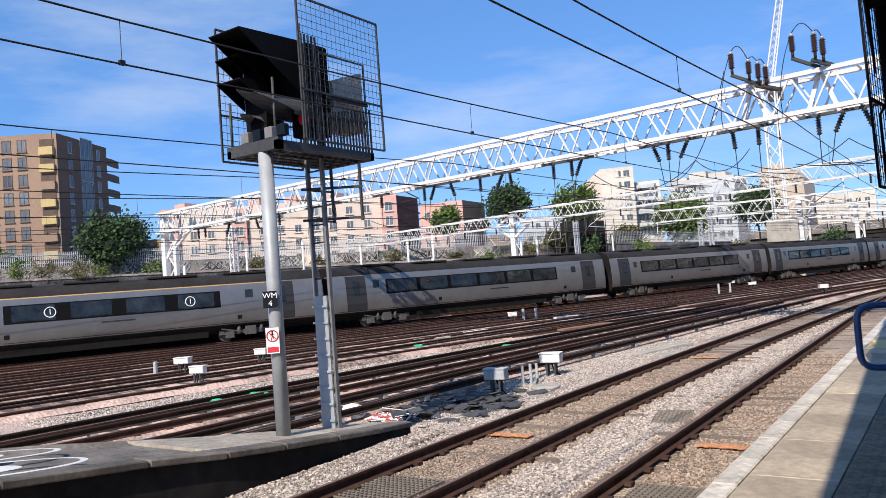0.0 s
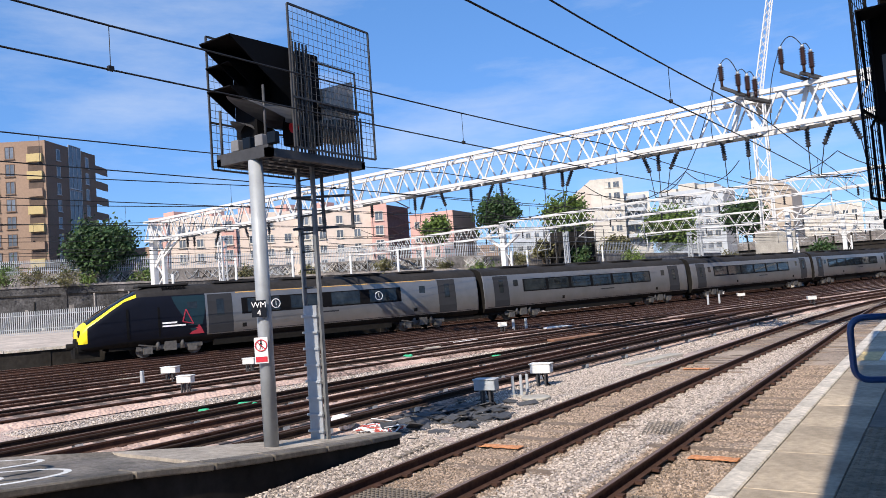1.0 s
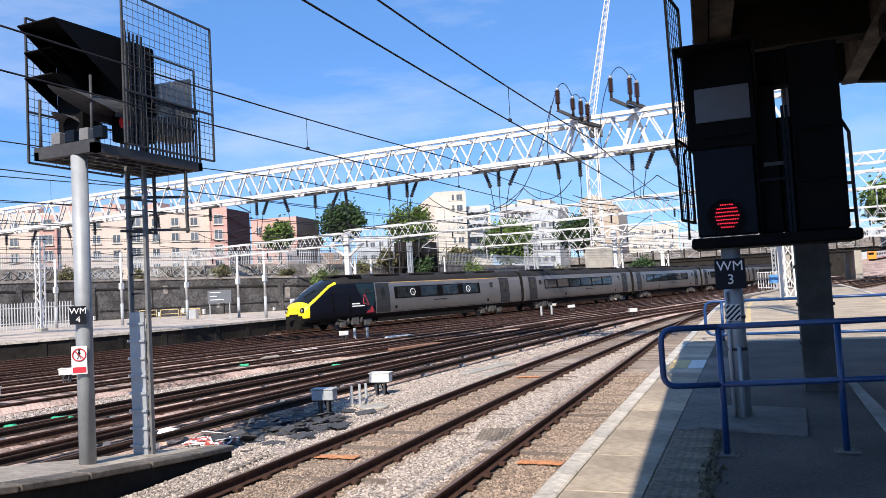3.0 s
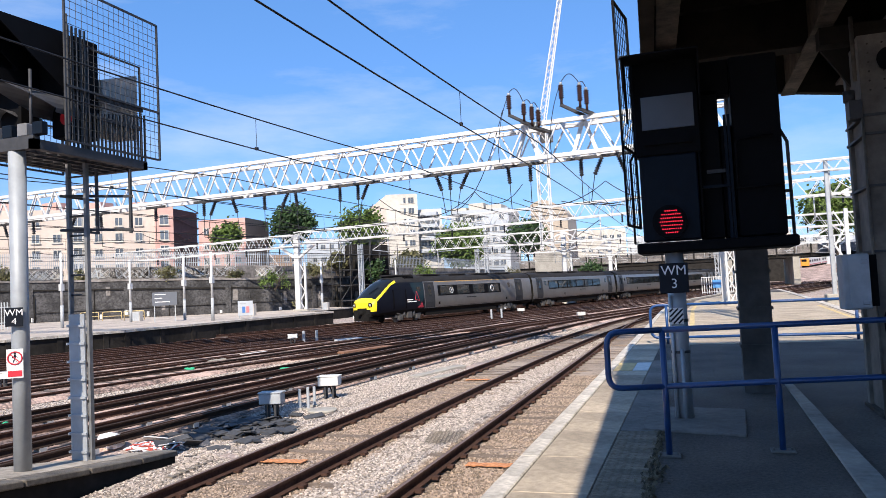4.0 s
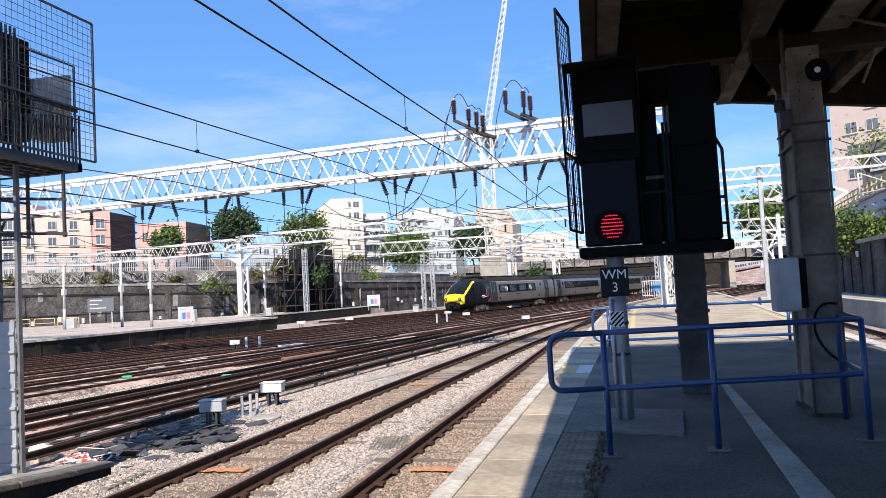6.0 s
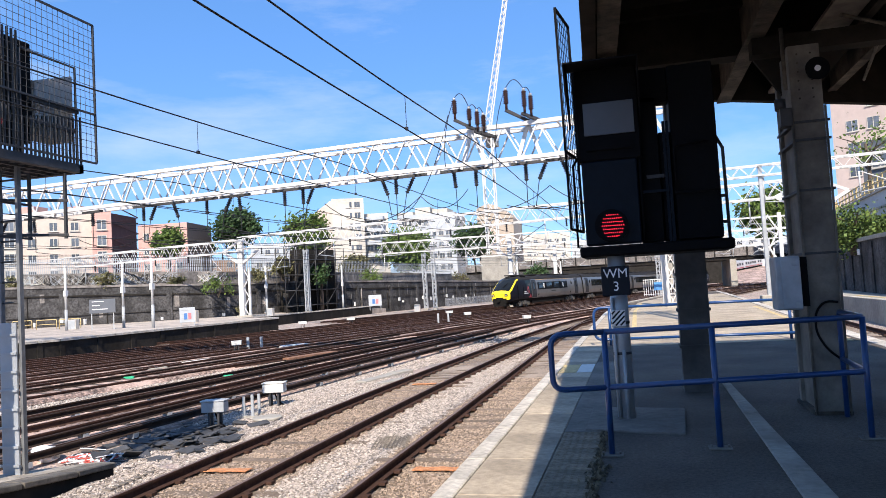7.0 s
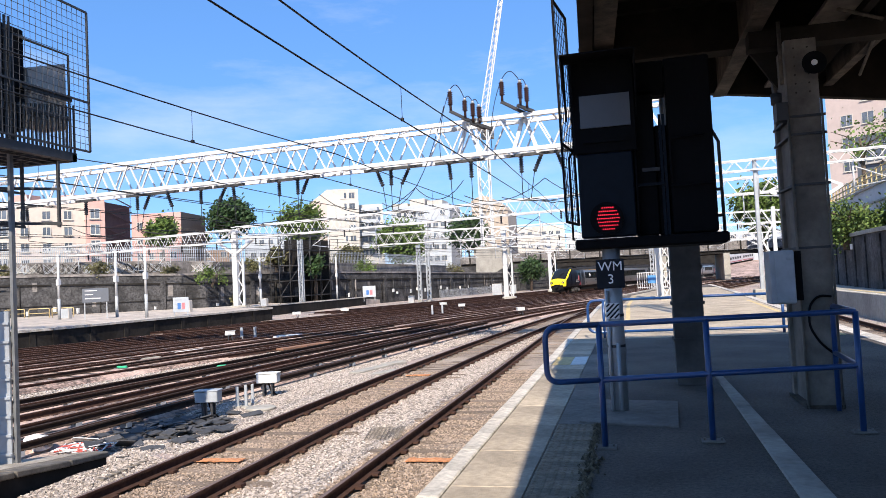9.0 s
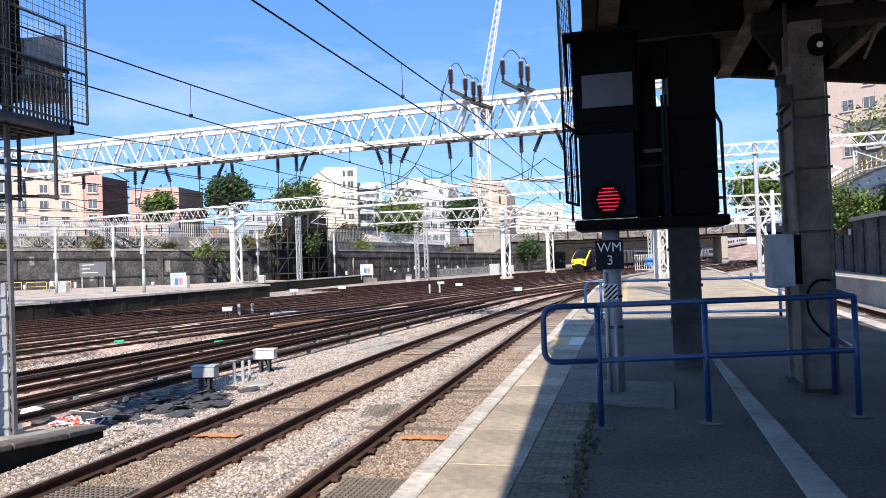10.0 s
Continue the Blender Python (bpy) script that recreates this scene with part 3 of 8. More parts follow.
def island():
    """The ramped end of the narrow island platform on which the tall signal stands."""
    t = tagged(new("island_ramp"), "concrete platform ramp end, dark asphalt with white painted rings", "platform", kind="structure")
    ys = [-20, 2.0, 3.4, 5.0, 6.1, 7.1, 8.2, 9.3, 10.3]
    zt = [0.93, 0.93, 0.9, 0.72, 0.56, 0.44, 0.32, 0.2, 0.1]
    xr = [-7.74, -7.74, -7.74, -7.75, -7.76, -7.8, -7.86, -7.95, -8.1]
    xl = [-12.2, -11.1, -10.8, -10.4, -10.0, -9.6, -9.2, -8.8, -8.35]
    bm = bmesh.new()
    n = len(ys)
    poly = [(x + 0.32, y) for x, y in zip(xr, ys)]
    prism(bm, [(x - 0.34, y) for x, y in zip(xr, ys)] + list(zip(xl[::-1], ys[::-1])), -0.35, zt + zt[::-1])
    part("paving", bm, ISLE, t)
    k0 = 4
    bm = bmesh.new()
    prism(bm, [(x - 0.36, y) for x, y in zip(xr[k0:], ys[k0:])] + [(x + 0.04, y) for x, y in zip(xl[:k0 - 1:-1], ys[:k0 - 1:-1])], [z - 0.05 for z in zt[k0:] + zt[:k0 - 1:-1]], [z + 0.005 for z in zt[k0:] + zt[:k0 - 1:-1]])
    part("concrete_apron", bm, ISLEPALE, t, "pale worn concrete around the signal post")
    for (i, j) in zip(range(1, n - 1), range(2, n)):
        bm = bmesh.new()
        g = 0.012
        prism(bm, [(xr[i] - 0.345, ys[i] + g), (xr[i], ys[i] + g), (xr[j], ys[j] - g), (xr[j] - 0.345, ys[j] - g)], [zt[i] - 0.08, zt[i] - 0.08, zt[j] - 0.08, zt[j] - 0.08], [zt[i] + 0.006, zt[i] + 0.006, zt[j] + 0.006, zt[j] + 0.006])
        part("coping", bm, ISLECOP, t, bevel=0.015)
    bm = bmesh.new()
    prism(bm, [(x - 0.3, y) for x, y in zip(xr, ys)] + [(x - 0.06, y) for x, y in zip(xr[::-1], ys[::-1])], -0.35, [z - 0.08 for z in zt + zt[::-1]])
    part("edge_wall", bm, DARKFACE, t)

    def top(y):
        return float(np.interp(y, ys, zt)) + 0.006
    for cx, cy, rx, ry in ((-8.62, 3.55, 0.5, 1.15), (-9.75, 3.9, 0.42, 1.1)):
        for k, w in ((1.0, 0.085), (0.3, 0.24)):
            bm = bmesh.new()
            ring = []
            for i in range(40):
                a = i * 2 * math.pi / 40
                ring.append([bm.verts.new((cx + (rx * k + q) * math.cos(a), cy + (ry * k + q) * math.sin(a), top(cy + (ry * k + q) * math.sin(a)))) for q in (-w / 2, w / 2)])
            for a, b in zip(ring, ring[1:] + ring[:1]):
                bm.faces.new((a[0], a[1], b[1], b[0]))
            part("painted_ring", bm, WHITEPAINT, t, "white painted ring marking")


island()


def far_platform():
    t = tagged(new("far_platform"), "long platform with pale coping and dark edge wall", "platform", kind="structure")
    edge = [(-66, -24), (-52.5, -1), (-43.2, 15), (-38.5, 24), (-35.3, 31), (-33.6, 38), (-32.8, 50), (-31.9, 63)]
    back = [(-38.0, 66), (-37.0, 84), (-36.2, 100), (-36.0, 110), (-40, 110), (-44, 90), (-52, 76), (-70, 74), (-110, 60), (-110, -24)]
    bm = bmesh.new()
    prism(bm, edge + back, -0.4, [PLAT - 0.005] * (len(edge) + 2) + [0.6, 0.1, 0.1] + [PLAT - 0.005] * (len(back) - 5))
    part("paving", bm, mat("pale_paving", (0.56, 0.475, 0.40), 0.9, var=0.3, scale=3, stain=0.35, sscale=0.5), t)
    for (xa, ya), (xb, yb) in zip(edge, edge[1:]):
        a, b = Vector((xa, ya, 0)), Vector((xb, yb, 0))
        n = max(1, round((b - a).length / 1.6))
        d = (b - a) / n
        s = Vector((d.y, -d.x, 0)).normalized()
        for i in range(n):
            bm = bmesh.new()
            p, q = a + d * i + d * 0.01, a + d * (i + 1) - d * 0.01
            prism(bm, [tuple((p - s * 0.55).xy), tuple((p + s * 0.14).xy), tuple((q + s * 0.14).xy), tuple((q - s * 0.55).xy)], PLAT - 0.14, PLAT + random.uniform(0, 0.012))
            part("coping", bm, COPING, t)
            if i % 2 == 0:
                bm = bmesh.new()
                prism(bm, [tuple((p - s * 0.1).xy), tuple((p + s * 0.07).xy), tuple((p + d * 0.25 + s * 0.07).xy), tuple((p + d * 0.25 - s * 0.1).xy)], -0.4, PLAT - 0.15)
                part("pier", bm, DARKFACE, t)
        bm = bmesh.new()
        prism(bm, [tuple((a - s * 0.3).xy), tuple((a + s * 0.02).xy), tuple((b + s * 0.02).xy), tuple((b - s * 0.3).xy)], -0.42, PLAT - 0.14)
        part("edge_wall", bm, DARKFACE, t)
    rear = [(-31.9, 63), (-38.0, 66), (-37.0, 84), (-36.2, 100)]
    for (xa, ya), (xb, yb) in zip(rear, rear[1:]):
        bm = bmesh.new()
        prism(bm, [(xa - 0.3, ya), (xa + 0.05, ya - 0.05), (xb + 0.05, yb), (xb - 0.3, yb)], -0.4, PLAT - 0.12)
        part("edge_wall", bm, DARKFACE, t)
        bm = bmesh.new()
        prism(bm, [(xa - 0.4, ya), (xa + 0.1, ya - 0.1), (xb + 0.1, yb), (xb - 0.4, yb)], PLAT - 0.12, PLAT + 0.006)
        part("coping", bm, COPING, t)


far_platform()


# ---- retaining walls ----
WALL_LINE = [(-118, 8), (-100, 30), (-82, 51), (-68, 68), (-55, 72.5), (-46.5, 76), (-41.5, 88), (-34.5, 111), (-28.5, 140), (-24.5, 152), (-14, 176)]
WALL_TOP = [6.6, 6.2, 5.8, 5.35, 4.9, 4.55, 4.5, 4.15, 3.7, 3.5, 3.4]


def retaining_wall():
    t = tagged(new("wall_far"), "tall sooty stone retaining wall with stains and graffiti band", "retaining wall", kind="structure")
    for i in range(len(WALL_LINE) - 1):
        a, b = Vector((*WALL_LINE[i], 0)), Vector((*WALL_LINE[i + 1], 0))
        d = (b - a).normalized()
        s = Vector((-d.y, d.x, 0))
        za, zb = WALL_TOP[i], WALL_TOP[i + 1]
        bm = bmesh.new()
        prism(bm, [tuple(a.xy), tuple(b.xy), tuple((b + s * 1.2).xy), tuple((a + s * 1.2).xy)], -0.4, [za, zb, zb, za])
        part("wall_panel", bm, OLDWALL, t)
        bm = bmesh.new()
        f = -s * 0.12
        prism(bm, [tuple((a + f).xy), tuple((b + f).xy), tuple((b + s * 1.3).xy), tuple((a + s * 1.3).xy)], [za, zb, zb, za], [za + 0.22, zb + 0.22, zb + 0.22, za + 0.22])
        part("coping", bm, UPWALL, t)
        # pilasters
        n = int((b - a).length // 7)
        for k in range(n):
            p = a + (b - a) * ((k + 0.5) / n)
            z = za + (zb - za) * (k + 0.5) / n
            bm = bmesh.new()
            prism(bm, [tuple((p - d * 0.3 - s * 0.16).xy), tuple((p + d * 0.3 - s * 0.16).xy), tuple((p + d * 0.3).xy), tuple((p - d * 0.3).xy)], -0.4, z - 0.6)
            part("pilaster", bm, OLDWALL, t)
        # cable trays and pipes on the face
        bm = bmesh.new()
        w = -s * 0.1
        beam(bm, a + w + Vector((0, 0, za - 0.9)), b + w + Vector((0, 0, zb - 0.9)), 0.1, 0.16)
        beam(bm, a + w + Vector((0, 0, 2.0)), b + w + Vector((0, 0, 2.0)), 0.06)
        part("cable_tray", bm, DARKFACE, t)
        for k in range(int((b - a).length // 4)):
            f = (k + random.uniform(0.2, 0.8)) / ((b - a).length // 4)
            p = a.lerp(b, f) - s * 0.08
            z = za + (zb - za) * f
            bm = bmesh.new()
            tube(bm, [p + Vector((0, 0, 0.3)), p + Vector((0, 0, z - random.choice((0.2, 0.9, 1.6))))], random.choice((0.05, 0.08, 0.11)), 6)
            part("down_pipe", bm, random.choice((DARKFACE, DARKSTEEL, UPWALL)), t)
            if k % 2:
                bm = bmesh.new()
                box(bm, p.x - 0.2, p.y - 0.25, 1.3, p.x + 0.2, p.y - 0.02, 1.8)
                part("junction_box", bm, random.choice((GREYBOX, WHITEPAINT, DARKSTEEL)), t)
        for k in range(int((b - a).length // 5)):
            f = (k + random.uniform(0.1, 0.9)) / ((b - a).length // 5)
            p = a.lerp(b, f) - s * 0.004
            z = (za + (zb - za) * f) * random.uniform(0.55, 0.95)
            w2, h2 = d * random.uniform(0.08, 0.3), random.uniform(0.5, 1.8)
            bm = bmesh.new()
            prism(bm, [tuple((p - w2 - s * 0.006).xy), tuple((p + w2 - s * 0.006).xy), tuple((p + w2).xy), tuple((p - w2).xy)], max(0.3, z - h2), z)
            part("pale_stain", bm, UPWALL, t, "pale lime stain on the wall")
            bm = bmesh.new()
            p = a.lerp(b, (k + random.uniform(0.1, 0.9)) / ((b - a).length // 5)) - s * 0.1
            box(bm, p.x - 0.12, p.y - 0.12, 1.0, p.x + 0.12, p.y + 0.12, 1.0 + random.uniform(0.3, 0.6))
            part("wall_lamp", bm, random.choice((WHITEPAINT, GREYBOX)), t)
        # set back upper wall, level with the street
        if i < 8:
            bm = bmesh.new()
            q = s * 6
            prism(bm, [tuple((a + q).xy), tuple((b + q).xy), tuple((b + q + s * 0.5).xy), tuple((a + q + s * 0.5).xy)], 2.0, [za + 1.85, zb + 1.85, zb + 1.85, za + 1.85])
            part("upper_wall", bm, UPWALL, t, "weathered upper wall with sprayed graffiti")
    # street behind the wall
    bm = bmesh.new()
    prism(bm, [(x - 0.2, y + 1.0) for x, y in WALL_LINE[:8]] + [(-60, 320), (-420, 320), (-420, 8)], -0.4, 4.0)
    part("upper_street", bm, ASPHALT, t)


retaining_wall()


# ---- the train ----
RING = [(1.10, 0.66), (1.31, 0.95), (1.365, 1.45), (1.34, 2.05), (1.275, 2.75), (1.18, 3.18)]


def side_x(z):
    return float(np.interp(z, [p[1] for p in RING], [p[0] for p in RING]))


def plate(bm, y0, y1, z0, z1, side, proud=0.006, deep=0.03):
    """A thin panel that follows the car's leaning side."""
    rows = sorted({z0, z1} | {p[1] for p in RING if z0 < p[1] < z1} | {z0 + (z1 - z0) * 0.5})
    n = len(rows)
    a = [[bm.verts.new((side * (side_x(z) + o), y, z)) for z in rows] for o in (proud, -deep) for y in (y0, y1)]
    for k in range(n - 1):
        bm.faces.new((a[0][k], a[1][k], a[1][k + 1], a[0][k + 1]))
        bm.faces.new((a[2][k], a[2][k + 1], a[3][k + 1], a[3][k]))
        bm.faces.new((a[0][k], a[0][k + 1], a[2][k + 1], a[2][k]))
        bm.faces.new((a[1][k], a[3][k], a[3][k + 1], a[1][k + 1]))
    bm.faces.new((a[0][0], a[2][0], a[3][0], a[1][0]))
    bm.faces.new((a[0][n - 1], a[1][n - 1], a[3][n - 1], a[2][n - 1]))


def car_body(car, y0, y1, nose):
    """The shell: sections along the car; nose is -1, 1 or 0 for the end that carries a cab."""
    secs = []
    if nose:
        tip, back = (y0, y1) if nose < 0 else (y1, y0)
        way = 1 if nose < 0 else -1
        for d, top, wf in ((0.0, 1.72, 0.66), (0.12, 1.86, 0.78), (0.4, 2.08, 0.87), (0.9, 2.42, 0.925), (1.5, 2.82, 0.955), (2.2, 3.22, 0.975), (2.8, 3.52, 0.99), (3.4, 3.7, 1.0), (4.2, 3.75, 1.0), (6.3, 3.75, 1.0)):
            secs.append((tip + way * d, top, wf, d))
        for e in (0.2, 0.1, 0.0):
            secs.append((back - way * e, 3.75, 1.0, 99))
    else:
        secs = [(y0, 3.75, 1.0, 99), (y0 + 0.1, 3.75, 1.0, 99), (y0 + 0.2, 3.75, 1.0, 99), (y1 - 0.2, 3.75, 1.0, 99), (y1 - 0.1, 3.75, 1.0, 99), (y1, 3.75, 1.0, 99)]
    bm = bmesh.new()
    rings = []
    for y, top, wf, d in secs:
        sh = min(3.18, top - 0.42 * (1 - max(0, min(1, (d - 1.0) / 2.4))) * 0.4 - 0.14)
        low = 0.66 + max(0, 0.25 - d) * 0.6
        pts = []
        for x, z in RING:
            zz = low + (z - 0.66) * (sh - low) / (3.18 - 0.66)
            pts.append((side_x(zz) * wf, zz))
        e = pts[-1][0]
        for fx, fz in ((0.87, 0.5), (0.52, 0.87), (0.0, 1.0)):
            pts.append((e * fx, sh + (top - sh) * fz))
        full = pts + [(-x, z) for x, z in pts[-2::-1]]
        rings.append(([bm.verts.new((x, y, z)) for x, z in full], d))
    n = len(rings[0][0])
    mats = [TRAINGREY, TRAINROOF, TRAINNAVY, NOSEYELLOW, WINDSCREEN, TRAINUNDER]
    for (a, da), (b, db) in zip(rings, rings[1:]):
        for k in range(n - 1):
            f = bm.faces.new((a[k], a[k + 1], b[k + 1], b[k]))
            f.smooth = True
            kk = min(k, n - 2 - k)
            dm = (da + db) / 2
            if dm > 40:
                f.material_index = 1 if kk >= 5 else (5 if kk == 0 else 0)
            elif kk == 0:
                f.material_index = 5
            elif kk >= 5:
                f.material_index = 1 if dm > 3.0 else (3 if kk == 5 or dm < 0.35 else 4)
            else:
                f.material_index = 3 if dm < 0.3 and kk >= 2 else 2
        f = bm.faces.new((a[n - 1], a[0], b[0], b[n - 1]))
        f.material_index = 5
    for r, first in ((rings[0][0], True), (rings[-1][0], False)):
        f = bm.faces.new(r)
        f.material_index = 3 if (nose and first) else 5
    return part("body", bm, mats, car)


def bogie(car, y):
    bm = bmesh.new()
    for s in (-1, 1):
        box(bm, s * 1.0 - 0.07, y - 1.7, 0.38, s * 1.0 + 0.07, y + 1.7, 0.62)
        box(bm, s * 1.12 - 0.1, y - 0.3, 0.3, s * 1.12 + 0.1, y + 0.3, 0.78)
        for q in (-1.15, 1.15):
            box(bm, s * 1.1 - 0.12, y + q - 0.22, 0.2, s * 1.1 + 0.12, y + q + 0.22, 0.55)
            tube(bm, [(s * 1.1, y + q * 0.55, 0.35), (s * 1.1, y + q * 0.55, 0.9)], 0.11, 8)
        beam(bm, (s * 1.15, y - 1.6, 0.72), (s * 1.15, y - 0.5, 0.5), 0.07)
    box(bm, -0.9, y - 0.3, 0.4, 0.9, y + 0.3, 0.7)
    b = part("bogie", bm, BOGIE, car, "grimy steel bogie")
    for q in (-1.3, 1.3):
        for s in (-1, 1):
            bm = bmesh.new()
            tube(bm, [(s * 0.82, y + q, 0.40), (s * 0.70, y + q, 0.40)], 0.40, 20)
            tube(bm, [(s * 0.9, y + q, 0.40), (s * 0.82, y + q, 0.40)], 0.12, 10)
            part("wheel", bm, BOGIE, b)


def train_car(nose, first_class):
    half = 12.3 if nose else 11.62
    y0, y1 = -half, half
    car = thing("train_carriage", "navy and silver end carriage with sloping yellow nose" if nose else "silver-grey carriage with dark roof and long window band", "train", "cars of the departing train")
    car_body(car, y0, y1, nose)
    flip = -1 if nose > 0 else 1

    def at(a, b):
        return (a, b) if flip > 0 else (-b, -a)
    doors = ([-5.2] if nose else [-10.0]) + [9.8]
    win = (-4.0, 6.3) if nose else (-7.9, 6.6)
    count = 4 if nose else 6
    for side in (-1, 1):
        for d in doors:
            lo, hi = at(d - 0.68, d + 0.68)
            bm = bmesh.new()
            plate(bm, lo, hi, 1.0, 3.12, side, 0.012)
            door = part("door", bm, TRAINDOOR, car, "dark grey plug door")
            bm = bmesh.new()
            c = (lo + hi) / 2
            plate(bm, c - 0.2, c + 0.2, 1.95, 2.85, side, 0.02)
            part("door_window", bm, TRAINGLASS, door)
        # window band and its panes
        lo, hi = at(*win)
        bm = bmesh.new()
        plate(bm, lo, hi, 1.92, 2.82, side, 0.006)
        part("window_band", bm, BLACK, car, "black window band")
        w = (hi - lo) / count
        for k in range(count):
            bm = bmesh.new()
            plate(bm, lo + k * w + 0.14 + 0.05 * nose * nose * 4, lo + (k + 1) * w - 0.14 - 0.05 * nose * nose * 4, 1.99, 2.76, side, 0.014)
            part("window", bm, TRAINGLASS, car)
        for q in ((7.9,) if nose else (-8.6, 8.3)):
            a, b = at(q - 0.22, q + 0.22)
            bm = bmesh.new()
            plate(bm, a, b, 2.35, 2.8, side, 0.01)
            part("small_window", bm, TRAINGLASS, car)
        # lower sill line and cover plates
        bm = bmesh.new()
        plate(bm, *at((-4.0 if nose else y0 + 0.3), y1 - 0.3), 1.0, 1.03, side, 0.012)
        part("sill_line", bm, TRAINDOOR, car)
        for q in (-3.9, 7.3):
            bm = bmesh.new()
            plate(bm, *at(q - 0.12, q + 0.12), 1.2, 1.42, side, 0.008)
            part("cover_plate", bm, TRAINUNDER, car)
        bm = bmesh.new()
        plate(bm, *at(0.3, 1.9), 1.62, 1.7, side, 0.004)
        part("name_bar", bm, TRAINDOOR, car, "row of dark bars for the operator name")
        if first_class:
            bm = bmesh.new()
            plate(bm, *at(-4.3, 9.0), 3.12, 3.165, side, 0.008)
            part("cant_stripe", bm, GOLD, car, "thin golden stripe under the roof")
            for q in (-2.0, 4.7):
                a, b = at(q - 0.3, q + 0.3)
                m = Matrix.Translation((side * (side_x(2.37) + 0.022), (a + b) / 2, 2.37)) @ pose(0, 0, 0, 90, 0, 90 * side) @ pose(0, 0, 0, -5)
                ring = bmesh.new()
                pts = [(0.25 * math.cos(i * math.pi / 12), 0.25 * math.sin(i * math.pi / 12), 0) for i in range(25)]
                tube(ring, pts, 0.024, 6, caps=False)
                r = part("class_ring", ring, SIGNWHITE, car, "white ring around the class number")
                r.matrix_basis = m
                lettering("1", 0.4, SIGNWHITE, car, m, "class_number")
        if nose:
            # teal and red sweep behind the cab, name bars and triangle
            zs = [1.05, 1.3, 1.6, 2.0, 2.4, 2.8, 3.12]
            back = [-6.5, -6.3, -6.2, -6.1, -6.04, -6.0, -5.98]
            fore = [-6.7, -6.85, -7.0, -7.2, -7.45, -7.65, -7.75]
            bm = bmesh.new()
            for k in range(6):
                quad = [(fore[k], zs[k]), (back[k], zs[k]), (back[k + 1], zs[k + 1]), (fore[k + 1], zs[k + 1])]
                bm.faces.new([bm.verts.new((side * (side_x(z) + 0.006), y * flip, z)) for y, z in quad])
            part("teal_panel", bm, TRAINTEAL, car, "dark teal panel behind the cab")
            bm = bmesh.new()
            bm.faces.new([bm.verts.new((side * (side_x(z) + 0.01), y * flip, z)) for y, z in ((-6.95, 1.05), (-6.15, 1.05), (-6.25, 1.3), (-6.4, 1.55))])
            part("red_panel", bm, TRAINRED, car, "red flash at the sill")
            bm = bmesh.new()
            plate(bm, *at(-6.95, -6.45), 2.42, 2.78, side, 0.012)
            part("cab_side_window", bm, TRAINGLASS, car)
            for q in (-10.0, -8.45):
                bm = bmesh.new()
                plate(bm, *at(q - 0.06, q + 0.06), 1.05, 2.6, side, 0.012)
                part("grab_recess", bm, BLACK, car)
            bm = bmesh.new()
            plate(bm, *at(-8.3, -7.55), 1.70, 1.79, side, 0.008)
            plate(bm, *at(-8.3, -7.1), 1.54, 1.62, side, 0.008)
            part("name_bar", bm, SIGNWHITE, car, "white bars for the operator name")
            tri = [(-7.25, 1.75), (-7.05, 2.4), (-6.7, 1.62)]
            bm = bmesh.new()
            for (ya, za), (yb, zb) in zip(tri, tri[1:] + tri[:1]):
                ya, yb = (ya, yb) if flip > 0 else (-ya, -yb)
                beam(bm, (side * (side_x(za) + 0.012), ya, za), (side * (side_x(zb) + 0.012), yb, zb), 0.05)
            part("triangle_mark", bm, TRAINRED, car, "red outlined triangle")
            tip = y0 if nose < 0 else y1
            bm = bmesh.new()
            tube(bm, [(side * 0.80, tip + flip * 0.34, 1.5), (side * 0.80, tip + flip * 0.0, 1.5)], 0.2, 14)
            part("headlight", bm, BLACK, car, "round lamp cluster in the nose")
            bm = bmesh.new()
            tube(bm, [(side * 0.82, tip + flip * 0.0, 1.52), (side * 0.82, tip - flip * 0.02, 1.52)], 0.09, 12)
            part("lamp_lens", bm, GREYBOX, car)
        # gap between the bogies
        bm = bmesh.new()
        box(bm, side * 1.02 - 0.1, -5.6, 0.34, side * 1.02 + 0.1, 5.6, 0.75)
        part("equipment_skirt", bm, TRAINUNDER, car)
    # added black box; stands in for the darkness under the body
    bm = bmesh.new()
    box(bm, -1.0, (y0 + 1.4) if nose < 0 else y0 + 0.2, 0.5, 1.0, (y1 - 1.4) if nose > 0 else y1 - 0.2, 0.8)
    part("underfloor", bm, TRAINUNDER, car, "black box added to darken the space below the floor")
    bogie(car, -7.9)
    bogie(car, 7.9)
    # roof detail
    for q in range(-8, 9, 4):
        bm = bmesh.new()
        box(bm, -0.7, q - 1.3, 3.70, 0.7, q + 1.3, 3.83)
        part("roof_unit", bm, TRAINROOF, car, bevel=0.03)
    for e in ((1,) if nose < 0 else (-1,) if nose > 0 else (-1, 1)):
        bm = bmesh.new()
        box(bm, -0.6, e * (half - 0.02), 0.95, 0.6, e * (half + 0.34), 3.2)
        part("gangway", bm, TRAINUNDER, car, "black gangway bellows")
        bm = bmesh.new()
        box(bm, -0.2, e * (half - 0.02), 0.6, 0.2, e * (half + 0.36), 0.85)
        part("coupling_bar", bm, TRAINUNDER, car)
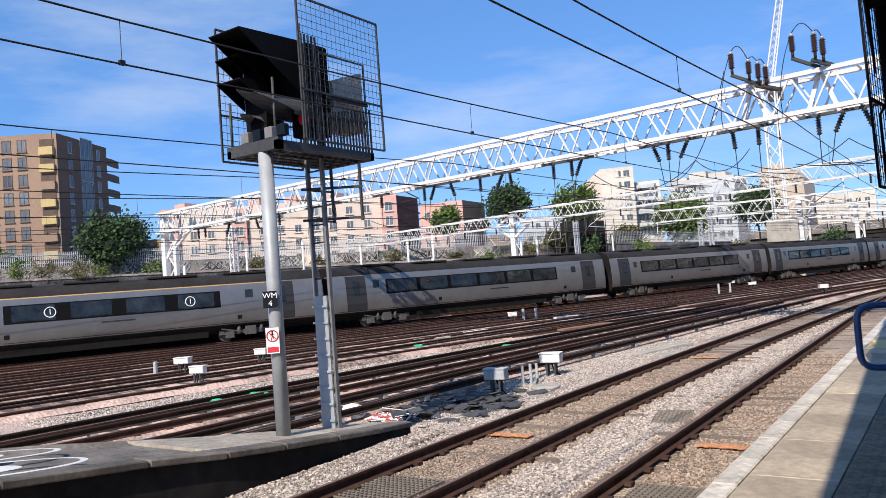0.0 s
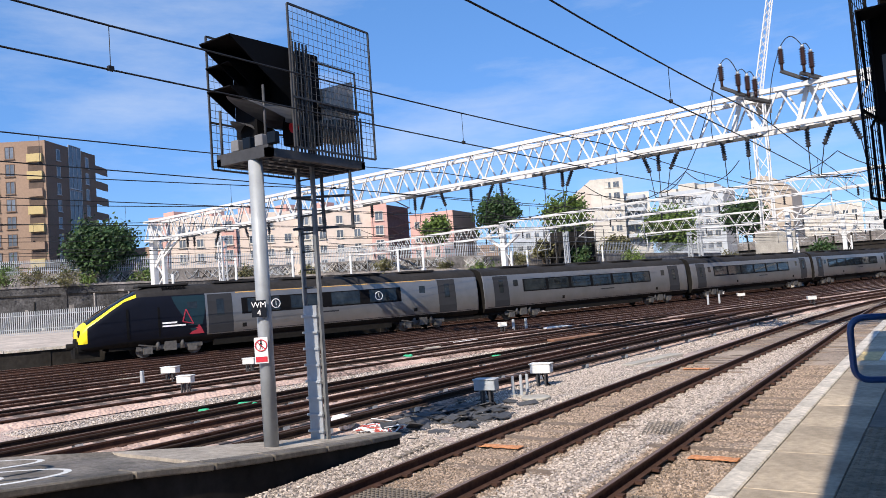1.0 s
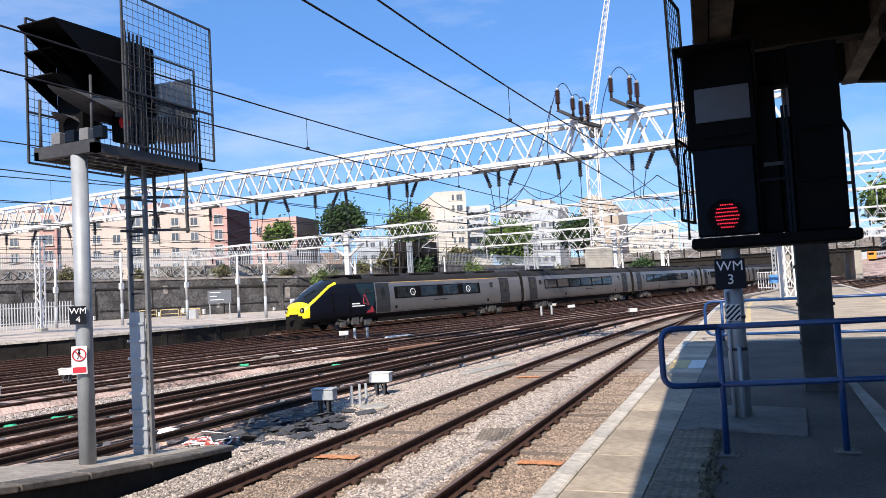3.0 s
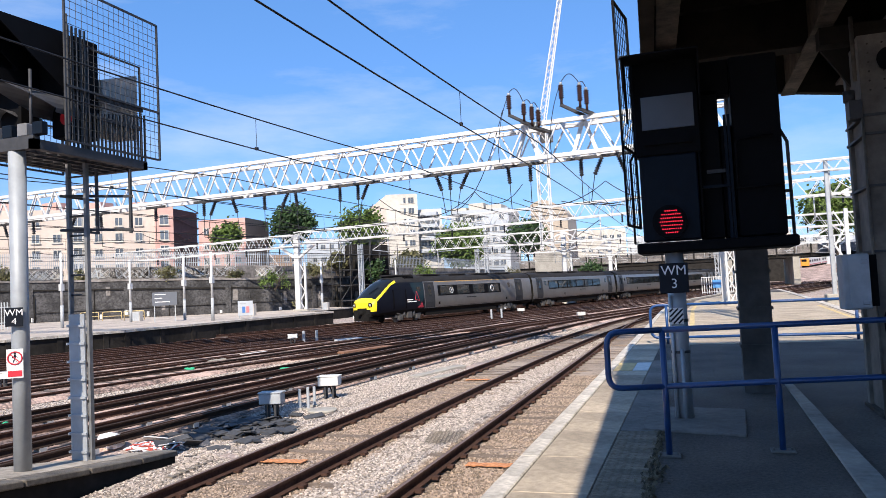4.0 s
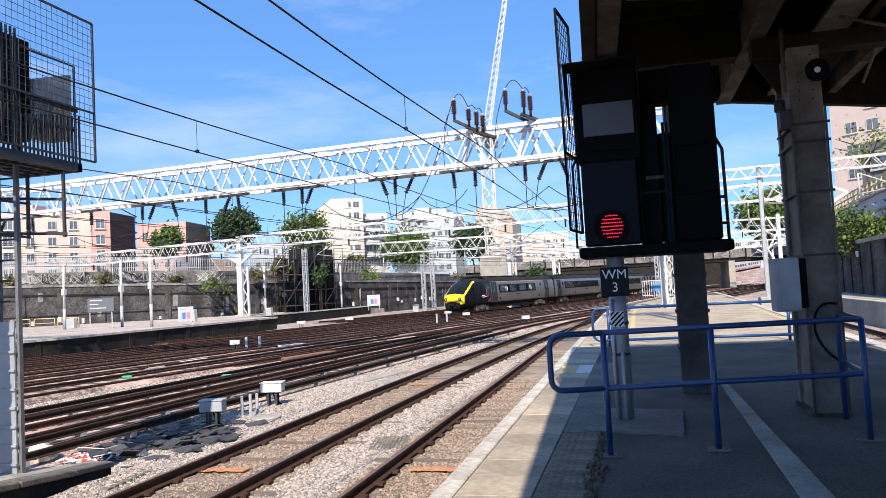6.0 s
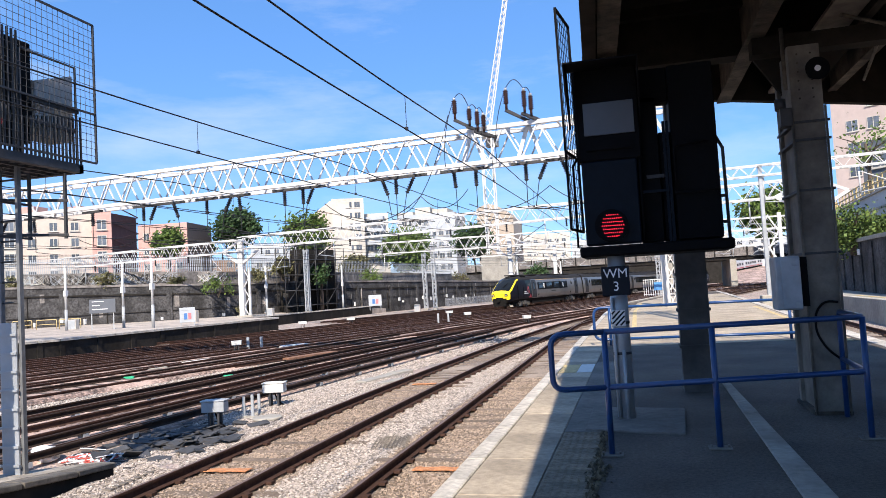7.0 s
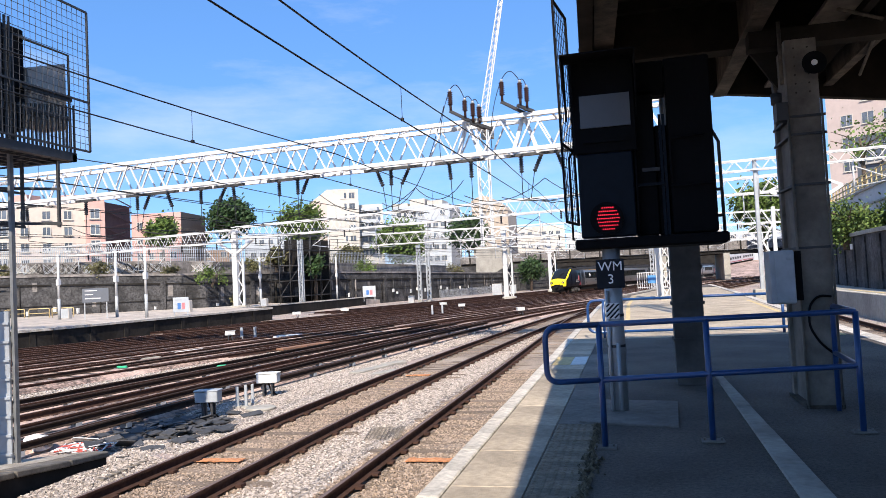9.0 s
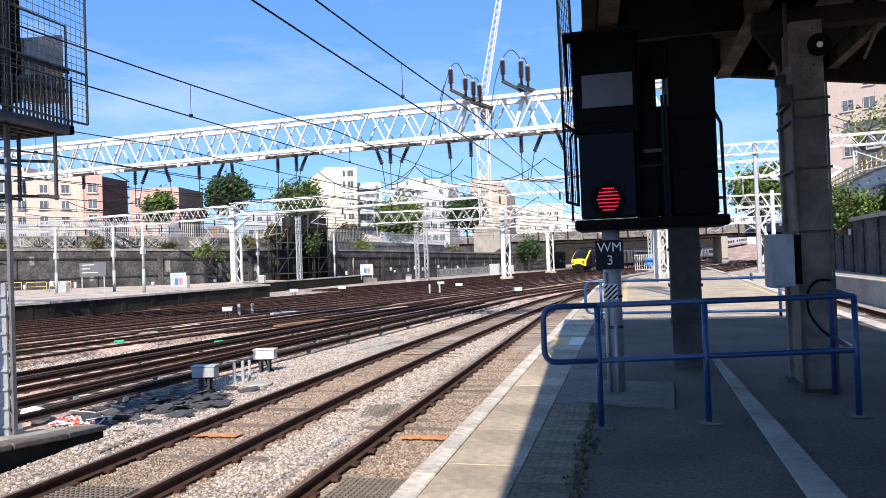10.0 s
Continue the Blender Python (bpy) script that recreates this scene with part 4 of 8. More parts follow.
    if nose:
        tip = y0 if nose < 0 else y1
        bm = bmesh.new()
        box(bm, -0.75, min(tip - flip * 0.15, tip + flip * 1.0), 0.28, 0.75, max(tip - flip * 0.15, tip + flip * 1.0), 0.85)
        tube(bm, [(0, tip + flip * 0.4, 0.9), (0, tip - flip * 0.45, 0.9)], 0.16, 10)
        box(bm, -0.45, min(tip + flip * 0.02, tip - flip * 0.06), 1.0, 0.45, max(tip + flip * 0.02, tip - flip * 0.06), 1.28)
        box(bm, -0.86, min(tip - flip * 0.03, tip + flip * 0.35), 0.62, 0.86, max(tip - flip * 0.03, tip + flip * 0.35), 1.16)
        part("coupler", bm, TRAINUNDER, car, "black coupler and obstacle deflector")
        bm = bmesh.new()
        beam(bm, (0.1, tip + flip * 0.75, 2.38), (0.45, tip + flip * 1.5, 2.86), 0.04)
        part("wiper", bm, BLACK, car)
        bm = bmesh.new()
        for k in range(7):
            box(bm, 0.75, tip + flip * (4.2 + k * 0.18) - 0.05, 3.45, 1.0, tip + flip * (4.2 + k * 0.18) + 0.05, 3.66)
        part("roof_grille", bm, BLACK, car)
    return car


CARS = [(train_car(-1, True), 12.55), (train_car(0, False), 24.97 + 11.97), (train_car(0, False), 24.97 + 11.97 + 23.95),
        (train_car(0, False), 24.97 + 11.97 + 47.9), (train_car(1, False), 24.97 + 71.85 + 12.4)]


# ---- overhead line gantries ----
def truss(gantry, a, b, zb, depth, width, panel, r=0.06):
    """A box lattice girder between two ground points."""
    a, b = Vector((*a, 0)), Vector((*b, 0))
    d = (b - a).normalized()
    s = Vector((-d.y, d.x, 0)) * (width / 2)
    length = (b - a).length
    n = max(2, round(length / panel))
    for z in (zb, zb + depth):
        for q in (-1, 1):
            bm = bmesh.new()
            off = s * q + Vector((0, 0, z))
            beam(bm, a + off, b + off, r * 2.6, r * 2.6)
            part("chord", bm, GANTRY, gantry)
    bm = bmesh.new()
    for i in range(n):
        p, q = a + d * length * i / n, a + d * length * (i + 1) / n
        m = (p + q) / 2
        for e in (-1, 1):
            beam(bm, p + s * e + Vector((0, 0, zb)), m + s * e + Vector((0, 0, zb + depth)), r)
            beam(bm, m + s * e + Vector((0, 0, zb + depth)), q + s * e + Vector((0, 0, zb)), r)
        e = 1 if i % 2 else -1
        for z in (zb, zb + depth):
            beam(bm, p - s * e + Vector((0, 0, z)), q + s * e + Vector((0, 0, z)), r * 0.8)
        if i % 3 == 0:
            beam(bm, p + s + Vector((0, 0, zb)), p - s + Vector((0, 0, zb)), r)
            beam(bm, p + s + Vector((0, 0, zb + depth)), p - s + Vector((0, 0, zb + depth)), r)
    tagged(part("bracing", bm, GANTRY, gantry), kind="stuff")


def lattice_mast(gantry, x, y, z0, z1, w, r=0.07, material=None):
    bm = bmesh.new()
    for sx in (-1, 1):
        for sy in (-1, 1):
            beam(bm, (x + sx * w / 2, y + sy * w / 2, z0), (x + sx * w / 2, y + sy * w / 2, z1), r * 1.8)
    n = max(2, round((z1 - z0) / (w * 1.6)))
    for i in range(n):
        za, zb = z0 + (z1 - z0) * i / n, z0 + (z1 - z0) * (i + 1) / n
        for q in (-1, 1):
            e = q if i % 2 else -q
            beam(bm, (x - e * w / 2, y + q * w / 2, za), (x + e * w / 2, y + q * w / 2, zb), r)
            beam(bm, (x + q * w / 2, y - e * w / 2, za), (x + q * w / 2, y + e * w / 2, zb), r)
    part("mast", bm, material or GANTRY, gantry)
    bm = bmesh.new()
    box(bm, x - w * 0.8, y - w * 0.8, z0 - 0.6, x + w * 0.8, y + w * 0.8, z0 + 0.25)
    part("footing", bm, CONCRETE, gantry, bevel=0.04)


def insulator(bm, p0, p1, r, sheds=7):
    p0, p1 = Vector(p0), Vector(p1)
    pts, rad = [], []
    for i in range(sheds * 2 + 1):
        pts.append(p0 + (p1 - p0) * i / (sheds * 2))
        rad.append(r if i % 2 else r * 0.45)
    tube(bm, pts, r, 8, radii=rad)


G1A, G1B = (-46.6, 32.58), (2.9, 27.97)


def on_g1(x):
    return 33.2 + (x + 53.2) * (27.4 - 33.2) / 62.2


g1 = thing("overhead_line_gantry", "white painted lattice gantry spanning all the tracks", "gantry", "overhead line gantries")
truss(g1, G1A, G1B, 7.3, 1.3, 1.1, 1.35)
# its outer mast: a stout leg laced to a lighter one, with a knee under the girder
for name, x, r in (("mast", -46.4, 0.21), ("side_post", -45.25, 0.14)):
    bm = bmesh.new()
    box(bm, x - r, 32.5 - r, PLAT, x + r, 32.5 + r, 8.5 if r > 0.2 else 6.6)
    part(name, bm, GANTRY, g1, bevel=0.02)
for k in range(6):
    bm = bmesh.new()
    za = PLAT + 0.2 + k * 0.92
    beam(bm, (-46.2 if k % 2 else -45.4, 32.5, za), (-45.4 if k % 2 else -46.2, 32.5, za + 0.92), 0.09)
    part("lacing", bm, GANTRY, g1)
for p0, p1 in (((-46.4, 32.5, 5.3), (-44.2, 32.35, 7.2)), ((-45.25, 32.5, 6.3), (-46.3, 32.5, 8.3)), ((-45.6, 32.5, 5.9), (-43.2, 32.3, 7.25)), ((-46.3, 32.5, 8.4), (-44.9, 32.4, 7.3))):
    bm = bmesh.new()
    beam(bm, p0, p1, 0.15)
    part("knee_brace", bm, GANTRY, g1)
bm = bmesh.new()
box(bm, -47.3, 31.7, PLAT - 0.4, -44.6, 33.3, PLAT + 0.22)
part("footing", bm, CONCRETE, g1, bevel=0.04)
lattice_mast(g1, 1.95, 28.06, PLAT, 8.6, 0.5, 0.06)

# hangers with insulators under the first gantry
HANG = []
for x in (-42.2, -41.4, -38.6, -35.8, -33.5, -30.4, -28.6, -24.9, -21.9, -21.2, -20.2, -18.4, -17.1, -16.7, -14.4, -13.5, -13.0, -9.8, -9.2, -8.4, -6.7, -5.8, -3.8, -3.0, -2.4):
    HANG.append(x)
for k, x in enumerate(HANG):
    y = on_g1(x)
    h = thing("dropper_insulator", "dark ribbed insulator hanging under the gantry", "insulator", "gantry insulators")
    bm = bmesh.new()
    beam(bm, (x - 0.55, y, 7.18), (x + 0.55, y, 7.2), 0.1)
    part("bracket", bm, DARKSTEEL, h)
    bm = bmesh.new()
    lean = (0, 0.0, -0.3, 0.22, 0.0, -0.34, 0.05)[k % 7]
    insulator(bm, (x, y, 7.15), (x + lean, y, 6.5), 0.1)
    part("insulator_body", bm, INSULBLACK, h)
    bm = bmesh.new()
    tube(bm, [(x + lean, y, 6.5), (x + lean * 1.6, y, 5.5)], 0.016, 5)
    tube(bm, [(x + lean * 1.6, y, 5.5), (x + lean * 1.6 + 1.2, y + 0.4, 5.3)], 0.016, 5)
    part("hanger_wire", bm, WIRE, h)

# brown insulators on top: in each group one on a raked arm and the rest on short arms at the girder
for x0, z0, short in ((-6.31, 9.04, ((0.56, -0.1, 0.42), (0.86, -0.32, 0.5), (1.1, -0.38, 0.4))), (-4.27, 9.14, ((0.68, 0.02, 0.6), (0.92, -0.12, 0.53)))):
    y = on_g1(x0) - 0.9
    h = thing("feeder_insulator", "brown ribbed insulators on steel arms over the gantry", "insulator", "feeder insulators")
    bm = bmesh.new()
    beam(bm, (x0 - 0.05, y, z0 - 0.02), (x0 + 0.78, y + 0.4, z0 - 0.46), 0.12, 0.1)
    part("arm", bm, DARKSTEEL, h, "dark raked steel arm")
    tops = []
    for dx, dz, ln in ((0.0, 0.2, 0.52), *short):
        base = Vector((x0 + dx, y, z0 + dz))
        bm = bmesh.new()
        tube(bm, [base - Vector((0, 0, 0.22)), base], 0.05, 8)
        insulator(bm, base, base + Vector((0.0, 0, ln)), 0.115, 7)
        part("insulator_body", bm, INSUL, h)
        bm = bmesh.new()
        tube(bm, [base + Vector((0, 0, ln)), base + Vector((0, 0, ln + 0.09))], 0.06, 8)
        part("cap", bm, GALV, h)
        tops.append(base + Vector((0, 0, ln + 0.08)))
        if dx:
            bm = bmesh.new()
            beam(bm, base - Vector((0.12, 0, 0.24)), base + Vector((0.4, 0.45, -0.42)), 0.13, 0.1)
            part("arm", bm, DARKSTEEL, h)
    for a, b in zip(tops, tops[1:]):
        bm = bmesh.new()
        rise = 0.34 if a is tops[0] else 0.14
        tube(bm, [a.lerp(b, k / 10) + Vector((0, 0, rise * math.sin(math.pi * k / 10))) for k in range(11)], 0.016, 5)
        part("jumper", bm, WIRE, h)
    bm = bmesh.new()
    tube(bm, [tops[0] + Vector((-0.42 * math.sin(k * 0.2) - 0.1 * k / 10, 0, 0.06 * math.sin(k * 0.6) - 0.26 * k)) for k in range(11)], 0.014, 5)
    part("down_lead", bm, WIRE, h)
for x in (-5.35, -3.1):
    for q in (0.0, -1.0):
        bm = bmesh.new()
        beam(bm, (x + q, on_g1(x), 7.2), (x - 0.5, on_g1(x), 8.7), 0.14)
        part("raking_brace", bm, GANTRY, g1)


def post_mast(gantry_thing, x, y, z0, z1):
    """A stout white post laced to a thinner one beside it."""
    bm = bmesh.new()
    r = 0.27 if x < 7 else 0.11
    box(bm, x - r, y - r, z0, x + r, y + r, z1)
    part("mast", bm, GANTRY if x < 7 else GALV, gantry_thing, bevel=0.02)
    bm = bmesh.new()
    box(bm, x + 0.75, y - 0.1, z0, x + 0.95, y + 0.1, z1 - 2.9)
    part("side_post", bm, GANTRY, gantry_thing)
    n = 5
    for i in range(n):
        za, zb = z0 + (z1 - 3.0 - z0) * i / n, z0 + (z1 - 3.0 - z0) * (i + 1) / n
        bm = bmesh.new()
        beam(bm, (x + (0.2 if i % 2 else 0.76), y, za), (x + (0.76 if i % 2 else 0.2), y, zb), 0.08)
        part("lacing", bm, GANTRY, gantry_thing)
    bm = bmesh.new()
    box(bm, x - 0.5, y - 0.5, z0 - 0.6, x + 1.2, y + 0.5, z0 + 0.2)
    part("footing", bm, CONCRETE, gantry_thing, bevel=0.04)


def gantry(a, b, masts, zb=7.7, depth=1.2, width=1.0, panel=1.6, r=0.05, knees=True):
    g = thing("overhead_line_gantry", "white lattice gantry over the station throat", "gantry", "overhead line gantries")
    truss(g, a, b, zb, depth, width, panel, r)
    for x, y, z0 in masts:
        post_mast(g, x, y, z0, zb + depth)
        if not knees:
            continue
        bm = bmesh.new()
        d = (Vector((*b, 0)) - Vector((*a, 0))).normalized()
        for q in (-1, 1):
            beam(bm, Vector((x, y, zb - 1.4)), Vector((x, y, zb + 0.05)) + d * q * 2.4, 0.24)
            beam(bm, Vector((x, y, zb + depth)), Vector((x, y, zb + 0.05)) + d * q * 2.4, 0.2)
        part("knee_brace", bm, GANTRY, g)
    n = int((Vector(b) - Vector(a)).length // 5)
    for i in range(n):
        p = Vector((*a, zb)).lerp(Vector((*b, zb)), (i + 0.5) / n)
        bm = bmesh.new()
        insulator(bm, p, p - Vector((0, 0, 0.7)), 0.1, 4)
        part("hanging_insulator", bm, INSULBLACK, g)
    rng = random.Random(n * 7 + 1)
    d = (Vector((*b, 0)) - Vector((*a, 0))).normalized()
    for i in range(n):
        p = Vector((*a, zb)).lerp(Vector((*b, zb)), (i + 0.15) / n)
        low = p - Vector((0, 0, rng.uniform(1.6, 2.4)))
        arm = low + d * rng.choice((-1, 1)) * rng.uniform(1.4, 2.3) + Vector((0, 0, rng.uniform(-0.1, 0.5)))
        bm = bmesh.new()
        tube(bm, [p, low], 0.055, 6)
        part("drop_tube", bm, GALV if i % 2 else GANTRY, g)
        bm = bmesh.new()
        tube(bm, [low + Vector((0, 0, 0.1)), arm], 0.035, 5)
        part("steady_arm", bm, GALV, g)
        bm = bmesh.new()
        tube(bm, [p + Vector((0, 0, -0.3)), arm], 0.03, 5)
        part("stay_tube", bm, GANTRY if i % 3 else WIRE, g)
    return g


random.seed(31)
gantry((-68.5, 77), (-39.3, 70), [(-39.3, 70.0, PLAT)])
gantry((-39.2, 69.9), (13.0, 59.12), [(12.7, 59.2, PLAT)], zb=7.9)
gantry((-32, 92), (26, 97), [(-15.4, 95.2, 0)], zb=7.6, depth=1.4)
gantry((-27, 121), (34, 126), [(-12.5, 122.5, 0), (20, 124.8, 0)], zb=7.6, depth=1.4)
gantry((-20, 150), (44, 152), [(-4, 150.7, 0), (24, 151.5, 0)], zb=7.6, depth=1.4)
gantry((2, 49), (22, 46), [(7.6, 48.1, PLAT), (21.5, 46, PLAT)], zb=8.25, depth=0.62, width=0.6, panel=1.0, r=0.032, knees=False)


# ---- signals ----
def mesh_panel(parent, o, u, v, nu, nv, r=0.0042, name="mesh_panel", frame_r=0.013, material=None):
    """A welded mesh panel: corner o, edges u and v, with nu by nv squares."""
    o, u, v = Vector(o), Vector(u), Vector(v)
    bm = bmesh.new()
    for i in range(1, nu):
        tube(bm, [o + u * i / nu, o + u * i / nu + v], r, 4, caps=False)
    for j in range(1, nv):
        tube(bm, [o + v * j / nv, o + v * j / nv + u], r, 4, caps=False)
    p = part(name, bm, material or DARKSTEEL, parent, "dark welded wire mesh")
    bm = bmesh.new()
    for a, b in ((o, o + u), (o + u, o + u + v), (o + u + v, o + v), (o + v, o), (o + v * 0.35, o + v * 0.35 + u)):
        beam(bm, a, b, frame_r * 2)
    part("mesh_frame", bm, material or DARKSTEEL, p)


def hood(bm, x0, x1, ytip, yback, z0, z1):
    """A wedge-shaped hood over a lens, open at its tip."""
    t = 0.015
    for xa, xb in ((x0, x0 + t), (x1 - t, x1)):
        vs = [(xa, yback, z0), (xa, yback, z1), (xa, ytip, z1 - 0.05), (xb, yback, z0), (xb, yback, z1), (xb, ytip, z1 - 0.05)]
        v = [bm.verts.new(p) for p in vs]
        for f in ((0, 1, 2), (5, 4, 3), (0, 3, 4, 1), (1, 4, 5, 2), (2, 5, 3, 0)):
            bm.faces.new([v[i] for i in f])
    vs = [(x0, yback, z1), (x1, yback, z1), (x1, ytip, z1 - 0.05), (x0, ytip, z1 - 0.05)]
    a = [bm.verts.new(p) for p in vs]
    b = [bm.verts.new((p[0], p[1], p[2] + t)) for p in vs]
    bm.faces.new(a)
    bm.faces.new(b[::-1])
    for i in range(4):
        bm.faces.new((a[i], a[(i + 1) % 4], b[(i + 1) % 4], b[i]))


def tall_signal():
    sg = thing("railway_signal", "tall grey post signal with hooded black head and mesh cage", "signal", "colour light signals")
    sg.matrix_basis = Matrix.Translation((0, 0, -0.2375)) @ Matrix.Scale(1.095, 4)
    bx, by = -7.83, 7.1
    bm = bmesh.new()
    tube(bm, [(bx, by, 0.40), (bx, by, 0.46)], 0.2, 24)
    tube(bm, [(bx, by, 0.46), (bx, by, 4.5)], 0.1, 28)
    part("post", bm, mat("grey_post", (0.37, 0.39, 0.41), 0.55, metal=0.2, var=0.15, scale=5, stain=0.2, sscale=1.5), sg, "smooth galvanised grey post")
    bm = bmesh.new()
    box(bm, -8.5, 7.0, 4.44, -7.46, 7.1, 4.6)
    box(bm, -8.5, 7.0, 4.44, -8.42, 9.0, 4.54)
    box(bm, -7.54, 7.0, 4.44, -7.46, 9.0, 4.56)
    box(bm, -8.5, 8.92, 4.44, -7.46, 9.0, 4.54)
    walkway = part("walkway", bm, DARKSTEEL, sg, "grated steel walkway")
    for k in range(11):
        bm = bmesh.new()
        box(bm, -8.45, 7.15 + k * 0.165, 4.47, -7.5, 7.19 + k * 0.165, 4.52)
        part("tread_bar", bm, DARKSTEEL, walkway)
    for k in range(5):
        bm = bmesh.new()
        box(bm, -8.4 + k * 0.2, 7.1, 4.45, -8.36 + k * 0.2, 8.95, 4.5)
        part("bearer", bm, DARKSTEEL, walkway)
    mesh_panel(sg, (-7.45, 7.5, 4.62), (0, 1.76, 0.0), (0, 0, 2.04), 18, 20)
    mesh_panel(sg, (-8.72, 7.1, 4.45), (0, 1.6, 0), (0, 0, 1.95), 15, 18)
    bm = bmesh.new()
    box(bm, -8.3, 7.75, 5.2, -7.56, 8.2, 6.08)
    box(bm, -8.0, 7.8, 4.75, -7.6, 8.25, 5.2)
    head = part("head", bm, BLACK, sg, "black signal head", bevel=0.02)
    bm = bmesh.new()
    box(bm, -8.56, 7.42, 4.85, -8.12, 7.74, 5.86)
    rear = part("second_head", bm, BLACK, sg, "black signal head", bevel=0.02)
    bm = bmesh.new()
    hood(bm, -8.28, -7.66, 6.62, 7.76, 5.3, 6.1)
    part("hood", bm, BLACK, head)
    for zt in (5.9, 5.56):
        bm = bmesh.new()
        hood(bm, -8.58, -8.08, 6.95, 7.44, zt - 0.36, zt)
        part("hood", bm, BLACK, rear)
    for zc, r0, ln, xc in ((5.04, 0.21, 1.15, -7.76), (4.92, 0.16, 0.8, -8.3)):
        bm = bmesh.new()
        pts = [(xc + r0 * math.cos(a), 7.84, zc + r0 * math.sin(a)) for a in np.linspace(-0.3, math.pi + 0.3, 14)]
        tips = [(p[0], 7.84 - ln * max(0.35, (p[2] - zc + 0.1) / 0.29), p[2]) for p in pts]
        va, vb = [bm.verts.new(p) for p in pts], [bm.verts.new(p) for p in tips]
        for i in range(13):
            bm.faces.new((va[i], va[i + 1], vb[i + 1], vb[i]))
        bmesh.ops.solidify(bm, geom=bm.faces[:], thickness=0.012)
        part("lens_hood", bm, mat("grey_hood", (0.14, 0.14, 0.15), 0.5, var=0.2), head)
    bm = bmesh.new()
    tube(bm, [(-7.74, 7.82, 5.0), (-7.74, 7.79, 5.0)], 0.1, 18)
    part("lens", bm, LENSDIM, head, "glowing red lens")
    bm = bmesh.new()
    v = [bm.verts.new((x, y, z)) for x in (-8.0, -7.6) for y, z in ((8.3, 4.9), (9.0, 4.9), (9.0, 5.86), (8.3, 5.62))]
    for f in ((0, 1, 2, 3), (7, 6, 5, 4), (0, 4, 5, 1), (1, 5, 6, 2), (2, 6, 7, 3), (3, 7, 4, 0)):
        bm.faces.new([v[q] for q in f])
    part("relay_case", bm, mat("relay_case_grey", (0.45, 0.41, 0.37), 0.7, var=0.15, scale=4, stain=0.2), sg, "grey louvred equipment case", bevel=0.015)
    for k in range(21):
        bm = bmesh.new()
        box(bm, -7.5, 7.58 + k * 0.07, 4.5, -7.48, 7.605 + k * 0.07, (5.0 + 0.012 * k) if k > 4 else 6.15)
        part("louvre_bar", bm, DARKSTEEL, sg)
    bm = bmesh.new()
    box(bm, -7.51, 8.05, 5.0, -7.47, 8.9, 5.06)
    box(bm, -7.51, 8.05, 5.28, -7.47, 8.95, 5.36)
    part("louvre_rail", bm, DARKSTEEL, sg)
    for pts in [[(x, y, 4.5), (x, y, z)] for x, y, z in ((-7.52, 7.6, 6.3), (-7.52, 7.95, 5.95), (-8.62, 7.2, 5.3), (-7.6, 7.1, 5.45))] + [[(-7.52, 7.95, 5.95), (-7.52, 8.95, 5.95), (-7.52, 8.95, 4.5)]]:
        bm = bmesh.new()
        tube(bm, pts, 0.019, 6)
        part("handrail", bm, DARKSTEEL, sg)
    for k in range(4):
        bm = bmesh.new()
        box(bm, -8.2 + k * 0.24, 7.0, 4.6, -8.05 + k * 0.24, 7.1, 4.76)
        part("terminal_box", bm, SIGBODY if k % 2 else mat("terminal_grey", (0.16, 0.16, 0.165), 0.6, var=0.2), sg, bevel=0.01)
    # ladder with its locked lower guard
    lx0, lx1, ly = -8.1, -7.8, 8.17
    bm = bmesh.new()
    for x in (lx0, lx1):
        beam(bm, (x, ly, 0.3), (x, ly, 5.4), 0.045, 0.06)
    part("ladder_stile", bm, mat("weathered_ladder", (0.17, 0.175, 0.18), 0.6, metal=0.2, var=0.3, scale=6), sg)
    for k in range(17):
        bm = bmesh.new()
        tube(bm, [(lx0, ly, 0.5 + k * 0.27), (lx1, ly, 0.5 + k * 0.27)], 0.014, 6)
        part("rung", bm, DARKSTEEL, sg)
    bm = bmesh.new()
    box(bm, lx0 + 0.02, ly - 0.07, 0.42, lx1 - 0.02, ly - 0.045, 2.4)
    guard = part("climb_guard", bm, GALV, sg, "grey steel anti-climb guard")
    for k in range(8):
        bm = bmesh.new()
        box(bm, lx0 + 0.0, ly - 0.1, 0.55 + k * 0.24, lx1, ly - 0.068, 0.58 + k * 0.24)
        part("guard_rib", bm, GALV, guard)
    for p0, p1, r in [((-8.15, ly - 0.1, z), (-7.45, ly + 0.5, z), 0.036) for z in (3.55, 4.02)] + [((-8.15, ly - 0.1, z), (-8.15, ly + 0.6, z), 0.03) for z in (3.55, 4.02)] + [((-7.48, ly + 0.48, 3.5), (-7.48, ly + 0.48, 4.4), 0.035), ((-7.9, ly + 0.3, 3.5), (-7.9, ly + 0.3, 4.4), 0.035)]:
        bm = bmesh.new()
        beam(bm, p0, p1, r)
        part("ladder_guard_bar", bm, DARKSTEEL, sg)
    # plates on the post, turned to the platform
    face = Matrix.Translation((bx, by, 0)) @ pose(0, 0, 0, 0, 0, 42)
    for z, w, h, m in ((2.415, 0.19, 0.225, SIGNBLACK), (1.86, 0.175, 0.345, SIGNWHITE)):
        bm = bmesh.new()
        box(bm, -w / 2 - 0.05, -0.145, z - h / 2, w / 2 - 0.05, -0.135, z + h / 2)
        o = part("sign_plate", bm, m, sg, "black number plate" if m is SIGNBLACK else "white warning plate with red ring")
        o.matrix_basis = face
    lettering("WM", 0.108, SIGNWHITE, sg, face @ Matrix.Translation((-0.05, -0.147, 2.465)) @ pose(0, 0, 0, 90))
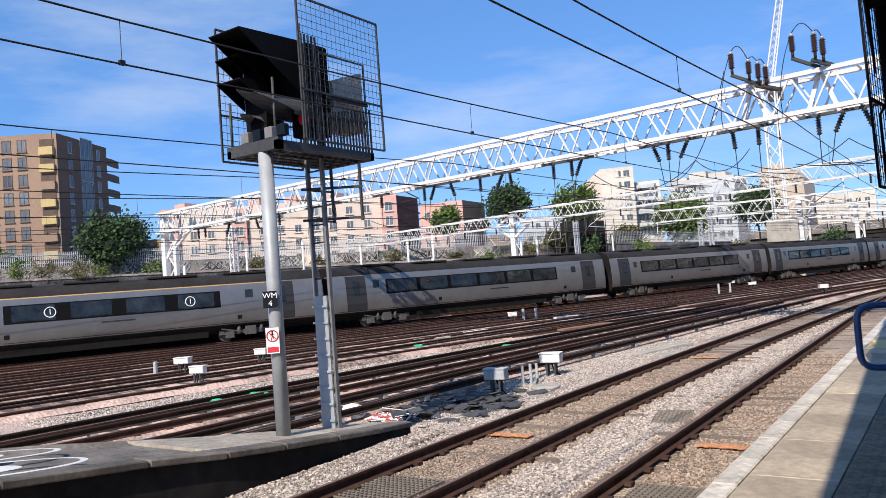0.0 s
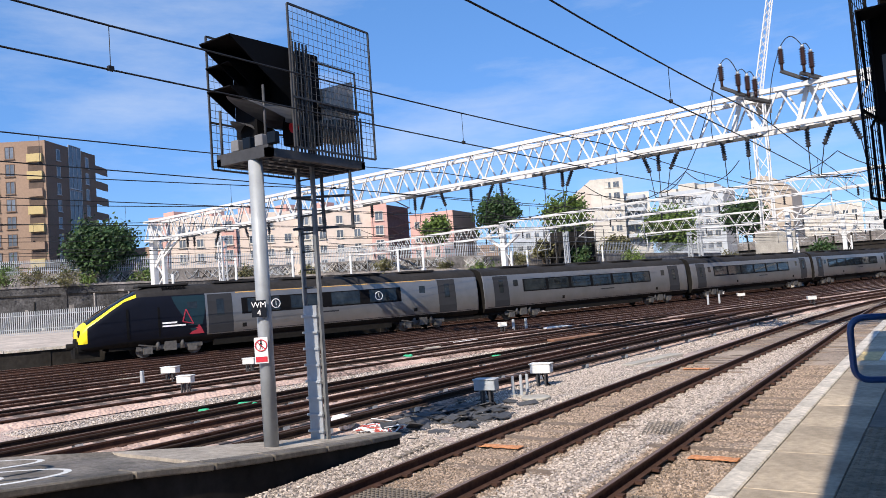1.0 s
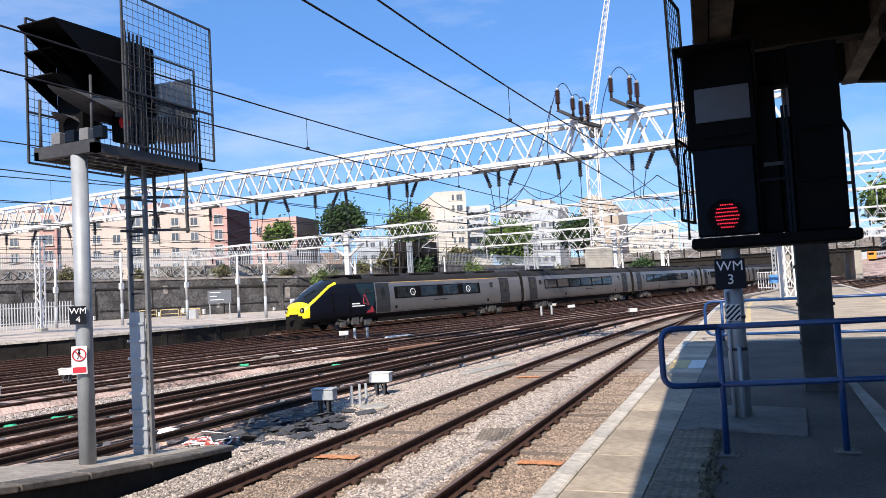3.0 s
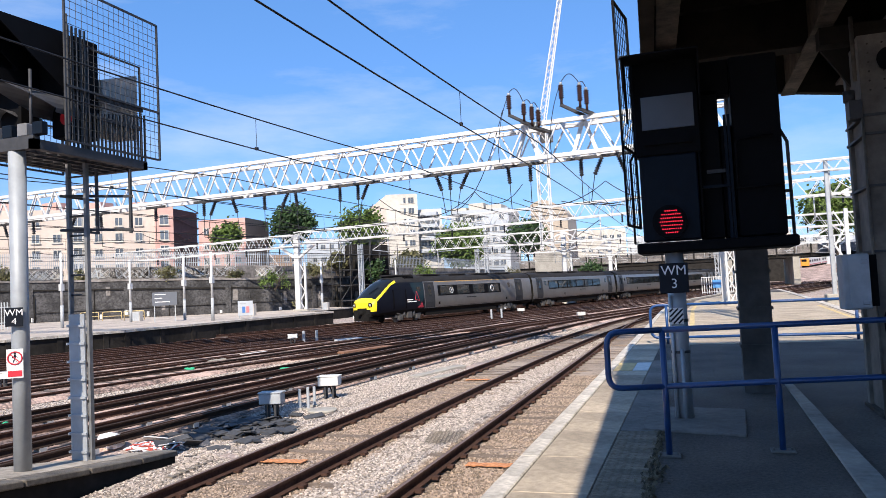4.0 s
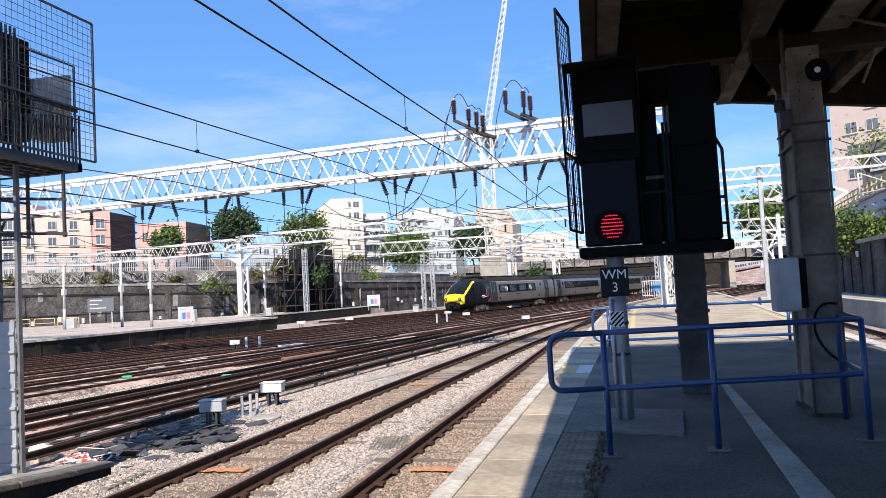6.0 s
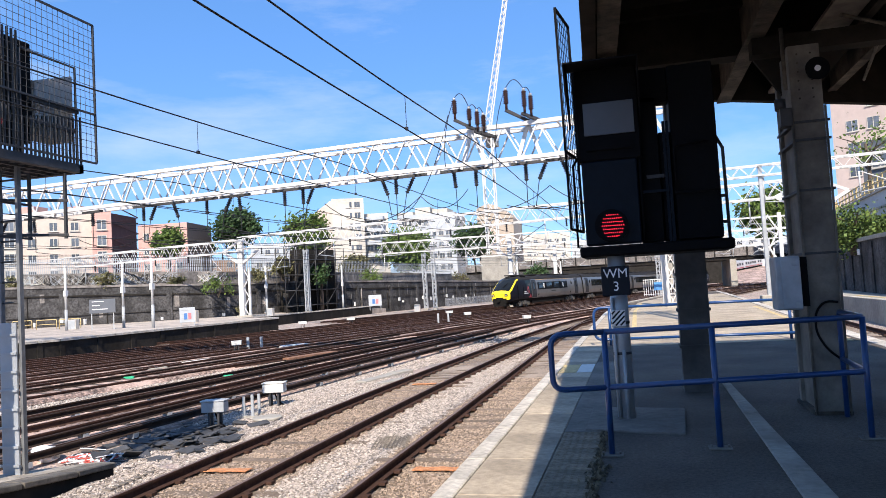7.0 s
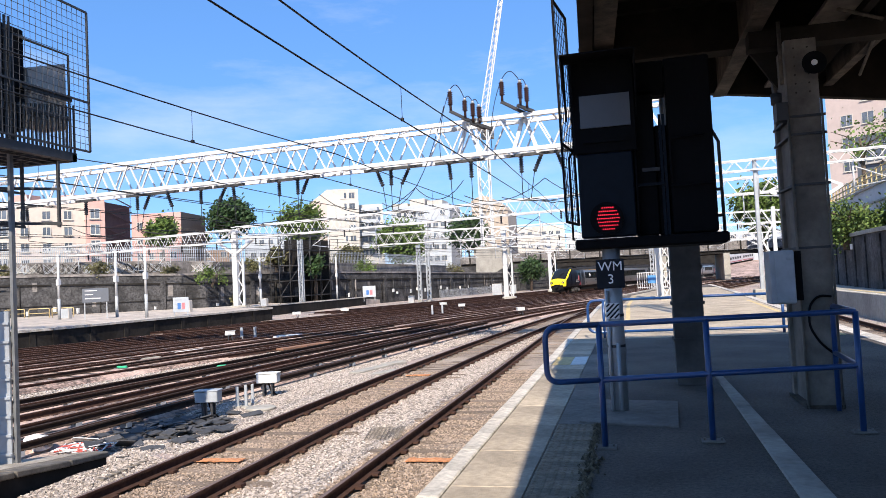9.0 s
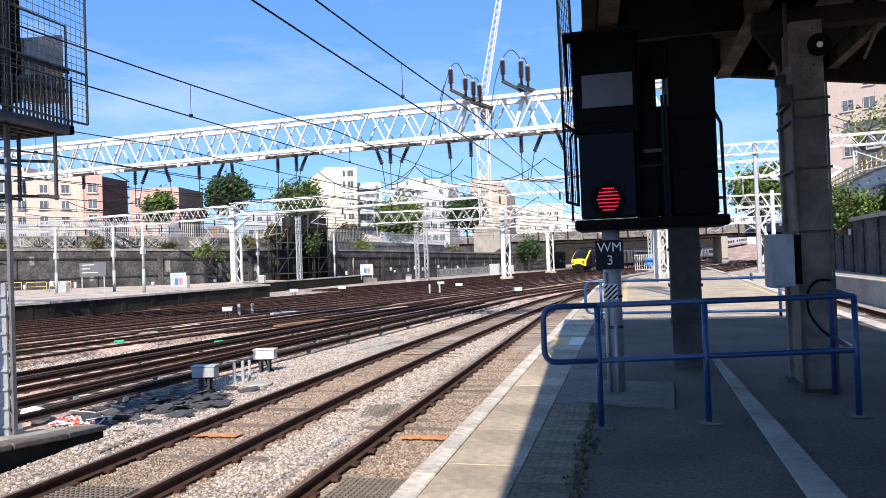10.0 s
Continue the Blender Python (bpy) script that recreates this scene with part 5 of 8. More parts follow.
    lettering("4", 0.108, SIGNWHITE, sg, face @ Matrix.Translation((-0.05, -0.147, 2.36)) @ pose(0, 0, 0, 90))
    bm = bmesh.new()
    tube(bm, [(-0.05 + 0.074 * math.cos(a), -0.147, 1.925 + 0.074 * math.sin(a)) for a in np.linspace(0, 2 * math.pi, 25)], 0.009, 6, caps=False)
    beam(bm, (-0.102, -0.147, 1.977), (0.002, -0.147, 1.873), 0.012)
    o = part("ban_ring", bm, RED, sg, "red ban ring")
    o.matrix_basis = face
    bm = bmesh.new()
    tube(bm, [(-0.05, -0.148, 1.978), (-0.05, -0.151, 1.978)], 0.011, 10)
    beam(bm, (-0.05, -0.149, 1.965), (-0.053, -0.149, 1.92), 0.02, 0.004)
    for p0, p1 in (((-0.053, 1.923), (-0.072, 1.872)), ((-0.05, 1.923), (-0.03, 1.872)), ((-0.05, 1.958), (-0.078, 1.93)), ((-0.05, 1.958), (-0.022, 1.935))):
        beam(bm, (p0[0], -0.149, p0[1]), (p1[0], -0.149, p1[1]), 0.01, 0.004)
    o = part("figure_mark", bm, SIGNBLACK, sg)
    o.matrix_basis = face
    bm = bmesh.new()
    box(bm, -0.125, -0.149, 1.705, 0.025, -0.146, 1.775)
    o = part("red_panel", bm, RED, sg)
    o.matrix_basis = face


tall_signal()


def platform_signal():
    sg = thing("railway_signal", "dark blue-black platform signal showing a red light, with route screen", "signal", "colour light signals")
    x, y = -0.21, 8.95
    bm = bmesh.new()
    tube(bm, [(x, y, PLAT), (x, y, 2.9)], 0.1, 24)
    tube(bm, [(x + 0.02, y - 0.1, PLAT), (x + 0.02, y - 0.1, 1.7)], 0.025, 8)
    tube(bm, [(x - 0.07, y - 0.1, PLAT), (x - 0.07, y - 0.1, 2.3)], 0.018, 8)
    post = part("post", bm, GALV, sg, "galvanised steel post")
    bm = bmesh.new()
    for k in range(3):
        tube(bm, [(x, y, 1.3 + k * 0.35), (x, y, 1.33 + k * 0.35)], 0.108, 24)
    part("strap", bm, DARKSTEEL, post)
    bm = bmesh.new()
    box(bm, -0.6, 8.75, 2.78, 1.08, 9.6, 2.9)
    part("walkway", bm, BLACK, sg, "dark steel walkway", bevel=0.02)
    bm = bmesh.new()
    box(bm, -0.53, 8.9, 2.92, 0.1, 9.15, 3.9)
    head = part("head", bm, SIGBODY, sg, "blue-black signal body", bevel=0.015)
    bm = bmesh.new()
    tube(bm, [(-0.23, 8.895, 3.13), (-0.23, 8.82, 3.13)], 0.19, 28)
    part("lens_ring", bm, BLACK, head)
    bm = bmesh.new()
    for j in range(-3, 4):
        for i in range(-6, 7):
            px, pz = i * 0.024 + (0.012 if j % 2 else 0), j * 0.041
            if px * px + pz * pz < 0.019:
                tube(bm, [(-0.215 + px, 8.822, 3.13 + pz), (-0.215 + px, 8.812, 3.13 + pz)], 0.0068, 6)
    tagged(part("led_cluster", bm, LEDRED, head, "red glowing light points"), kind="stuff")
    bm = bmesh.new()
    box(bm, -0.56, 8.9, 3.9, 0.16, 9.2, 5.0)
    route = part("route_indicator", bm, BLACK, sg, "black route indicator case", bevel=0.015)
    bm = bmesh.new()
    box(bm, -0.47, 8.88, 4.2, 0.1, 8.905, 4.58)
    part("screen", bm, SCREEN, route, "dim grey indicator screen")
    bm = bmesh.new()
    hood(bm, -0.64, 0.18, 8.35, 8.92, 4.3, 4.98)
    part("hood", bm, BLACK, route)
    bm = bmesh.new()
    box(bm, 0.5, 9.0, 2.92, 1.0, 9.5, 4.95)
    part("rear_case", bm, BLACK, sg, "black rear equipment case", bevel=0.015)
    bm = bmesh.new()
    box(bm, 0.1, 9.05, 4.55, 0.5, 9.3, 4.95)
    box(bm, 0.1, 9.05, 2.92, 0.36, 9.3, 4.62)
    box(bm, 0.36, 9.1, 2.92, 0.5, 9.3, 4.2)
    part("junction_case", bm, BLACK, sg, bevel=0.012)
    bm = bmesh.new()
    for xx in (0.42, 0.46):
        beam(bm, (xx, 8.98, 2.9), (xx, 8.98, 4.3), 0.03)
    beam(bm, (0.14, 8.96, 3.5), (0.44, 8.96, 3.5), 0.03)
    part("guide_rail", bm, SIGBODY, sg)
    for pts in [[(xx, 9.1, 2.9), (xx - 0.01, 9.1, 3.95), (xx - 0.09, 9.1, 4.12)] for xx in (0.97, 1.07)] + [[(0.95, 9.1, z), (1.08, 9.1, z)] for z in (3.1, 3.4)]:
        bm = bmesh.new()
        tube(bm, pts, 0.02, 6)
        part("handrail", bm, DARKSTEEL, sg)
    for pts in ([(0.13, 8.93, 2.92), (0.13, 8.93, 4.0)], [(0.52, 8.94, 3.5), (0.52, 8.94, 4.0), (0.9, 8.94, 4.02)], [(0.5, 8.94, 3.46), (0.98, 8.94, 3.46)], [(-0.62, 8.8, 2.9), (-0.62, 8.8, 3.85), (-0.58, 8.95, 3.95)]):
        bm = bmesh.new()
        tube(bm, bend(pts, 0.05) if len(pts) > 2 else pts, 0.014, 6)
        part("guard_bar", bm, BLACK, sg)
    bm = bmesh.new()
    box(bm, 0.2, 9.03, 3.66, 0.4, 9.048, 3.7)
    part("type_plate", bm, DARKSTEEL, sg, "small pale type plate")
    bm = bmesh.new()
    box(bm, -0.46, 8.86, 4.02, 0.06, 8.9, 4.1)
    part("sill_bar", bm, BLACK, route)
    mesh_panel(sg, (-0.66, 8.5, 3.1), (0.09, 0.7, 0), (-0.02, -0.08, 2.5), 7, 24, material=BLACK)
    bm = bmesh.new()
    box(bm, -0.38, 8.70, 2.33, -0.07, 8.72, 2.66)
    part("sign_plate", bm, SIGNBLACK, sg, "black number plate", bevel=0.004)
    lettering("WM", 0.15, SIGNWHITE, sg, Matrix.Translation((-0.222, 8.696, 2.575)) @ pose(0, 0, 0, 90))
    lettering("3", 0.15, SIGNWHITE, sg, Matrix.Translation((-0.222, 8.696, 2.43)) @ pose(0, 0, 0, 90))
    bm = bmesh.new()
    box(bm, -0.30, 8.82, 1.98, -0.15, 8.83, 2.16)
    part("stripe_plate", bm, SIGNWHITE, sg, "small white plate with black diagonal stripes")
    for k in range(5):
        c = -0.09 + k * 0.055
        x0, x1 = max(-0.295, -0.295 - c), min(-0.155, -0.295 + 0.165 - c)
        if x1 > x0 + 0.02:
            bm = bmesh.new()
            beam(bm, (x0, 8.817, 1.988 + (x0 + 0.295) + c), (x1, 8.817, 1.988 + (x1 + 0.295) + c), 0.006, 0.018)
            part("stripe", bm, SIGNBLACK, sg)


platform_signal()


# ---- blue handrails ----
def barrier():
    b = thing("handrail_barrier", "blue painted tubular steel handrail on the platform", "handrail", "blue handrails")

    def at(x, z):
        return (x, 7.08 + (x + 0.32) * 0.285, z)
    zt, zl = 2.035, 1.53
    bm = bmesh.new()
    top = bend([at(-0.32, zt), at(-0.80, zt), at(-0.80, zl), at(-0.32, zl)], 0.12)
    tube(bm, top, 0.027, 12)
    part("end_loop", bm, BLUEPAINT, b)
    bm = bmesh.new()
    tube(bm, bend([at(-0.32, zt), at(2.0, zt), (2.07, 8.86, zt), (2.07, 8.86, PLAT)], 0.08), 0.027, 12)
    part("top_rail", bm, BLUEPAINT, b)
    bm = bmesh.new()
    tube(bm, bend([at(-0.32, zl), at(2.0, zl), (2.07, 8.86, zl)], 0.06), 0.027, 12)
    part("lower_rail", bm, BLUEPAINT, b)
    for x in (-0.32, 0.64, 2.0):
        px, py, _ = at(x, 0)
        bm = bmesh.new()
        tube(bm, [(px, py, PLAT), (px, py, zt)], 0.028, 12)
        post = part("post", bm, BLUEPAINT, b)
        bm = bmesh.new()
        box(bm, px - 0.1, py - 0.08, PLAT, px + 0.1, py + 0.08, PLAT + 0.014)
        for q in (-0.075, 0.075):
            tube(bm, [(px + q, py, PLAT + 0.01), (px + q, py, PLAT + 0.035)], 0.012, 6)
        part("base_plate", bm, WORN, post, "bolted grey base plate")


barrier()


def far_barrier():
    b = thing("handrail_barrier", "blue painted tubular handrail across the far platform stretch", "handrail", "blue handrails")
    zt, zl, y = 1.84, 1.06, 19.0
    bm = bmesh.new()
    tube(bm, bend([(0.5, y, zt), (-1.08, y, zt), (-1.08, y, zl), (0.5, y, zl)], 0.2), 0.035, 10)
    part("end_loop", bm, BLUEPAINT, b)
    for name, z in (("top_rail", zt), ("lower_rail", zl)):
        bm = bmesh.new()
        tube(bm, [(0.5, y, z), (3.5, y - 0.1, z)], 0.035, 10)
        part(name, bm, BLUEPAINT, b)
    for x in (-0.7, 1.4, 3.4):
        bm = bmesh.new()
        tube(bm, [(x, y, PLAT), (x, y, zt)], 0.035, 10)
        part("post", bm, BLUEPAINT, b)


far_barrier()


# ---- canopy and columns ----
def canopy():
    c = tagged(new("canopy"), "underside of an old riveted steel platform canopy, coloured dark for its shade", "canopy", kind="structure")

    def left(y):
        return 0.04 - 0.05 * (y - 0.5)
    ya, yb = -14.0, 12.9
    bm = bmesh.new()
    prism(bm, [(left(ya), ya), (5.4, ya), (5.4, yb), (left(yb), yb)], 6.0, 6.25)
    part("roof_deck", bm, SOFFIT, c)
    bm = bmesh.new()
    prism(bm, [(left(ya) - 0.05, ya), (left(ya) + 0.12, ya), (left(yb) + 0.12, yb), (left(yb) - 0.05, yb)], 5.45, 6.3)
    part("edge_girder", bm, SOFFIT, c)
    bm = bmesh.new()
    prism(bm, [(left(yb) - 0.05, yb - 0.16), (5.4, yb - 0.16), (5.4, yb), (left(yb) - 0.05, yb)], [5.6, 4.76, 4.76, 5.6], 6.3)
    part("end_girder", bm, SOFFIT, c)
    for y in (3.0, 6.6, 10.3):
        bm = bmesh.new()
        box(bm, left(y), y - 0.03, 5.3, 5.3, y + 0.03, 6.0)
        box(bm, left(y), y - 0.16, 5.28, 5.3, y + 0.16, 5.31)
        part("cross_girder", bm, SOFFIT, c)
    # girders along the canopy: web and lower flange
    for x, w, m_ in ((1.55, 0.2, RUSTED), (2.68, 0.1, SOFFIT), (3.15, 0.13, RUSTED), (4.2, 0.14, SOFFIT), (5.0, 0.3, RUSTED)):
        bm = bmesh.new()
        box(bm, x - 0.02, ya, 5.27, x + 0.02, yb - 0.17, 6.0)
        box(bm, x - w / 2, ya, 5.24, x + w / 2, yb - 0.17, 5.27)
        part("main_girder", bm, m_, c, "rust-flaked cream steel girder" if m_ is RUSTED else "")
    bm = bmesh.new()
    box(bm, 2.22, ya, 5.3, 2.6, yb - 0.2, 5.34)
    part("soffit_board", bm, CREAMSTEEL, c, "cream painted soffit board")
    bm = bmesh.new()
    prism(bm, [(left(ya) + 0.14, ya), (left(ya) + 0.4, ya), (left(yb - 0.2) + 0.4, yb - 0.2), (left(yb - 0.2) + 0.14, yb - 0.2)], 5.5, 5.53)
    part("edge_flange", bm, RUSTED, c, "rust-flaked flange of the edge girder")
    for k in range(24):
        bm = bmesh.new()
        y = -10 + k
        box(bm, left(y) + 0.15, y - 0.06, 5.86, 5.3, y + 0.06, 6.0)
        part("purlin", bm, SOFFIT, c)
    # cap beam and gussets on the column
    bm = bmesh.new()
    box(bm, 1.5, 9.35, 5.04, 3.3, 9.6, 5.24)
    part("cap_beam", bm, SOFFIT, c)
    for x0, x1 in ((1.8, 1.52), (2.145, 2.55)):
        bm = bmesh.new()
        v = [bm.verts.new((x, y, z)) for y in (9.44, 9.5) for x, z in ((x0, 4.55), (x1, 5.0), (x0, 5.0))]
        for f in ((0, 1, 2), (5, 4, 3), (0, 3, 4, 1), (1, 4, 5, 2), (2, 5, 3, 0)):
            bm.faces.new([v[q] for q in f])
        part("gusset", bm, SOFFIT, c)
    for pts in ([(-0.3, 6.5, 5.25), (0.1, 7.2, 5.15), (3.6, 8.6, 5.22)], [(-0.35, 6.2, 5.5), (-0.3, 6.5, 5.25)], [(1.75, 8.96, 5.2), (1.75, 8.96, 4.5)], [(2.3, 8.7, 5.18), (2.9, 9.3, 5.2), (3.4, 12.0, 5.2)]):
        bm = bmesh.new()
        tube(bm, pts, 0.022, 8)
        part("conduit", bm, RUSTED, c)
    # main column: plated front and back flanges with a recessed web at the side
    bm = bmesh.new()
    box(bm, 1.81, 9.02, PLAT, 2.135, 9.06, 5.0)
    part("column", bm, CREAMSTEEL, c, "grey-cream riveted steel column")
    for x0, y0, x1, y1 in ((1.81, 9.86, 2.135, 9.9), (1.85, 9.06, 1.87, 9.86), (2.075, 9.06, 2.095, 9.86), (1.81, 9.06, 1.85, 9.14), (1.81, 9.78, 1.85, 9.86)):
        bm = bmesh.new()
        box(bm, x0, y0, PLAT, x1, y1, 5.0)
        part("column_plate", bm, CREAMSTEEL, c)
    bm = bmesh.new()
    box(bm, 1.78, 8.99, PLAT - 0.02, 2.165, 9.93, PLAT + 0.035)
    part("column_foot", bm, RUSTED, c, "rusty cast column foot")
    for x in (1.8, 2.145):
        bm = bmesh.new()
        tube(bm, [(x, 9.0, PLAT), (x, 9.0, 4.3)], 0.014, 8)
        part("conduit", bm, CREAMSTEEL, c)
    for z in (2.66, 3.36, 3.92, 4.12):
        bm = bmesh.new()
        box(bm, 1.795, 8.995, z, 2.15, 9.915, z + 0.026)
        tube(bm, [(2.145, 9.0, z + 0.013), (2.18, 9.0, z + 0.013)], 0.016, 6)
        part("band", bm, DARKSTEEL, c, "dark clamp band")
    for k in range(6):
        for q in (1.9, 2.04):
            bm = bmesh.new()
            tube(bm, [(q, 9.03, 4.4 + k * 0.1), (q, 9.012, 4.4 + k * 0.1)], 0.011, 6)
            part("rivet", bm, RUSTED, c)
    bm = bmesh.new()
    box(bm, 1.68, 8.98, 4.1, 1.8, 9.16, 4.3)
    tube(bm, [(1.7, 9.07, 4.3), (1.7, 9.07, 4.42)], 0.06, 12)
    part("flood_lamp", bm, DARKSTEEL, c, "small grey lamp unit on the column")
    bm = bmesh.new()
    box(bm, 0.54, 10.9, PLAT, 0.94, 11.25, 5.4)
    for k in range(8):
        box(bm, 0.52, 10.88, PLAT + 0.1 + k * 0.5, 0.96, 11.27, PLAT + 0.14 + k * 0.5)
    part("column", bm, mat("weathered_plate", (0.12, 0.112, 0.105), 0.8, var=0.35, scale=5, stain=0.5, sscale=1.5), c, "dark plated column with weathered joints")


canopy()

cab = thing("wall_cabinet", "pale grey electrical cabinet fixed to the column", "cabinet")
bm = bmesh.new()
box(bm, 1.475, 8.86, 2.07, 1.73, 9.2, 2.655)
part("case", bm, GREYBOX, cab, bevel=0.012)
bm = bmesh.new()
box(bm, 1.53, 8.845, 2.085, 1.725, 8.86, 2.64)
door = part("door", bm, GREYBOX, cab, bevel=0.006)
for z in (2.14, 2.57):
    bm = bmesh.new()
    box(bm, 1.64, 8.832, z - 0.022, 1.71, 8.846, z + 0.022)
    part("hinge", bm, GREYBOX, door, bevel=0.008)
bm = bmesh.new()
box(bm, 1.73, 8.94, 2.1, 1.815, 9.12, 2.64)
part("bracket", bm, BLACK, cab, "dark fixing bracket behind the cabinet")
bm = bmesh.new()
tube(bm, bend([(2.1, 8.985, 2.13), (1.96, 8.97, 2.15), (1.86, 8.97, 2.02), (1.86, 8.97, 1.8), (1.96, 8.97, 1.62), (2.1, 8.985, 1.5)], 0.08), 0.013, 8)
part("cable", bm, BLACK, cab)
horn_speaker = thing("loudspeaker", "dark round horn loudspeaker under the canopy", "loudspeaker")
bm = bmesh.new()
tube(bm, [(2.05, 9.02, 4.66), (2.05, 8.9, 4.66), (2.05, 8.78, 4.66)], 0.11, 20, radii=[0.055, 0.072, 0.125])
part("horn", bm, BLACK, horn_speaker)
bm = bmesh.new()
tube(bm, [(2.05, 8.8, 4.66), (2.05, 8.77, 4.66)], 0.032, 14)
part("driver", bm, SIGNWHITE, horn_speaker)


# ---- overhead wires ----
def overhead_line(line, y0, y1, label="thin black overhead contact wire with droppers over a track"):
    p = np.array(line)
    o = thing("overhead_wire", label, "wire", "overhead wires")
    ys = np.arange(y0, y1, 1.75)
    xs = np.interp(ys, p[:, 1], p[:, 0])
    span = 26.0

    def sag(y):
        f = ((y + 9.0) % span) / span
        return 5.67 - 0.45 * 4 * f * (1 - f) * 0.45
    for name, zz, r in (("contact_wire", lambda y: 5.0, 0.011), ("catenary_wire", sag, 0.012)):
        bm = bmesh.new()
        tube(bm, [(x, y, zz(y)) for x, y in zip(xs, ys)], r, 5)
        part(name, bm, WIRE, o)
    for y in np.arange(y0 + 5, min(y1, 70), 6.5):
        x = float(np.interp(y, p[:, 1], p[:, 0]))
        bm = bmesh.new()
        tube(bm, [(x, y, 5.0), (x, y, sag(y))], 0.005, 4)
        box(bm, x - 0.02, y - 0.03, 4.99, x + 0.02, y + 0.03, 5.04)
        part("dropper", bm, WIRE, o)


overhead_line([(x + curve_at([(-20, -0.5), (5.5, -0.36), (8.4, -0.325), (11.7, -0.24), (14.4, -0.16), (27, 0.05)], y), y) for x, y in LANE1], -20, 150)
overhead_line([(x + curve_at([(-20, -0.95), (4, -0.82), (8.8, -0.7), (14.6, -0.53), (27, -0.2)], y), y) for x, y in lane(0.0)], -20, 150)
for u in (0.155, 0.255, 0.385, 0.53, 0.68, 0.875, 1.0):
    overhead_line(lane(u), -18, 150)
# slack jumpers and pull-off wires below the first gantry
for x0, x1, z0, z1, s in ((-12.4, -8.1, 6.4, 6.3, 0.9), (-8.1, -6.1, 6.3, 6.4, 0.6), (-6.1, -2.9, 5.8, 6.2, 0.5), (-2.9, 1.0, 6.2, 6.0, 0.8), (-17.4, -12.4, 5.9, 6.1, 0.6), (-4.6, -1.5, 5.6, 5.5, 0.2), (-25.6, -21.4, 5.9, 5.9, 0.5), (-6.75, -9.6, 9.4, 5.8, 1.4)):
    o = thing("jumper_cable", "slack dark jumper cable hung from the gantry", "cable", "jumper cables")
    bm = bmesh.new()
    tube(bm, [(x0 + (x1 - x0) * k / 14, on_g1(x0 + (x1 - x0) * k / 14) - 0.2, z0 + (z1 - z0) * k / 14 - s * 4 * (k / 14) * (1 - k / 14)) for k in range(15)], 0.016, 5)
    part("cable", bm, WIRE, o)


# ---- trackside cabinets and clutter ----
def location_box(x, y, w, h, leg, material, turn=0.0, label="pale trackside equipment box on steel legs"):
    b = thing("trackside_box", label, "equipment box", "trackside boxes", (x, y, -0.2), turn)
    bm = bmesh.new()
    box(bm, -w / 2, -w * 0.3, leg, w / 2, w * 0.3, leg + h)
    part("case", bm, material, b, bevel=0.015)
    bm = bmesh.new()
    box(bm, -w / 2 - 0.02, -w * 0.33, leg + h, w / 2 + 0.02, w * 0.33, leg + h + 0.03)
    part("lid", bm, material, b, bevel=0.008)
    for q in (-0.12, 0.12):
        for r in (-0.08, 0.08):
            bm = bmesh.new()
            beam(bm, (q * w / 0.6, r, -0.12), (q * w / 0.6, r, leg), 0.045)
            part("leg", bm, DARKSTEEL, b)
    bm = bmesh.new()
    tube(bm, [(0.0, 0.0, leg), (0.05, 0.02, leg * 0.4), (0.25, 0.1, -0.05)], 0.02, 6)
    part("cable", bm, BLACK, b)


location_box(-9.02, 14.68, 0.5, 0.23, 0.36, GREYBOX, 10, "blue-grey trackside equipment box on dark legs")
location_box(-9.17, 17.75, 0.54, 0.23, 0.34, WHITEPAINT, 10, "white trackside equipment box on steel legs")
for x, y, w in ((-23.3, 16.72, 0.85), (-19.61, 14.58, 0.7), (-22.1, 19.3, 0.7), (-20.8, 36.2, 0.75), (-14.6, 65, 0.9), (-7.5, 52, 0.8), (-29, 62, 1.1), (-26, 66, 1.1), (-18, 72, 1.0)):
    location_box(x, y, w * 0.66, 0.2, 0.42, WHITEPAINT, 25)
for x, y, h in ((-23.9, 16.0, 0.6), (-20.9, 37.6, 0.75), (-20.2, 37.8, 0.75), (-15.4, 57.9, 0.9), (-14.8, 58.8, 0.9), (-9.1, 16.05, 0.5), (-8.85, 16.0, 0.55), (-8.95, 16.5, 0.5)):
    b = thing("marker_post", "short pale grey trackside post", "post", "trackside posts", (x, y, -0.22))
    bm = bmesh.new()
    q = 0.035 if y < 17 and x > -12 else 0.07
    box(bm, -q, -q * 0.7, -0.1, q, q * 0.7, h)
    part("stem", bm, GREYBOX, b, bevel=0.012)
    bm = bmesh.new()
    box(bm, -0.1, -0.08, -0.1, 0.1, 0.08, 0.06)
    part("foot", bm, CONCRETE, b)
for x, y, lx, ly, h, r in ((-19.6, 30.4, 1.5, 0.45, 0.22, 62), (-20.0, 27.4, 1.7, 0.5, 0.2, 62), (-18.4, 38.1, 1.6, 0.5, 0.25, 62), (-8.2, 23.0, 2.2, 0.4, 0.1, 78), (-36, 19.7, 1.6, 0.4, 0.15, 60), (-27.3, 17.2, 1.8, 0.4, 0.15, 60), (-7.9, 24.3, 0.9, 0.45, 0.12, 70), (-7.4, 22.0, 1.2, 0.35, 0.1, 70)):
    b = thing("concrete_slab", "pale concrete slab lying in the ballast", "slab", "loose slabs", (x, y, -0.24), r)
    bm = bmesh.new()
    box(bm, -lx / 2, -ly / 2, 0, lx / 2, ly / 2, h)
    part("block", bm, WHITEPAINT if h > 0.2 else CONCRETE, b, bevel=0.02)
b = thing("wooden_plank", "brown timber plank walkway between the rails", "plank", "", (-14.7, 31.9, -0.16), -20)
bm = bmesh.new()
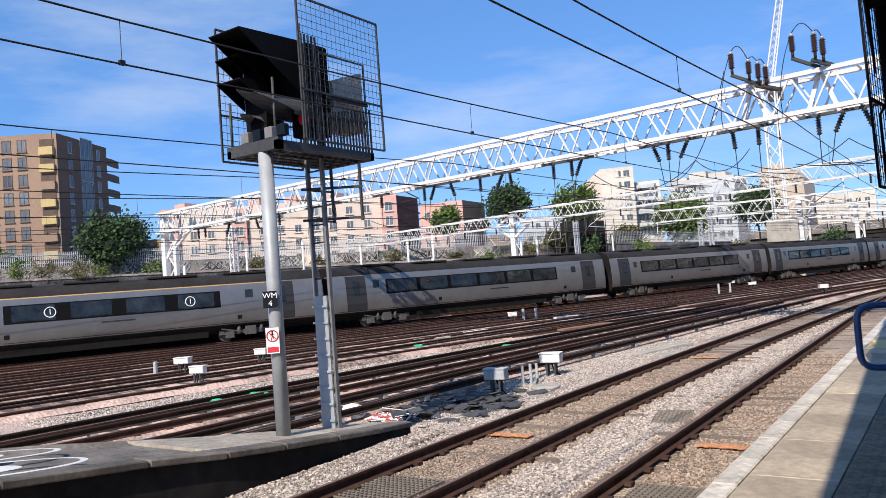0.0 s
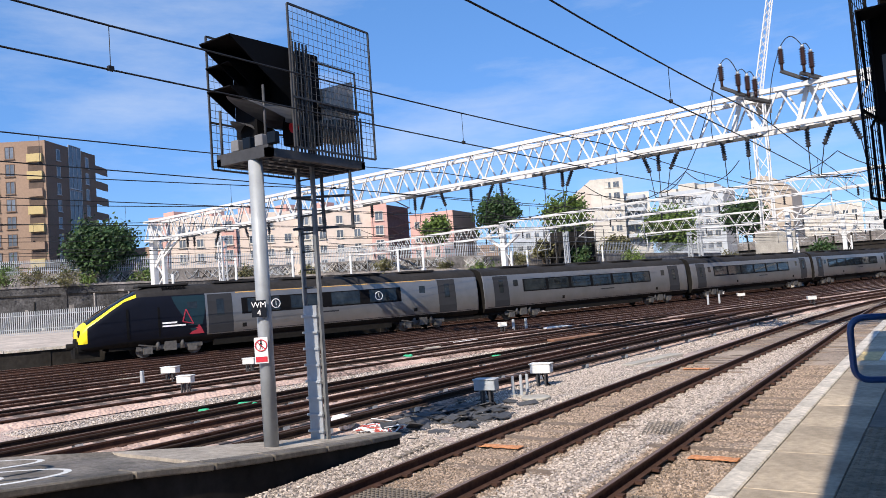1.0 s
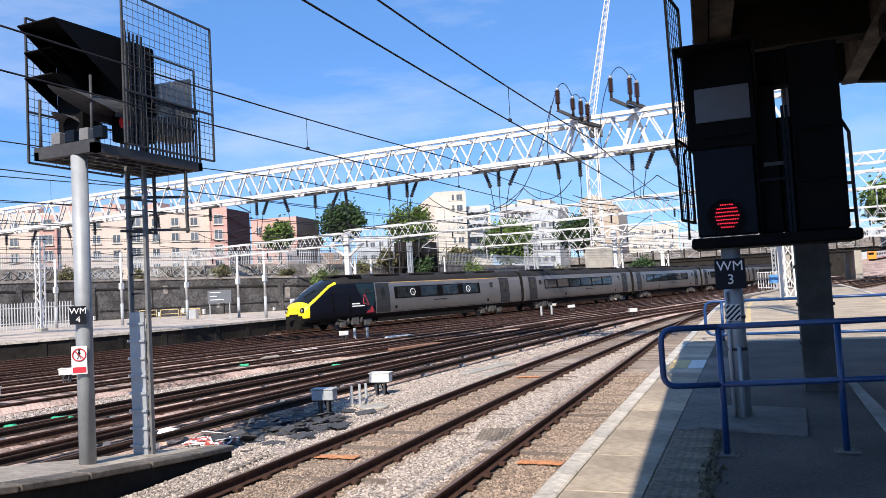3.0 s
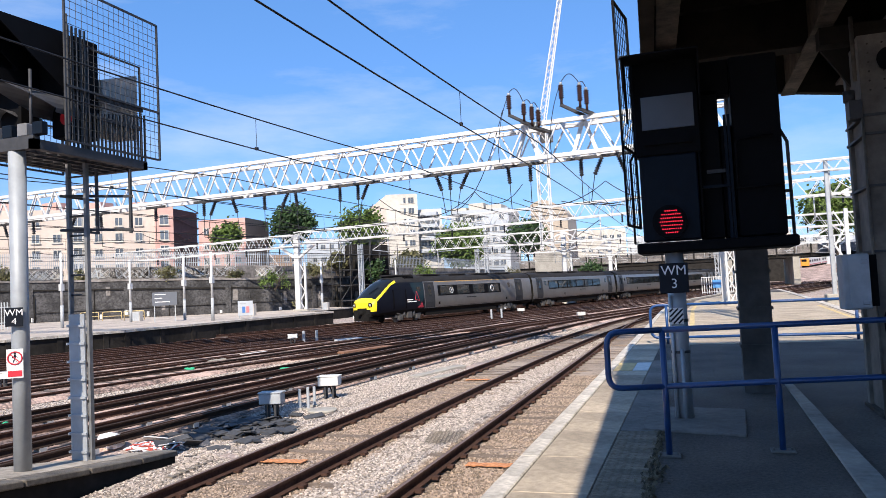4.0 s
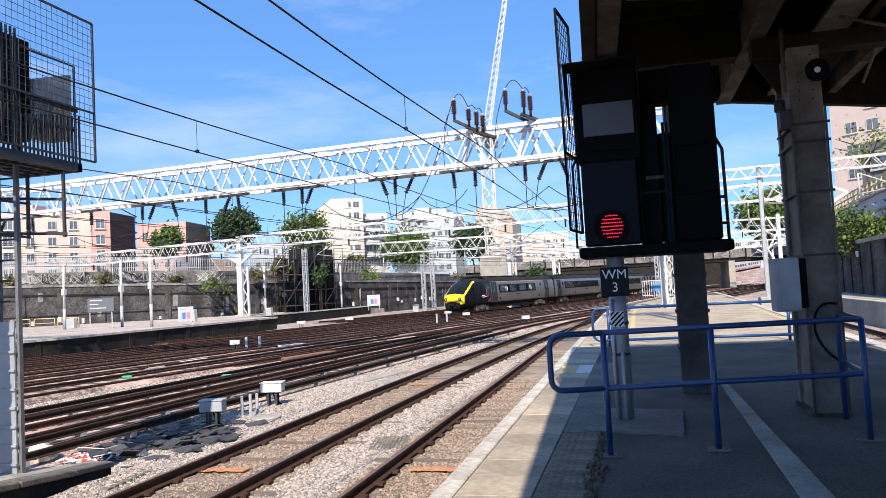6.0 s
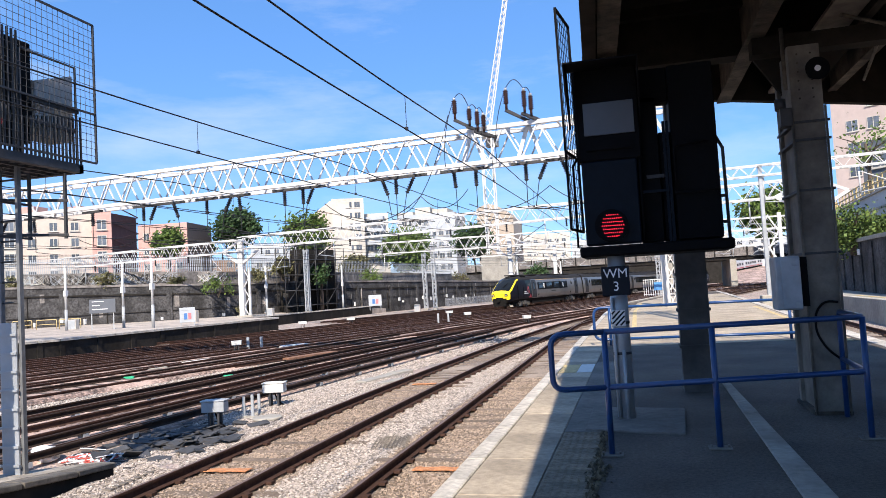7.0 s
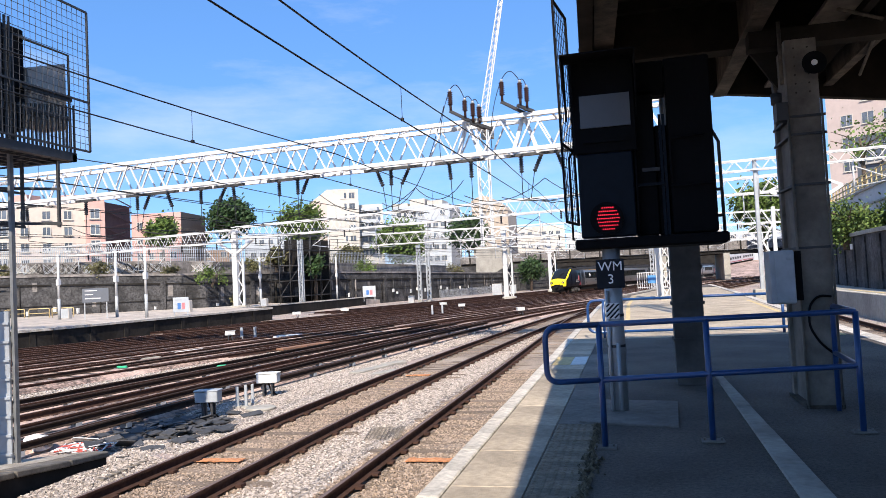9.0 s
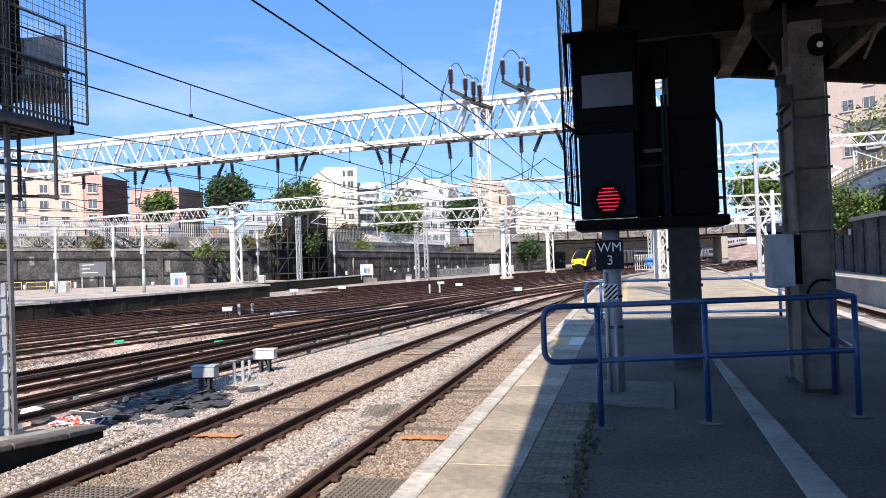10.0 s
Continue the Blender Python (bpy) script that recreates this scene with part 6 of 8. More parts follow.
box(bm, -0.4, -1.6, 0, 0.4, 1.6, 0.1)
part("board", bm, mat("brown_plank", (0.25, 0.13, 0.08), 0.85, var=0.3), b, bevel=0.01)
for x, y, l in ((-15.2, 13.1, 0.5), (-15.6, 12.0, 0.4), (-18.4, 24.2, 0.4), (-14.0, 23.7, 0.35)):
    b = thing("cable_cover", "bright green plastic cable cover beside a rail", "cover", "green covers", (x, y, -0.12), 20)
    bm = bmesh.new()
    box(bm, -l / 2, -0.08, 0, l / 2, 0.08, 0.11)
    part("shell", bm, GREEN, b, bevel=0.03)
for x, y, w in ((-6.5, 10.88, 0.75), (-3.1, 11.0, 0.68), (-6.1, 21.0, 0.7), (-11.0, 22.5, 0.9)):
    b = thing("orange_mark", "orange sprayed mark on a sleeper", "paint mark", "orange marks", (x, y, -0.163))
    bm = bmesh.new()
    n = 10
    top = [(-w / 2 + w * k / n, 0.10 + random.uniform(-0.03, 0.03)) for k in range(n + 1)]
    bot = [(-w / 2 + w * k / n, -0.10 + random.uniform(-0.03, 0.03)) for k in range(n, -1, -1)]
    prism(bm, top + bot, 0, 0.012)
    part("paint", bm, ORANGE, b)


def grating(x, y, w, l, turn, label, thick=0.028):
    b = thing("steel_grating", label, "grating", "gratings", (x, y, -0.165), turn)
    for k in range(int(w / 0.07) + 1):
        bm = bmesh.new()
        beam(bm, (-w / 2 + k * 0.07, -l / 2, 0), (-w / 2 + k * 0.07, l / 2, 0), 0.012, thick)
        part("bar", bm, GRATE, b)
    for k in range(int(l / 0.09) + 1):
        bm = bmesh.new()
        beam(bm, (-w / 2, -l / 2 + k * 0.09, 0.004), (w / 2, -l / 2 + k * 0.09, 0.004), 0.012, thick * 0.8)
        part("cross_bar", bm, GRATE, b)


grating(-4.45, 13.0, 0.62, 1.0, 12, "rusty wire grating lying on the pale ballast", 0.01)
grating(-6.55, 7.6, 1.2, 1.1, 0, "dark steel grating between the rails")
grating(-3.05, 8.4, 0.9, 0.9, 0, "dark steel grating between the rails")
b = thing("rail_joint_box", "rusty slotted box bolted beside the rail", "joint", "", (-7.52, 9.75, -0.16), 3)
bm = bmesh.new()
for k in range(7):
    box(bm, -0.1, -0.5 + k * 0.16, 0, 0.1, -0.4 + k * 0.16, 0.12)
box(bm, -0.11, -0.55, 0, -0.07, 0.62, 0.1)
part("block", bm, GRATE, b)

# rubbish at the ramp's foot
heap = thing("scrap_pile", "heap of dark broken slates and boards on the ballast", "rubbish", "", (-9.1, 13.4, -0.24))
bm = bmesh.new()
for k in range(130):
    m = pose(random.gauss(0, 0.55), random.gauss(0, 0.75), 0.02 + abs(random.gauss(0, 0.05)), random.uniform(-14, 14), random.uniform(-14, 14), random.uniform(0, 180))
    box(bm, -random.uniform(0.08, 0.24), -random.uniform(0.06, 0.16), 0, random.uniform(0.08, 0.24), random.uniform(0.06, 0.16), 0.02, m)
tagged(part("broken_slate", bm, SLATE, heap), kind="stuff")
bm = bmesh.new()
box(bm, -1.3, 0.75, 0.02, 0.35, 1.05, 0.10, pose(0, 0, 0, 0, 0, 24))
part("board", bm, SLATE, heap)
bags = thing("rubbish_bag", "crumpled white plastic sack by the ladder", "bag", "", (-10.6, 11.6, -0.2))
bm = bmesh.new()
bmesh.ops.create_icosphere(bm, subdivisions=3, radius=0.2)
for v in bm.verts:
    v.co *= 1 + 0.5 * noise.noise(v.co * 7) + 0.25 * noise.noise(v.co * 17)
    v.co.z = max(-0.12, v.co.z * 0.8)
bmesh.ops.translate(bm, verts=bm.verts, vec=(0, 0, 0.14))
part("sack", bm, PLASTIC, bags)
rope = thing("rope_tangle", "tangle of faded red rope on the ballast", "rope", "", (-9.7, 11.65, -0.2))
for k in range(5):
    bm = bmesh.new()
    ph = k * 1.7
    tube(bm, [(random.uniform(-0.05, 0.05) + 0.5 * math.sin(i * 0.5 + ph) * (0.6 + 0.1 * k), 0.28 * math.cos(i * 0.83 + ph), 0.05 + 0.03 * math.sin(i * 1.9)) for i in range(22)], 0.016, 5)
    part("strand", bm, ROPE if k % 2 else PLASTIC, rope)
sheet = thing("plastic_sheet", "torn white and grey sheeting among the stones", "sheet", "", (-9.4, 11.9, -0.2))
for k in range(5):
    bm = bmesh.new()
    a = pose(random.uniform(-0.7, 0.5), random.uniform(-0.3, 0.5), 0.08, random.uniform(-25, 25), random.uniform(-25, 25), random.uniform(0, 180))
    box(bm, -0.22, -0.14, 0, 0.22, 0.14, 0.015, a)
    part("scrap", bm, PLASTIC if k % 2 else SLATE, sheet)
ring = thing("manhole_cover", "round grey concrete cover in the ballast", "cover", "", (-8.35, 15.75, -0.2))
bm = bmesh.new()
tube(bm, [(0, 0, 0), (0, 0, 0.06)], 0.34, 24)
part("disc", bm, CONCRETE, ring, bevel=0.012)


# loose stones on the ballast
def loose_stones(count, rects, lo, hi, name, label, material):
    rng = np.random.default_rng(count)
    base = np.array([(x, y, z) for z in (-1, 1) for x, y in ((-1, -1), (1, -1), (1, 1), (-1, 1))], float)
    quad = np.array(((3, 2, 1, 0), (4, 5, 6, 7), (0, 1, 5, 4), (1, 2, 6, 5), (2, 3, 7, 6), (3, 0, 4, 7)))
    area = np.array([(r[1] - r[0]) * (r[3] - r[2]) * r[4] for r in rects])
    pick = rng.choice(len(rects), count, p=area / area.sum())
    r = np.array(rects)[pick]
    px, py = rng.uniform(r[:, 0], r[:, 1]), rng.uniform(r[:, 2], r[:, 3])
    size = rng.uniform(lo, hi, count)[:, None, None] * rng.uniform(0.6, 1.15, (count, 1, 3))
    v = base[None] * size * rng.uniform(0.55, 1.1, (count, 8, 3))
    a = rng.uniform(0, 6.28, count)
    c, s = np.cos(a)[:, None], np.sin(a)[:, None]
    tilt = rng.uniform(-0.5, 0.5, (count, 1))
    x, y, z = v[:, :, 0] * c - v[:, :, 1] * s, v[:, :, 0] * s + v[:, :, 1] * c, v[:, :, 2] + v[:, :, 0] * tilt
    v = np.stack([x + px[:, None], y + py[:, None], z + r[:, 5][:, None]], 2)
    me = bpy.data.meshes.new(name)
    faces = (quad[None] + (np.arange(count) * 8)[:, None, None]).reshape(-1, 4)
    me.from_pydata(v.reshape(-1, 3).tolist(), [], faces.tolist())
    me.materials.append(material)
    tagged(new(name, me), label, "ballast", kind="stuff")


# each strip: x0, x1, y0, y1, weight, height
loose_stones(100000, [(-5.3, -4.15, 4, 26, 1.6, -0.2), (-7.75, -7.2, 4.5, 24, 1.5, -0.195), (-10.0, -7.75, 10.8, 26, 1.0, -0.215), (-8.3, -7.6, 8.2, 11.5, 1.5, -0.195), (-5.1, -4.1, 26, 38, 0.4, -0.2)], 0.011, 0.024, "ballast_stones", "loose pale angular ballast stones", STONE)
loose_stones(60000, [(-3.6, -1.8, 6, 22, 1.0, -0.2), (-6.95, -5.6, 5.5, 22, 0.9, -0.2), (-5.55, -5.2, 4, 22, 0.8, -0.195), (-4.2, -3.85, 5, 22, 0.8, -0.195), (-7.35, -7.05, 5, 22, 0.8, -0.195)], 0.010, 0.021, "rusty_stones", "loose rust-brown ballast stones around the rails", BROWNSTONE)


def lane_stones(count, u0, u1, y0, y1, z, lo, hi, name, label, material):
    """Stones strewn between two lanes of the station throat."""
    a, b = np.array(lane(u0)), np.array(lane(u1))
    rects = []
    for y in np.arange(y0, y1, 0.8):
        xa, xb = float(np.interp(y, a[:, 1], a[:, 0])), float(np.interp(y, b[:, 1], b[:, 0]))
        rects.append((min(xa, xb), max(xa, xb), y, y + 0.8, 1.0 / (1 + 0.04 * y), z))
    loose_stones(count, rects, lo, hi, name, label, material)


lane_stones(30000, 0.265, 0.345, 9, 42, -0.215, 0.016, 0.032, "strip_stones", "pinkish ballast stones between the far tracks", STONE)
lane_stones(9000, 0.06, 0.105, 20, 46, -0.215, 0.016, 0.03, "strip_stones", "pale ballast stones between the tracks", STONE)


def ballast_shoulder():
    """Stones heaped against the island's edge wall."""
    xs = np.linspace(-7.84, -7.06, 9)
    ys = np.arange(2.0, 11.6, 0.15)
    verts = []
    for y in ys:
        crest = float(np.interp(y, [2, 6, 7.4, 9.4, 10.4, 11.5], [-0.02, 0.0, -0.02, 0.02, -0.05, -0.2]))
        for k, x in enumerate(xs):
            f = k / 8
            verts.append((x, y, crest + (-0.21 - crest) * f ** 0.9 + 0.03 * noise.noise(Vector((x * 5, y * 5, 1)))))
    w = len(xs)
    faces = [(j * w + i, j * w + i + 1, (j + 1) * w + i + 1, (j + 1) * w + i) for j in range(len(ys) - 1) for i in range(w - 1)]
    me = bpy.data.meshes.new("ballast_shoulder")
    me.from_pydata(verts, [], faces)
    me.materials.append(BALLAST)
    tagged(new("ballast_shoulder", me), "pale stones heaped against the platform ramp", "ballast", kind="structure")
    strips = [(-7.78 + 0.05 * k, -7.73 + 0.05 * k, 3.5, 10.6, 1.0, -0.0128 * k) for k in range(14)]
    loose_stones(12000, strips, 0.013, 0.026, "shoulder_stones", "pale angular stones against the platform ramp", STONE)


ballast_shoulder()


# ---- lamp posts, fences and signs of the far platform ----
def slim_post(az, d, top, base=PLAT, r=0.1):
    p = polar(az, d)
    o = thing("lamp_post", "slim white lamp post with grey lower half", "lamp post", "platform posts", (p.x, p.y, base))
    bm = bmesh.new()
    tube(bm, [(0, 0, 1.7), (0, 0, top - base)], r, 10)
    part("shaft", bm, GANTRY, o)
    bm = bmesh.new()
    tube(bm, [(0, 0, 0), (0, 0, 1.75)], r * 1.25, 10)
    part("sleeve", bm, GREYBOX, o)
    bm = bmesh.new()
    box(bm, -0.13, -0.16, 2.9, 0.13, 0.16, 3.4)
    part("control_box", bm, GANTRY, o)


for az_, d_, top_ in ((-37.42, 68, 6.4), (-35.5, 61, 6.3), (-27.6, 84, 6.2), (-22.0, 100, 6.6), (-49.4, 70, 6.6), (-45.3, 66, 6.8), (-41.0, 72, 6.4), (-53.8, 64, 5.2)):
    slim_post(az_, d_, top_)


def palisade(points, z, h, label, material, step=0.22):
    f = thing("palisade_fence", label, "fence", "palisade fences")
    bars = []
    for (xa, ya, za), (xb, yb, zb) in zip([(*p, q) for p, q in zip(points, z)], [(*p, q) for p, q in zip(points[1:], z[1:])]):
        a, b = Vector((xa, ya, za)), Vector((xb, yb, zb))
        n = int((b - a).length / step)
        hd = math.atan2(b.x - a.x, b.y - a.y)
        for k in range(n):
            p = a.lerp(b, k / n)
            bars.append((p.x, p.y, p.z, hd, 1))
        for q in (0.25, 0.82):
            bm = bmesh.new()
            beam(bm, a + Vector((0, 0, h * q)), b + Vector((0, 0, h * q)), 0.06)
            part("rail", bm, material, f)
    many_blocks("pale", bars, (0.03, 0.085, h), material, f)


palisade([(-84, 34), (-72, 40), (-60, 45), (-54.5, 48.5)], [PLAT - 0.05] * 4, 2.3, "pale grey steel palisade fence on the far platform", GALV)
palisade([(-122.6, 11.8), (-104.6, 33.9), (-86.6, 54.9), (-71.5, 73), (-57, 78.2), (-50.5, 81)], [8.4, 8.0, 7.6, 7.15, 6.75, 6.4], 1.75, "grey palisade fence on top of the wall", GALV, 0.22)
palisade([(-50.5, 80.5), (-46.5, 90), (-39.5, 112), (-34, 140)], [6.4, 6.3, 5.9, 5.5], 1.7, "grey palisade fence on top of the wall", GALV, 0.35)
palisade([(-30, 118), (-23, 146)], [-0.3, -0.3], 1.5, "low pale fence at the wall's foot", GALV, 0.3)


NOTICEBLUE = mat("notice_blue", (0.06, 0.18, 0.45), 0.5)
NOTICEPINK = mat("notice_pink", (0.65, 0.2, 0.22), 0.5)


def notice(az_, d, z0, z1, w, board, label, legs=True):
    p = polar(az_, d)
    o = thing("notice_board", label, "sign", "platform notices", (p.x, p.y, 0), -az_)
    bm = bmesh.new()
    box(bm, -w / 2, -0.04, z0, w / 2, 0.04, z1)
    part("panel", bm, board, o, bevel=0.01)
    for q in (-1, 1):
        bm = bmesh.new()
        beam(bm, (q * w * 0.42, 0.06, 0.4), (q * w * 0.42, 0.06, z1), 0.08)
        part("post", bm, GREYBOX, o)
    bm = bmesh.new()
    n = 3
    for k in range(n):
        zz = z1 - (z1 - z0) * (k + 0.6) / (n + 0.6)
        box(bm, -w * 0.4, -0.05, zz - 0.03, -w * 0.4 + w * (0.45, 0.3, 0.6)[k], -0.042, zz + 0.03)
    part("text_bars", bm, SIGNWHITE if board is BOARDGREY else GREYBOX, o)
    if board is not BOARDGREY:
        for q, m_ in ((-0.22, NOTICEBLUE), (0.05, NOTICEPINK)):
            bm = bmesh.new()
            box(bm, q * w, -0.06, z0 + (z1 - z0) * 0.2, (q + 0.2) * w, -0.052, z0 + (z1 - z0) * 0.62)
            part("colour_panel", bm, m_, o)


BOARDGREY = mat("board_grey", (0.13, 0.14, 0.16), 0.5, var=0.1)
notice(-38.75, 66, 2.25, 3.35, 1.9, BOARDGREY, "grey station name board with white lettering bars")
notice(-33.2, 62, 1.15, 2.3, 1.15, PALEGREY, "pale grey platform notice with small coloured panels")
notice(-19.6, 100, 0.95, 2.4, 1.7, PALEGREY, "pale grey notice panel at the platform end")
for x, y in ((-61, 64), (-56.5, 62.3), (-52.2, 60.5)):
    o = thing("hoop_barrier", "yellow tubular hoop barrier", "barrier", "yellow barriers", (x, y, PLAT))
    bm = bmesh.new()
    tube(bm, bend([(-1.2, 0, 0), (-1.2, 0, 0.9), (1.2, 0, 0.9), (1.2, 0, 0)], 0.15), 0.04, 6)
    tube(bm, [(-1.2, 0, 0.45), (1.2, 0, 0.45)], 0.035, 6)
    part("hoop", bm, YELLOWLINE, o)
for x, y, w, h in ((-48.5, 56.6, 0.9, 0.9), (-38.5, 60, 0.5, 1.1), (-36.2, 70, 0.6, 0.8), (-29.5, 100, 0.8, 1.0), (-22, 126, 1.6, 1.9), (-19.5, 128, 1.0, 1.6)):
    o = thing("cabinet", "pale grey lineside equipment cabinet", "cabinet", "lineside cabinets", (x, y, PLAT - 0.03 if y < 75 and x < -34 else -0.25))
    bm = bmesh.new()
    box(bm, -w / 2, -0.25, 0, w / 2, 0.25, h)
    part("case", bm, OFFWHITE, o, bevel=0.03)
    bm = bmesh.new()
    box(bm, -w / 2 + 0.05, -0.265, 0.06, w / 2 - 0.05, -0.25, h - 0.06)
    part("door", bm, GREYBOX, o)
# pairs of tall grey masts before the wall
for az_, d, top in ((-15.75, 108, 7.9), (-15.05, 106, 9.2), (-24.6, 92, 8.4), (1.6, 110, 5.8), (2.5, 42, 4.6), (-50.3, 63, 8.0)):
    p = polar(az_, d)
    o = thing("line_mast", "grey lattice overhead line mast", "mast", "line masts")
    lattice_mast(o, p.x, p.y, PLAT if d < 70 else -0.2, top, 0.42, 0.07 if d > 90 else 0.05, GALV if d > 90 else GANTRY)
    bm = bmesh.new()
    box(bm, p.x - 0.35, p.y - 0.02, top - 0.4, p.x + 0.35, p.y + 0.02, top)
    part("number_plate", bm, GALV, o)


# dark scaffold bay against the wall
def scaffold():
    o = thing("scaffold", "dark scaffold bay with netting and pipes against the wall", "scaffold")
    a, b = polar(-26.2, 93), polar(-21.8, 101)
    d = b - a
    def pole(p0, p1, r):
        bm = bmesh.new()
        tube(bm, [p0, p1], r, 6)
        part("tube", bm, DARKSTEEL, o)
    for i in range(7):
        p = a + d * i / 6
        for q in (0, 1.6):
            pole((p.x - q * 0.9, p.y + q * 0.4, 0.8), (p.x - q * 0.9, p.y + q * 0.4, 9.6 - 0.25 * abs(i - 3)), 0.05)
    for k in range(5):
        z = 1.6 + k * 1.9
        for q in (0, 1.6):
            pole((a.x - q * 0.9, a.y + q * 0.4, z), (b.x - q * 0.9, b.y + q * 0.4, z), 0.05)
    for i in range(6):
        p, q = a + d * i / 6, a + d * (i + 1) / 6
        pole((p.x, p.y, 1.6 + (i % 4) * 1.9), (q.x, q.y, 3.5 + (i % 4) * 1.9), 0.04)
    bm = bmesh.new()
    for k in range(4):
        z = 1.6 + k * 1.9
        prism(bm, [(a.x, a.y), (b.x, b.y), (b.x - 1.4, b.y + 0.6), (a.x - 1.4, a.y + 0.6)], z, z + 0.08)
    part("board_deck", bm, DARKFACE, o)
    # solid dark box that stands for the netting behind
    bm = bmesh.new()
    c = a.lerp(b, 0.45)
    prism(bm, [(c.x - 1.6, c.y + 0.8), (b.x - 1.6, b.y + 0.8), (b.x - 4.0, b.y + 1.6), (c.x - 4.0, c.y + 1.6)], -0.2, 8.8)
    part("netting_box", bm, DARKFACE, o, "dark netting box behind the scaffold")


scaffold()


# ---- bridge, right-hand wall and platform ----
def bridge():
    o = tagged(new("road_bridge"), "grey concrete and steel road bridge over the tracks", "bridge", kind="structure")
    bm = bmesh.new()
    box(bm, -36, 162, 5.3, 60, 176, 6.6)
    part("deck", bm, DARKFACE, o)
    bm = bmesh.new()
    box(bm, -36, 161.6, 6.0, 60, 162.0, 7.7)
    part("parapet", bm, UPWALL, o)
    for k in range(30):
        bm = bmesh.new()
        box(bm, -34 + k * 3.1, 161.4, 5.3, -33.7 + k * 3.1, 161.6, 7.8)
        part("stiffener", bm, DARKFACE, o)
    bm = bmesh.new()
    box(bm, -40, 158, -0.4, -16.5, 178, 5.4)
    part("abutment", bm, OLDWALL, o)
    bm = bmesh.new()
    box(bm, 30, 158, -0.4, 62, 178, 5.4)
    part("abutment", bm, OLDWALL, o)
    for x in (6.2, 18.5):
        bm = bmesh.new()
        box(bm, x, 161, -0.4, x + 1.2, 177, 5.4)
        part("pier", bm, CONCRETE, o)
    bm = bmesh.new()
    a, b = polar(-11.4, 150), polar(-8.8, 154)
    v = [bm.verts.new(q) for q in ((a.x, a.y, 1.4), (a.x, a.y, 9.0), (b.x, b.y, 9.0), (b.x, b.y, 5.6), (a.x, a.y + 1, 1.4), (a.x, a.y + 1, 9.0), (b.x, b.y + 1, 9.0), (b.x, b.y + 1, 5.6))]
    for f in ((0, 1, 2, 3), (7, 6, 5, 4), (0, 4, 5, 1), (1, 5, 6, 2), (2, 6, 7, 3), (3, 7, 4, 0)):
        bm.faces.new([v[i] for i in f])
    part("wing_wall", bm, CONCRETE, o, "pale triangular concrete wing wall")
    # added walls close the view under the bridge; the nearer paints its darkness
    bm = bmesh.new()
    box(bm, -100, 424, -0.4, 260, 427, 14)
    part("cutting_wall", bm, OLDWALL, o)
    bm = bmesh.new()
    box(bm, -60, 250, -0.4, 28.4, 252, 9)
    part("dark_backdrop", bm, DARKFACE, o, "added near-black wall for the darkness under the bridge")


bridge()


